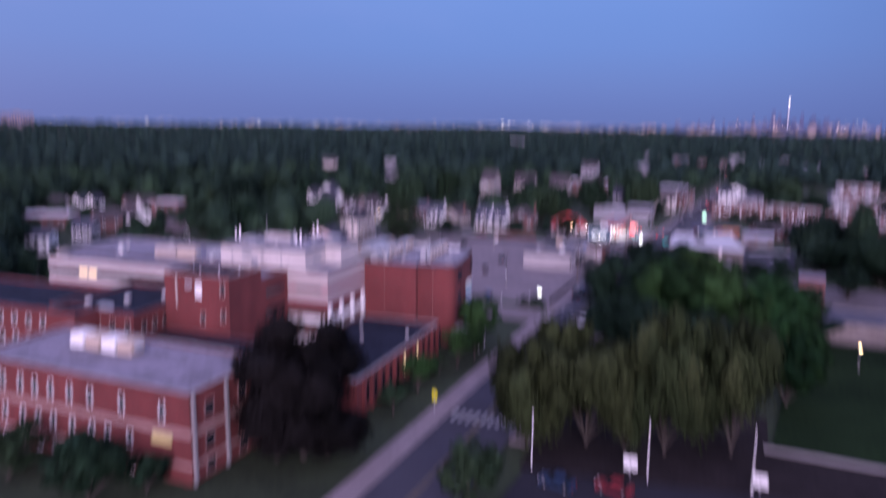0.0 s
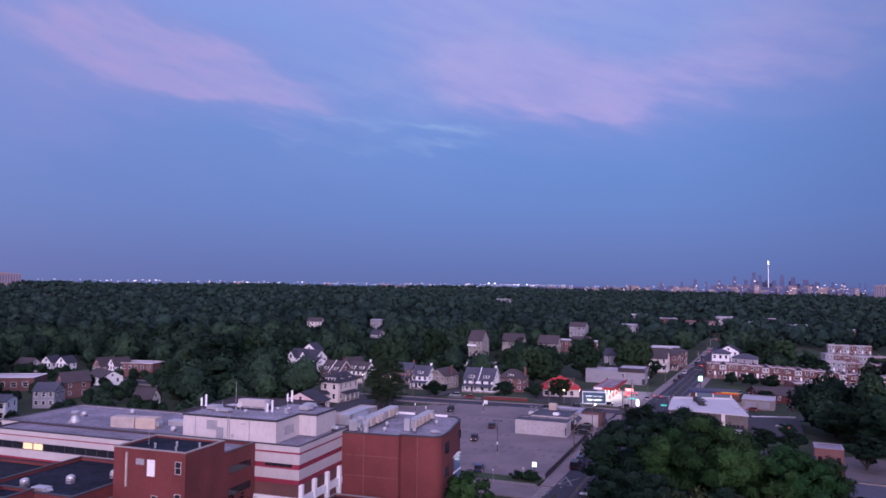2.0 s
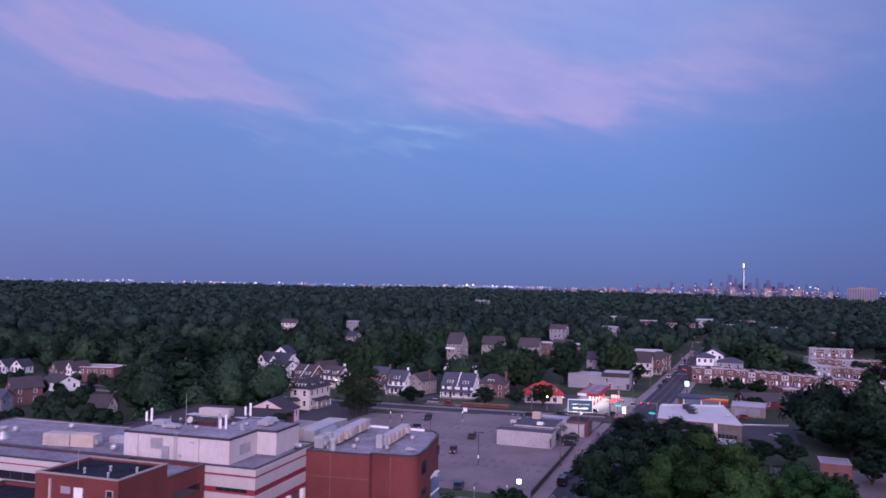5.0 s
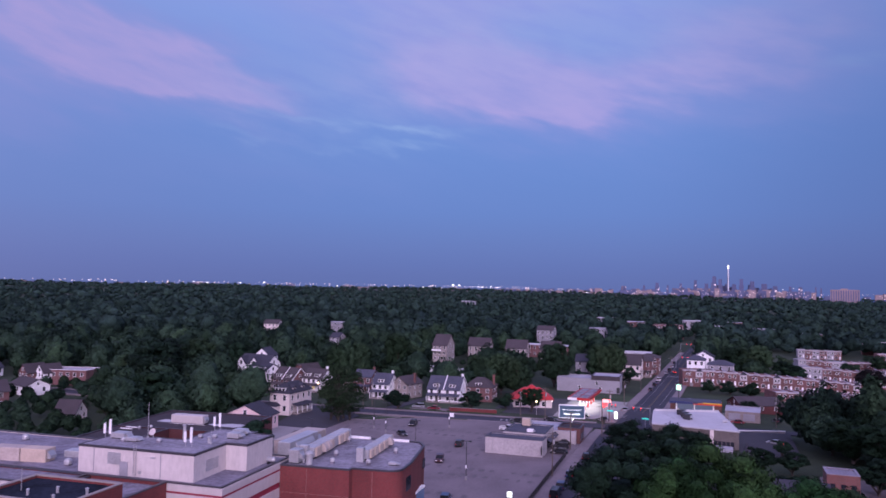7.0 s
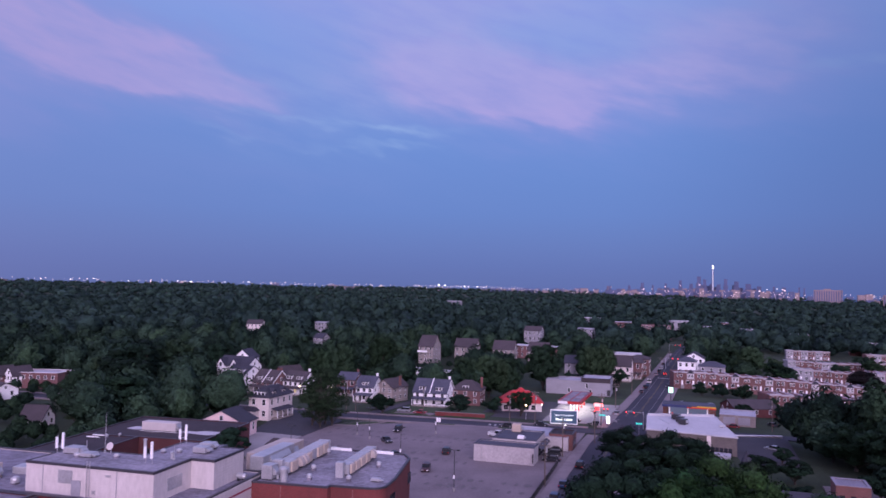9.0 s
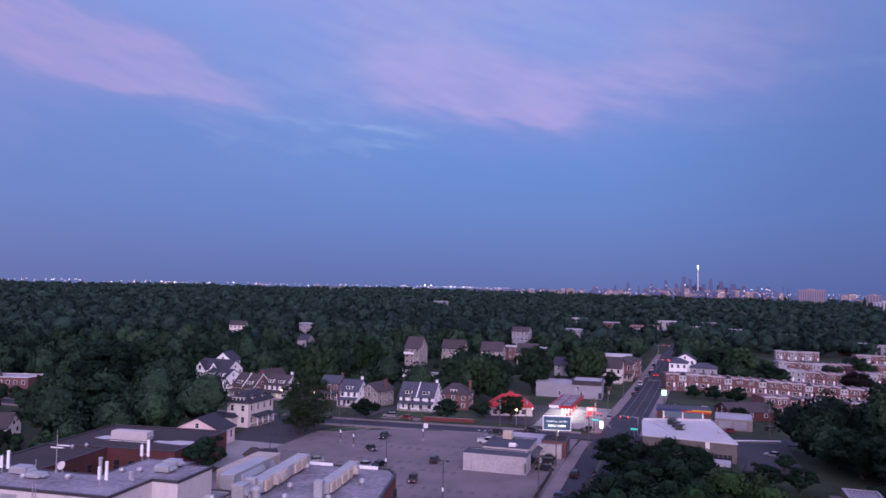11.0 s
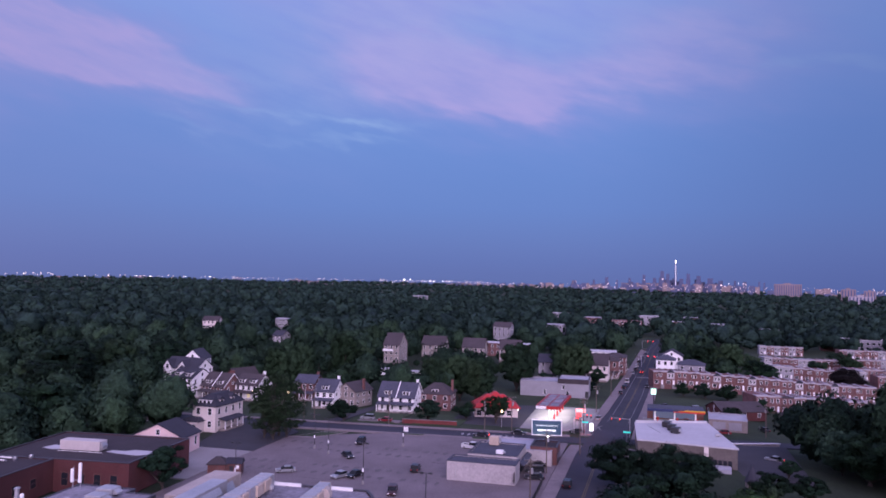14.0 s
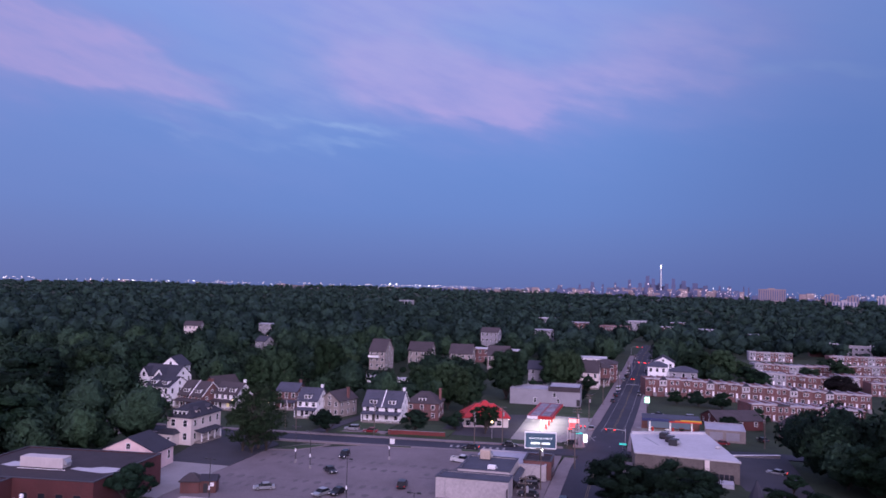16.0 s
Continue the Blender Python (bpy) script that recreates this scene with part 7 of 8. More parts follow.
for row in (("van", "black", -5.4, 197.5, 1), ("suv", "blue", -5.3, 204.5, 1), ("sedan", "blue", -5.2, 216, 1), ("suv", "black", -4.0, 236, 0), ("pickup", "white", 2.2, 169.5, 175), ("sedan", "dark grey", 3.2, 404, -3), ("suv", "black", 4.2, 421, -3), ("van", "white", 5.2, 444, -3), ("sedan", "blue", 5.0, 432, -3), ("sedan", "silver", 7.6, 482, -3), ("suv", "dark grey", 8.8, 500, -3), ("sedan", "white", 9.6, 520, -3), ("sedan", "black", 10.4, 545, -3), ("sedan", "dark grey", 14.6, 430, 177), ("sedan", "silver", 16.4, 462, 177), ("suv", "white", 17.4, 480, 177), ("sedan", "black", 18.4, 500, 177), ("sedan", "dark grey", 20.0, 530, 177), ("sedan", "red", 12.2, 488, -3, "tail")):
    put_car(*row)
for row in (("sedan", "silver", -2.5, 333, -3), ("sedan", "silver", 46.0, 281.5, 60, "tail"), ("sedan", "red", 37.5, 322, 90), ("sedan", "dark grey", 52.0, 338, 20), ("suv", "white", 22, 333.5, 0), ("sedan", "white", 17, 339, 0), ("sedan", "red", 27, 339.5, 0), ("suv", "silver", 31.5, 372, 80), ("sedan", "dark grey", 20.5, 374, 80), ("sedan", "dark grey", -7.5, 302.8, 90), ("sedan", "black", -15.0, 306.6, 90), ("sedan", "red", 22.5, 92.0, 80), ("sedan", "blue", 15.6, 90.5, 80)):
    put_car(*row)


# ---- trees ----
def quads_mesh(name, centres, normals, sizes, spins, material, extra=None, outward=None):
    """Many small leaf tufts, each a bent lozenge, in one mesh; extra: verts, triangles and outward directions of the inner mass."""
    n = len(centres)
    up = np.where(np.abs(normals[:, 2:3]) > 0.9, np.array([[1.0, 0, 0]]), np.array([[0, 0, 1.0]]))
    a = np.cross(normals, up)
    a /= np.linalg.norm(a, axis=1, keepdims=True)
    b = np.cross(normals, a)
    c, s = np.cos(spins)[:, None], np.sin(spins)[:, None]
    u, v = (a * c + b * s) * sizes[:, None], (b * c - a * s) * sizes[:, None] * 0.5
    fold = normals * sizes[:, None] * 0.35
    verts = np.stack([centres - u, centres - v + fold, centres + u, centres + v + fold * 0.4], 1).reshape(-1, 3)
    faces = np.arange(4 * n).reshape(-1, 4)
    loops, starts = faces.ravel(), np.arange(n) * 4
    totals = np.full(n, 4)
    if extra is not None:
        ev, ef, en = extra
        k = len(verts)
        verts = np.concatenate([verts, ev])
        starts = np.concatenate([starts, len(loops) + np.arange(len(ef)) * 3])
        loops = np.concatenate([loops, (ef + k).ravel()])
        totals = np.concatenate([totals, np.full(len(ef), 3)])
    me = bpy.data.meshes.new(name)
    me.vertices.add(len(verts))
    me.vertices.foreach_set("co", verts.astype(np.float32).ravel())
    me.loops.add(len(loops))
    me.loops.foreach_set("vertex_index", loops.astype(np.int32))
    me.polygons.add(len(starts))
    me.polygons.foreach_set("loop_start", starts.astype(np.int32))
    me.polygons.foreach_set("loop_total", totals.astype(np.int32))
    me.polygons.foreach_set("use_smooth", np.ones(len(starts), bool))
    me.update(calc_edges=True)
    # leaves turn with the rounding of their crown
    soft = outward * 0.9 + normals * 0.22
    soft = np.repeat(soft, 4, axis=0)
    if extra is not None:
        soft = np.concatenate([soft, en])
    soft /= np.linalg.norm(soft, axis=1, keepdims=True) + 1e-9
    me.normals_split_custom_set_from_vertices(soft.astype(np.float32))
    me.materials.append(material)
    return me


def ico(sub):
    bm = bmesh.new()
    bmesh.ops.create_icosphere(bm, subdivisions=sub, radius=1.0)
    v = np.array([p.co[:] for p in bm.verts])
    f = np.array([[p.index for p in q.verts] for q in bm.faces])
    bm.free()
    return v, f


ICO1, ICO2, ICO3 = ico(1), ico(2), ico(3)


def lumps(rs, centres, radii, base, shrink=0.8):
    """Uneven inner masses, one for each lobe."""
    v0, f0 = base
    vs, fs, ns = [], [], []
    for i, (c, r) in enumerate(zip(centres, radii)):
        vs.append(v0 * (r * shrink * rs.uniform(0.84, 1.12, (len(v0), 1))) + c)
        fs.append(f0 + i * len(v0))
        ns.append(v0)
    return np.concatenate(vs), np.concatenate(fs), np.concatenate(ns)


def on_sphere(rs, n):
    v = rs.normal(size=(n, 3))
    return v / np.linalg.norm(v, axis=1, keepdims=True)


def crown_parts(rs, width, height, base_z, lobes, tufts, tuft, droop=0.0, lobe=(0.10, 0.2)):
    """Lobes scattered through an egg of the crown, with tufts over their skins."""
    c = on_sphere(rs, lobes)
    c[:, 2] = c[:, 2] * 0.9 + 0.1
    c *= rs.uniform(0.3, 0.86, (lobes, 1)) ** 0.6
    centres = c * np.array([width / 2, width / 2, height / 2]) + np.array([0, 0, base_z + height / 2])
    radii = width * rs.uniform(*lobe, lobes)
    pick = rs.integers(0, lobes, tufts)
    d = on_sphere(rs, tufts)
    d[:, 2] = np.abs(d[:, 2]) * 0.9 - 0.35
    d /= np.linalg.norm(d, axis=1, keepdims=True)
    pos = centres[pick] + d * (radii[pick] * rs.uniform(0.55, 1.25, tufts) ** 0.6)[:, None] * np.array([1, 1, 0.9])
    if droop:
        pos[:, 2] -= droop * rs.uniform(0, 1, tufts) ** 2 * (np.hypot(pos[:, 0], pos[:, 1]) / (width / 2))
    nrm = d + rs.normal(size=(tufts, 3)) * 0.3
    nrm /= np.linalg.norm(nrm, axis=1, keepdims=True)
    return centres, radii, pos, nrm, tuft * rs.uniform(0.6, 1.35, tufts), rs.uniform(0, 6.28, tufts)


def make_tree(seed, width, height, clear, lobes, tufts, tuft, leaf, label, name="tree", droop=0.0, core=True, lobe=(0.10, 0.2)):
    rs = np.random.default_rng(seed)
    ob = thing(name, pose(0, 0, -80), label, "tree", "trees")
    centres, radii, pos, nrm, size, spin = crown_parts(rs, width, height - clear, clear, lobes, tufts, tuft, droop, lobe)
    extra = None
    if core:
        mid = np.array([[0, 0, clear + (height - clear) * 0.5]])
        cv, cf, cn = lumps(rs, np.concatenate([mid, centres]), np.concatenate([[width * 0.26], radii]), ICO2, 0.66)
        cn = cn * 0.4 + rs.normal(size=cn.shape) * 0.3 + (cv - mid) / np.array([width / 2, width / 2, (height - clear) / 2]) * 0.7
        extra = (cv, cf, cn)
    out = (pos - np.array([0, 0, clear + (height - clear) * 0.42])) / np.array([width / 2, width / 2, (height - clear) / 2])
    out = out * 0.8 + nrm * 0.6
    out /= np.linalg.norm(out, axis=1, keepdims=True) + 1e-9
    part("crown", quads_mesh("crown", pos, nrm, size, spin, leaf, extra, out), leaf, ob)
    g = Geo()
    r0 = 0.028 * height + 0.08
    g.tube((0, 0, -0.4), (0.1, 0, clear), r0, r0 * 0.7, 9)
    g.tube((0.1, 0, clear), (0, 0.1, clear + (height - clear) * 0.55), r0 * 0.7, r0 * 0.2, 8)
    for c in centres[: min(9, lobes)]:
        a = Vector((0.1, 0, clear * rs.uniform(0.8, 1.25)))
        g.tube(a, Vector(c), r0 * 0.4, r0 * 0.08, 6)
    part("trunk", g, BARK, ob)
    return ob


placed = set()


def plant(src, x, y, s=1.0, rot=None, sz=None):
    rot = (x * 37 + y * 17) % 360 if rot is None else rot
    m = pose(x, y, land(x, y) - 0.2, 0, 0, rot) @ Matrix.Diagonal((s, s, sz or s, 1))
    if src.name in placed:
        return copy_thing(src, m)
    placed.add(src.name)
    src.matrix_basis = m
    return src


MAPLE = [make_tree(11 + k, 21, 20, 0.8, 105, 40000, 0.22, LEAF_MAPLE, "great spreading maple in full green leaf", "maple_tree", lobe=(0.06, 0.115)) for k in range(2)]
DARKTREE = make_tree(21, 17, 17, 0.8, 66, 15000, 0.27, LEAF_DARK, "dark dense broadleaf tree beside the avenue", "broadleaf_tree", lobe=(0.07, 0.14))
BEECH = make_tree(31, 17, 19, 1.0, 44, 18000, 0.3, LEAF_PURPLE, "dark purple copper beech beside the hospital", "copper_beech")
WILLOW = [make_tree(41 + k, 15, 12.5, 0.6, 30, 8000, 0.33, LEAF_WILLOW, "pale drooping willow-like tree", "willow_tree", droop=2.5) for k in range(2)]
STREET = [make_tree(51 + k, 11, 12.5, 0.8, 38, 5200, 0.30, (LEAF_MID, LEAF_DARK, LEAF_MID, LEAF_FOREST, LEAF_DARK)[k], "leafy garden tree among the houses", "garden_tree", lobe=(0.08, 0.15)) for k in range(5)]
CONE = make_tree(61, 6.5, 15, 1.0, 20, 3600, 0.26, LEAF_DARK, "tall dark conifer-like tree", "conifer")
SMALL = [make_tree(71 + k, 5.0, 6.5, 1.2, 14, 2600, 0.2, (LEAF_MID, LEAF_MAPLE)[k], "small round street tree", "street_tree") for k in range(2)]
BUSH = make_tree(81, 5.0, 3.4, 0.3, 12, 1700, 0.19, LEAF_DARK, "rounded dark shrub beside a house", "shrub")
BROAD = make_tree(95, 16, 20, 0.8, 95, 11500, 0.34, LEAF_MID, "broad full-crowned tree among the houses", "broadleaf_tree", lobe=(0.08, 0.15))
SPARSE = make_tree(91, 16, 15, 1.0, 60, 5200, 0.24, LEAF_MID, "thin-crowned tree with gaps between the leaves", "locust_tree", core=False, lobe=(0.05, 0.10))


def plant_all(src, *spots):
    for x, y, s, sz in spots:
        plant(src, x, y, s, sz=sz)


# maples and willows east of the avenue
plant_all(MAPLE[0], (24.5, 162.0, 1.12, 1.02))
plant_all(MAPLE[1], (41, 163, 0.92, 0.80))
plant_all(DARKTREE, (11.4, 171, 1.2, 1.0), (15.5, 196, 1.0, 0.85), (8.5, 238, 0.8, 0.62), (20.5, 236, 0.85, 0.64), (63.5, 262, 0.95, 0.72), (73, 250, 1.2, 0.92), (86, 250, 1.2, 0.92), (60, 272, 0.5, 0.5))
plant_all(DARKTREE, (13.5, 153, 0.85, 0.7), (21.5, 149, 0.85, 0.7), (31, 147, 0.8, 0.65))
plant_all(WILLOW[0], (8.6, 101, 0.85, 1.32), (27.0, 106, 0.92, 1.3), (31.5, 114, 0.8, 1.1))
plant_all(WILLOW[1], (16.4, 104.5, 0.92, 1.3), (35.6, 109.5, 0.85, 1.24), (11.4, 111, 0.7, 1.1), (22, 103, 0.5, 0.9))
plant_all(MAPLE[1], (43.5, 134, 0.66, 0.95))
plant_all(STREET[0], (32, 205, 1.0, 0.9), (6.8, 82, 0.8, 0.75), (48, 188, 1.2, 0.9))
plant_all(STREET[2], (74, 150, 1.2, 1.0), (-50, 65, 0.8, 0.6), (76, 330, 0.7, 0.7), (78, 262, 1.1, 1.0), (100, 300, 1.2, 1.0), (46, 170, 0.9, 0.7))
# by the hospital
plant_all(BEECH, (112, 478, 1.0, 0.7), (-18.6, 85.0, 0.98, 1.46), (-21.5, 83.0, 0.7, 0.62), (-15.5, 86.0, 0.65, 0.58))
plant_all(SMALL[0], (-14.2, 104.0, 0.9, 0.8), (-15.2, 125, 0.8, 0.7), (-20.0, 344, 0.9, 0.8))
plant_all(SMALL[1], (-13.2, 141, 1.65, 1.75), (-13.5, 130, 0.8, 0.7), (-15.0, 115, 0.7, 0.6), (-12, 135, 0.6, 0.6))
plant_all(CONE, (-182, 330, 0.9, 0.8), (-200, 338, 1.0, 0.9))
plant_all(SPARSE, (-89.0, 263, 1.12, 1.2), (-93, 270, 0.8, 1.0), (-91.5, 259, 0.72, 0.62), (-85.5, 261, 0.7, 0.6), (-88, 257.5, 0.6, 0.5))
# gardens west of the avenue
plant_all(STREET[1], (-34, 63, 0.9, 0.8), (-86.5, 206, 1.02, 0.98), (-8.5, 424, 0.8, 0.9), (-128, 330, 0.6, 0.6), (-124, 318, 0.6, 0.4), (-81, 292, 0.85, 0.75))
plant_all(BROAD, (-24, 428, 0.95, 1.0), (-16.5, 430, 0.85, 1.02), (-42, 398, 1.15, 1.08), (-50, 352, 0.9, 0.95), (-68, 356, 0.85, 0.9), (-59, 360, 0.85, 0.95), (-126, 354, 0.85, 1.1), (-137, 353, 0.85, 1.0), (-115, 373, 1.05, 1.25), (-107, 379, 0.7, 0.95), (-144, 275, 0.85, 0.6), (-155, 273, 0.85, 0.6), (-134, 277, 0.6, 0.5), (-186, 314, 1.25, 1.12))
plant_all(STREET[3], (-56, 303, 0.9, 0.65), (-180, 304, 1.3, 1.0))
plant_all(STREET[4], (-205, 372, 1.6, 1.5), (-174, 268, 1.3, 0.95), (-158, 250, 1.2, 0.75), (-186, 286, 1.5, 1.25), (-145, 233, 1.25, 0.9))
plant_all(STREET[2], (-35, 312, 0.78, 0.75), (-162, 276, 1.1, 0.75), (-160, 236, 1.1, 0.9), (-152, 226, 1.0, 0.75), (-205, 296, 1.4, 1.2))
plant_all(CONE, (-119, 357, 1.0, 1.35), (-131, 366, 1.0, 1.4))
plant_all(BUSH, (-88, 303, 1.4, 1.5), (-46, 316, 1.2, 1.0), (-12, 402, 1.3, 1.2), (-153, 312, 1.0, 0.7), (-102, 282, 1.2, 1.1), (42, 348, 1.0, 1.0), (30, 409, 1.2, 1.0), (39, 411, 1.4, 1.1), (48, 409, 1.5, 1.2), (56, 372, 1.3, 1.2), (76, 376, 1.8, 1.4), (-24, 402, 1.0, 1.0), (-31, 404, 1.4, 1.4))
# gardens east of it
plant_all(BROAD, (44, 484, 1.15, 0.95), (57, 490, 1.15, 1.02))
plant_all(STREET[3], (88, 282, 1.0, 0.9), (110, 350, 1.1, 1.0))
plant_all(STREET[1], (71, 492, 1.5, 1.3), (77, 488, 1.0, 1.1), (44, 352, 0.6, 0.6), (54, 374, 0.5, 0.6), (84, 320, 0.9, 0.7), (96, 330, 1.0, 0.9), (72, 290, 0.9, 0.8), (46, 262, 0.6, 0.45))
plant_all(STREET[0], (140, 588, 1.3, 1.1), (75, 546, 1.2, 1.0), (172, 545, 1.2, 1.0), (84, 372, 0.7, 0.6))
plant_all(STREET[3], (100, 480, 1.0, 0.75), (118, 574, 1.3, 1.1), (64, 560, 1.3, 1.1), (180, 590, 1.4, 1.2), (96, 378, 0.8, 0.7), (146, 650, 1.4, 1.1))
# clipped hedge on the lot's verge and shrubs along the low wing
plant_all(BUSH, (-15.6, 181, 0.55, 0.42), (-13.4, 181.2, 0.6, 0.45), (-11.4, 181, 0.5, 0.4), (-16.6, 108, 0.6, 0.5), (-16.4, 112, 0.5, 0.45), (-16.0, 121, 0.7, 0.6), (-14.6, 140, 0.6, 0.5), (-31, 69, 0.9, 0.9), (-40, 68, 0.8, 0.8))
plant_all(STREET[1], (38, 236, 0.95, 0.7), (46, 240, 0.9, 0.6), (50, 176, 1.1, 0.7), (44, 218, 0.9, 0.5), (34, 224, 1.0, 0.6), (62, 226, 1.2, 0.9), (88, 232, 1.4, 1.1))
plant_all(STREET[1], (70, 164, 1.1, 0.75), (76, 186, 1.2, 0.8), (84, 214, 1.3, 1.0), (74, 150, 1.3, 0.95), (12.5, 157, 0.95, 0.7), (22, 148, 1.1, 0.7), (33, 150, 1.2, 0.8), (38, 152, 1.1, 0.8))


# ---- woods to the horizon ----
def clear_of(x, y):
    """Whether a spot is free of streets, yards and terraces."""
    if y < 262:
        return -118 - (8 if y < 226 else 0) < x < 105 or (y < 170 and x > -124)
    if -9.5 < x - (1.0 + (y - 270) * 0.056) < 10 and y < 700:
        return True
    if y < 300 and -116 < x < 52:
        return True
    if 262 <= y < 322 and -174 < x < -110:
        return True
    if 300 < y < 350 and -170 < x < 70:
        return True
    if 300 < y < 420 and -60 < x < 125:
        return True
    if 395 < y < 475 and -60 < x < 190:
        return True
    if 475 < y < 780 and -16 < x - (1.0 + (y - 270) * 0.056) < 14:
        return True
    return 475 < y < 720 and 60 < x < 235


rs = np.random.default_rng(7)
HOMES = [(o.matrix_basis.translation.x, o.matrix_basis.translation.y) for o in scene.objects if o.parent is None and o.get("category") in ("house", "row house", "building", "apartments", "garage")]
HOMES = np.array(HOMES)


# each house keeps an open front garden on the side of the avenue's crossing
TO_X, TO_Y = 15 - HOMES[:, 0], 50 - HOMES[:, 1]
FAR = np.hypot(TO_X, TO_Y)
TO_X, TO_Y = TO_X / FAR, TO_Y / FAR
CLEAR = np.where((HOMES[:, 0] < -180) & (HOMES[:, 1] < 300), 40, 0) + np.where(HOMES[:, 0] < -130, 44 + FAR * 0.1, np.where(HOMES[:, 1] > 580, 24 + FAR * 0.1, np.where((HOMES[:, 1] > 400) & (HOMES[:, 0] < 20), 62, 16)))


def in_view_of_home(x, y):
    u, v = x - HOMES[:, 0], y - HOMES[:, 1]
    along, across = u * TO_X + v * TO_Y, np.abs(u * TO_Y - v * TO_X)
    if ((along > -9) & (along < 13) & (across < 10)).any():
        return 2
    return 1 if ((along > 0) & (along < CLEAR) & (across < 12)).any() else 0


def woods(name, r0, r1, spacing, deep, tufts, tuft, size, shape, material, label, az0=-24, az1=64, tall=1.0):
    """Broadleaf trees over a ring of land: every crown a knobbly dome clad in leaf tufts."""
    spots, r = [], r0
    while r < r1:
        step = spacing * (0.8 + 0.6 * (r - r0) / (r1 - r0))
        az = az0
        while az < az1:
            a = radians(az + rs.uniform(-0.6, 0.6) * math.degrees(step / r))
            q = r + rs.uniform(-0.6, 0.6) * step * deep
            x, y = -math.sin(a) * q + 15, math.cos(a) * q
            az += math.degrees(step / r)
            low = in_view_of_home(x, y) if r < 1100 else 0
            if clear_of(x, y) or low == 2:
                continue
            if low:
                spots.append((x, y, rs.uniform(0.3, 0.45)))
                continue
            spots.append((x, y, rs.uniform(0.6, 1.0) if rs.uniform() < 0.6 else rs.uniform(1.0, 1.5)))
        r += step * deep * (0.8 + 0.6 * (r - r0) / (r1 - r0))
    v0, f0 = shape
    vs, fs, ns, P, N, O, S, Q, k = [], [], [], [], [], [], [], [], 0
    for x, y, s in spots:
        pointed = rs.uniform() < 0.08
        w, h = size * s * (0.55 if pointed else 1.0), size * tall * s * rs.uniform(0.85, 1.2) * (1.25 if pointed else 1.0)
        half = np.array([w * 0.5, w * 0.5 * rs.uniform(0.85, 1.15), h * 0.5])
        mid = np.array([x, y, land(x, y) - 0.3 + h * 0.52])
        knobs, swell, sharp = on_sphere(rs, 26), rs.uniform(0.08, 0.34, 26), rs.uniform(14, 46, 26)
        knobs[:, 2] = np.abs(knobs[:, 2]) - 0.15

        def girth(d):
            g = 0.74 + (swell * np.clip(d @ knobs.T, 0, 1) ** sharp).sum(1)
            return g * (1 - 0.28 * np.clip(d[:, 2], 0, 1)) if pointed else g

        skin = v0 * (girth(v0) * rs.uniform(0.66, 1.0, len(v0)))[:, None] * half
        fn = np.cross(skin[f0[:, 1]] - skin[f0[:, 0]], skin[f0[:, 2]] - skin[f0[:, 0]])
        vn = np.zeros_like(skin)
        for c in range(3):
            np.add.at(vn, f0[:, c], fn)
        vn /= np.linalg.norm(vn, axis=1, keepdims=True) + 1e-9
        vs.append(skin + mid)
        fs.append(f0 + k)
        ns.append(vn * 0.5 + v0 * 0.4 + rs.normal(size=v0.shape) * 0.32)
        k += len(v0)
        d = on_sphere(rs, tufts)
        d[:, 2] = np.abs(d[:, 2]) * 1.1 - 0.3
        d /= np.linalg.norm(d, axis=1, keepdims=True)
        P.append(d * (girth(d) * rs.uniform(0.8, 1.16, tufts))[:, None] * half + mid)
        O.append(d + rs.normal(size=(tufts, 3)) * 0.3 + np.array([0, 0, 0.1]))
        N.append(d + rs.normal(size=(tufts, 3)) * 0.6)
        S.append(tuft * rs.uniform(0.5, 1.4, tufts) * (0.5 + 0.5 * s))
        Q.append(rs.uniform(0, 6.28, tufts))
    N = np.concatenate(N)
    N /= np.linalg.norm(N, axis=1, keepdims=True)
    O = np.concatenate(O)
    O /= np.linalg.norm(O, axis=1, keepdims=True) + 1e-9
    me = quads_mesh(name, np.concatenate(P), N, np.concatenate(S), np.concatenate(Q), material, (np.concatenate(vs), np.concatenate(fs), np.concatenate(ns)), O)
    tagged(part(name, me, material), label, "woods", "", "stuff")


woods("near_woods", 200, 620, 9.5, 0.95, 360, 0.62, 12.5, ICO3, LEAF_FOREST, "dense dark green trees between the houses", tall=1.12)
woods("middle_woods", 620, 1450, 12.5, 1.7, 84, 1.15, 15.5, ICO2, LEAF_HAZED, "unbroken dark woodland canopy")
woods("far_woods", 1450, 4700, 25.5, 2.7, 18, 2.6, 25, ICO1, LEAF_HAZED, "far woodland fading toward the horizon", -24, 62, 0.6)

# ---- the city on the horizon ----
# the haze of the distance is mixed into these base colours
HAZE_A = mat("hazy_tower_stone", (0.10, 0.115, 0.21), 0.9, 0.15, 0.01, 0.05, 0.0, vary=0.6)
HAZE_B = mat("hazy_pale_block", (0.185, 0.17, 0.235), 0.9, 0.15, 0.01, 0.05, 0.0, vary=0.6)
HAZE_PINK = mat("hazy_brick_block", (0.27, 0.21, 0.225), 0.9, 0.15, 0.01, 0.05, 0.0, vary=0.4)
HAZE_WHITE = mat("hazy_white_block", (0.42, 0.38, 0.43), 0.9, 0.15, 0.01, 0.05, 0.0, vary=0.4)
CITY_LIT = lamp_mat("city_lamp", (1.0, 0.80, 0.74), 0.8)
CITY_BRIGHT = lamp_mat("stadium_lamp", (1.0, 0.97, 0.95), 2.6)
TOWER_LIT = lamp_mat("lit_tower_crown", (1.0, 0.95, 0.92), 1.4)


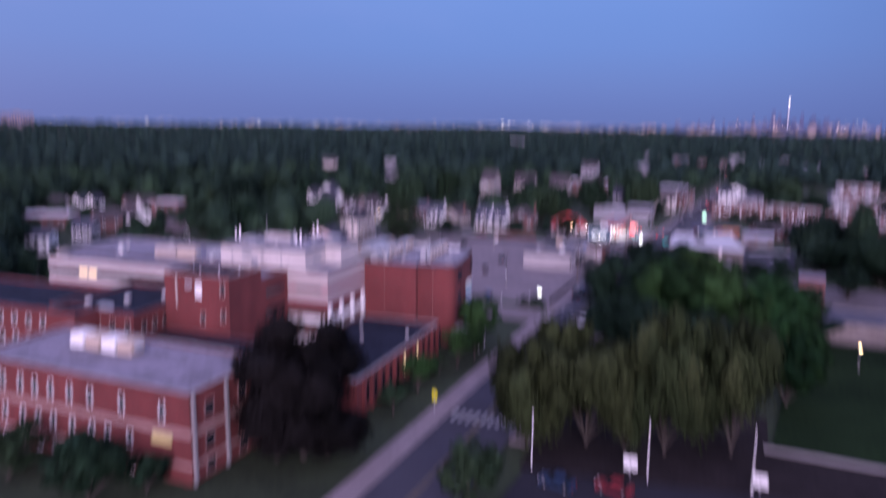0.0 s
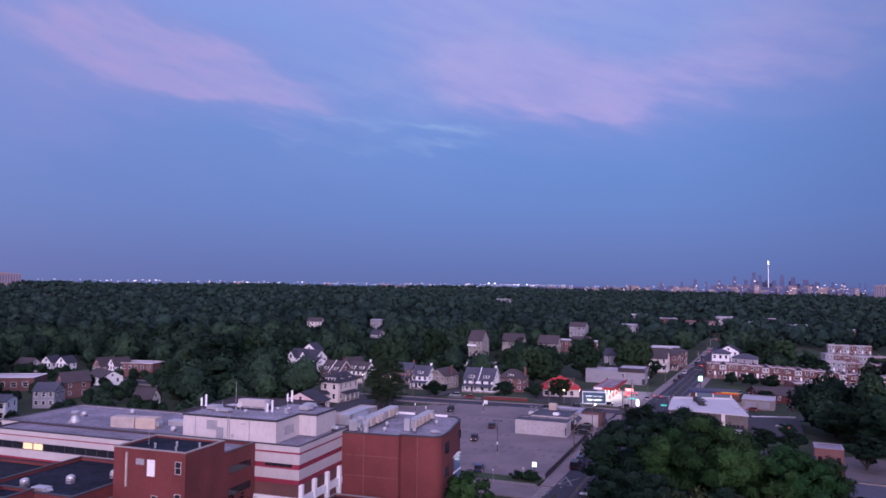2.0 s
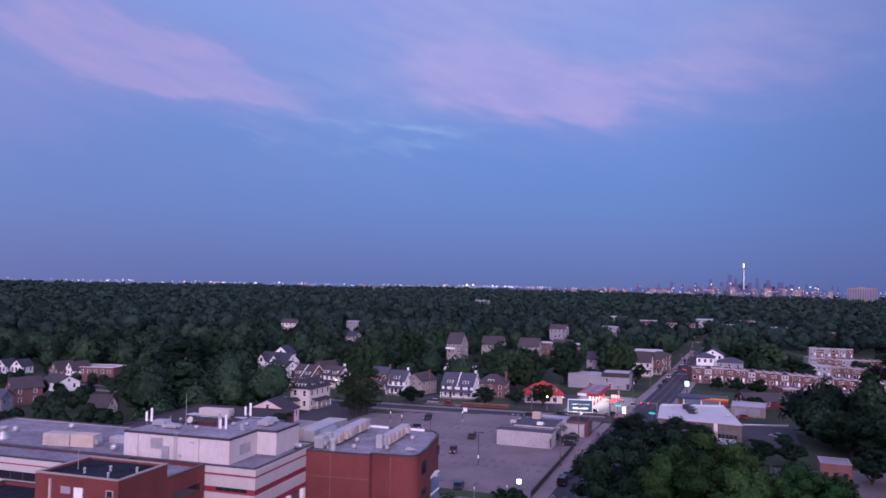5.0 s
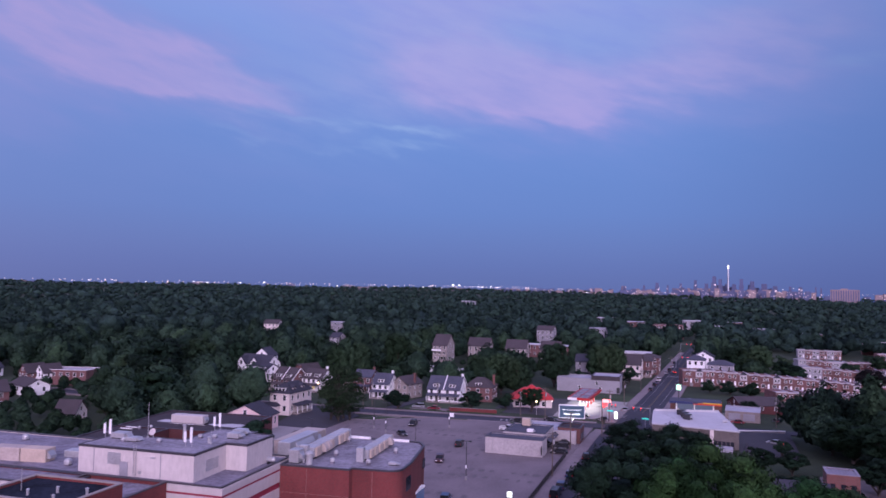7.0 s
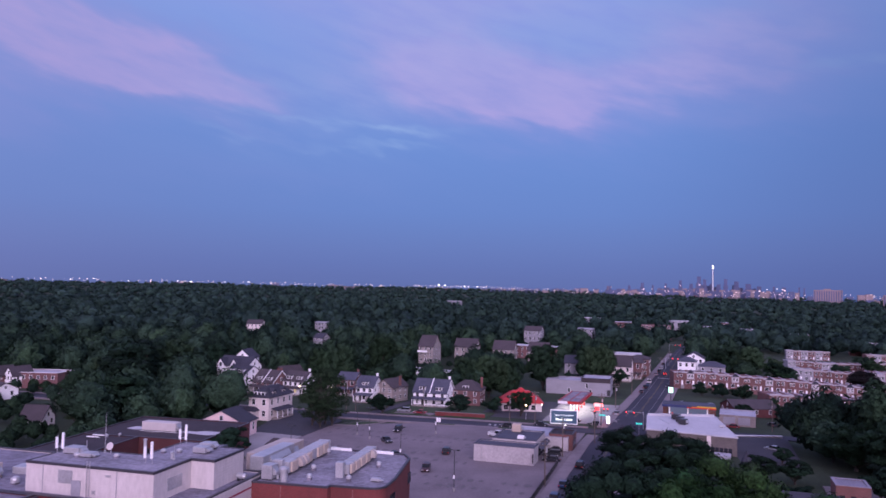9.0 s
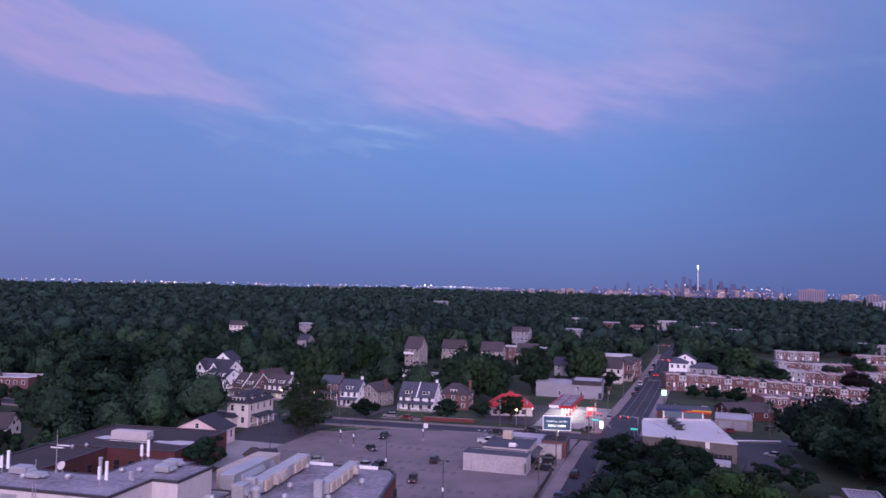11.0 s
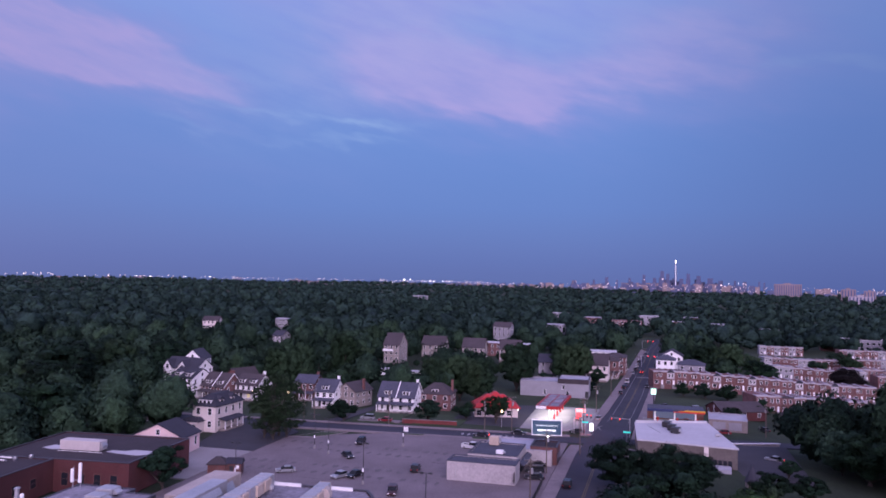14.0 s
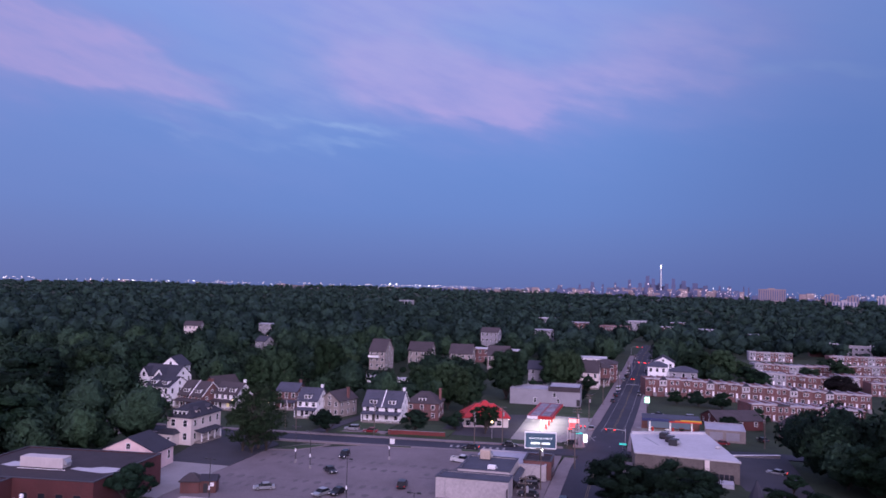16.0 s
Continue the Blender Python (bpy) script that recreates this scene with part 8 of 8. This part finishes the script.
def spot(az, el, r):
    """A place r metres from the middle of the walk, by degrees to the left of +y and above the level."""
    a, e = radians(az), radians(el)
    return 22 - math.sin(a) * r * math.cos(e), 40 + math.cos(a) * r * math.cos(e), 45 + r * math.sin(e)


def skyscraper(az, top, wide, label, m, r=4550, crown=0.0, lit=0, name="skyscraper"):
    x, y, z1 = spot(az, top, r)
    z0 = land(x, y) - 15
    w = wide / 1305 * r
    ob = thing(name, pose(x, y, z0, 0, 0, az), label, "skyscraper", "city skyline")
    h = z1 - z0
    part("shaft", Geo().box(-w / 2, w / 2, -w / 2, w / 2, 0, h * 0.75), m, ob)
    part("top", Geo().box(-w * 0.38, w * 0.38, -w * 0.38, w * 0.38, h * 0.75, h).tube((0, 0, h), (0, 0, h + crown), w * 0.12, w * 0.05, 6), m, ob)
    rr = random.Random(int(az * 100))
    for k in range(lit):
        s = w * 0.14
        px, pz = rr.uniform(-w * 0.4, w * 0.4), rr.uniform(h * 0.25, h * 0.9)
        part("lit_window", Geo().box(px - s, px + s, -w / 2 - 0.6, -w / 2 + 0.1, pz, pz + s * 1.4), CITY_LIT, ob)
    return ob


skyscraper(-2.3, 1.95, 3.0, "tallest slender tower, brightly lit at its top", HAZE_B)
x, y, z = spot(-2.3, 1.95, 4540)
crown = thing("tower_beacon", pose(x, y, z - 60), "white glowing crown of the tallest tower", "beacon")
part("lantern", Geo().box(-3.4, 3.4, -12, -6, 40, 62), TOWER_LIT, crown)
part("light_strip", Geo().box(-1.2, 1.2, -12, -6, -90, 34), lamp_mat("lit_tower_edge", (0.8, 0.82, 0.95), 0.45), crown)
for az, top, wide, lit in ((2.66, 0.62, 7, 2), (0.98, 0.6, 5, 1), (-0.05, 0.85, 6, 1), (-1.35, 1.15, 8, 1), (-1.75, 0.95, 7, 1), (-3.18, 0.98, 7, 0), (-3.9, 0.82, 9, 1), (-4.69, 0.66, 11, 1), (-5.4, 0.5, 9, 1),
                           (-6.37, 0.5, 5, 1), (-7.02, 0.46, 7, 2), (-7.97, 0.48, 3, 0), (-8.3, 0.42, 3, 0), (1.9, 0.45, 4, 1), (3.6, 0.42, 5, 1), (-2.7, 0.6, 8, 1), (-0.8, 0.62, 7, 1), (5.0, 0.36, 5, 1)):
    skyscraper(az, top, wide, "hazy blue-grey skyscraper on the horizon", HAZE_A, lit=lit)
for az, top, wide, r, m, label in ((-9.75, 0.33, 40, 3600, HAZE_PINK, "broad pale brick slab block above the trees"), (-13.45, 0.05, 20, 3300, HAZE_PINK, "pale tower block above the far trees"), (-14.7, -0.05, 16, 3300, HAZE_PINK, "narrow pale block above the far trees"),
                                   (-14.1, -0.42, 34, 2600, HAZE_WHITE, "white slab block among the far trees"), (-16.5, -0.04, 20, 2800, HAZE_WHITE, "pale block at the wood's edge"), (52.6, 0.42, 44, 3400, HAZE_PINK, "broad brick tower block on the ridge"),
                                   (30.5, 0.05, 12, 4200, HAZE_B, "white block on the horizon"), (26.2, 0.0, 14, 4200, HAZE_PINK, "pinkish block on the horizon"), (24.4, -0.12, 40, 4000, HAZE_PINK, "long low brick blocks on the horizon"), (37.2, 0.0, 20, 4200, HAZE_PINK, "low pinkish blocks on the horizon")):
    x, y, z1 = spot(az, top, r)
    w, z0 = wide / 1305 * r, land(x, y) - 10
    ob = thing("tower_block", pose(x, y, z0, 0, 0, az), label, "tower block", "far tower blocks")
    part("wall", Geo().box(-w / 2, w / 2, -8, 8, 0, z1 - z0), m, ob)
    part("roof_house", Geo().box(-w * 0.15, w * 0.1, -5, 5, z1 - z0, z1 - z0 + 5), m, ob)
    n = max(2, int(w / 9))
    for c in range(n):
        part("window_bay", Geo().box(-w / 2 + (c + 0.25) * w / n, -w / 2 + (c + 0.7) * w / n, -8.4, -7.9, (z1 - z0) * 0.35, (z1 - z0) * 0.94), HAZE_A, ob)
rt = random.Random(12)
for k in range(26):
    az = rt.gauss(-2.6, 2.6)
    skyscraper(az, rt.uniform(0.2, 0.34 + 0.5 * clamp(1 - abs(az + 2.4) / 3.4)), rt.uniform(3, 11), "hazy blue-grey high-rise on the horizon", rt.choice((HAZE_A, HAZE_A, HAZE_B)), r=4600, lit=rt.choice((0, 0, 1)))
# low city blocks and their lamps, a long thin band
rc = random.Random(3)
blocks, pale, lamps, bright = Geo(), Geo(), Geo(), Geo()
for k in range(520):
    az = rc.uniform(-7, 20) if k < 380 else rc.uniform(-19, 56)
    x, y, _ = spot(az, 0, rc.uniform(4150, 4650))
    dense = clamp(1.1 - abs(az + 1.5) / 16)
    z1 = 45 + 4400 * math.tan(radians(rc.uniform(-0.35, -0.06 + 0.34 * dense)))
    w = rc.uniform(7, 20)
    (blocks if rc.random() < 0.6 else pale).box(x - w, x + w, y - 8, y + 8, land(x, y) - 10, z1)
for k in range(520):
    az = rc.choice((rc.uniform(-18, 20), rc.uniform(-18, 20), rc.uniform(20, 54)))
    x, y, z = spot(az, rc.uniform(-0.30, 0.08) if az < 12 else rc.uniform(-0.06, 0.1), 4100)
    s = rc.choice((0.8, 1.0, 1.3, 1.8))
    lamps.box(x - s, x + s, y - 1, y + 1, z, z + s * 1.7)
for az, elv, s in ((18.07, 0.15, 6), (17.6, 0.15, 4.5), (16.1, 0.1, 3.5), (15.8, 0.05, 3.5), (15.1, 0.08, 4), (14.57, 0.04, 3), (16.5, 0.05, 2), (32.5, 0.09, 3.5), (37.5, 0.06, 3.5), (36.6, 0.02, 4), (40.8, -0.02, 3), (43, 0.1, 2), (34.2, 0.04, 3), (27.0, -0.05, 2.5), (20.4, -0.05, 3), (19.0, -0.1, 2.5), (11, -0.1, 2), (8.4, -0.22, 2.5), (7.8, -0.2, 2.5), (6.7, -0.23, 2), (-6.6, 0.35, 2.6), (-5.9, 0.3, 2.2), (44.5, 0.05, 2.5), (22.8, -0.24, 2)):
    x, y, z = spot(az, elv, 4080)
    bright.box(x - s * 0.75, x + s * 0.75, y - 1, y + 1, z - s * 0.5, z + s * 0.5)
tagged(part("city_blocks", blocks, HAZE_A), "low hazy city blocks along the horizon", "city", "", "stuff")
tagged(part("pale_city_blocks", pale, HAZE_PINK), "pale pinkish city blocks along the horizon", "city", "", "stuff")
tagged(part("city_lights", lamps, CITY_LIT), "small warm city lights along the horizon", "lights", "", "stuff")
tagged(part("bright_city_lights", bright, CITY_BRIGHT), "brightest white floodlights along the horizon", "lights", "", "stuff")
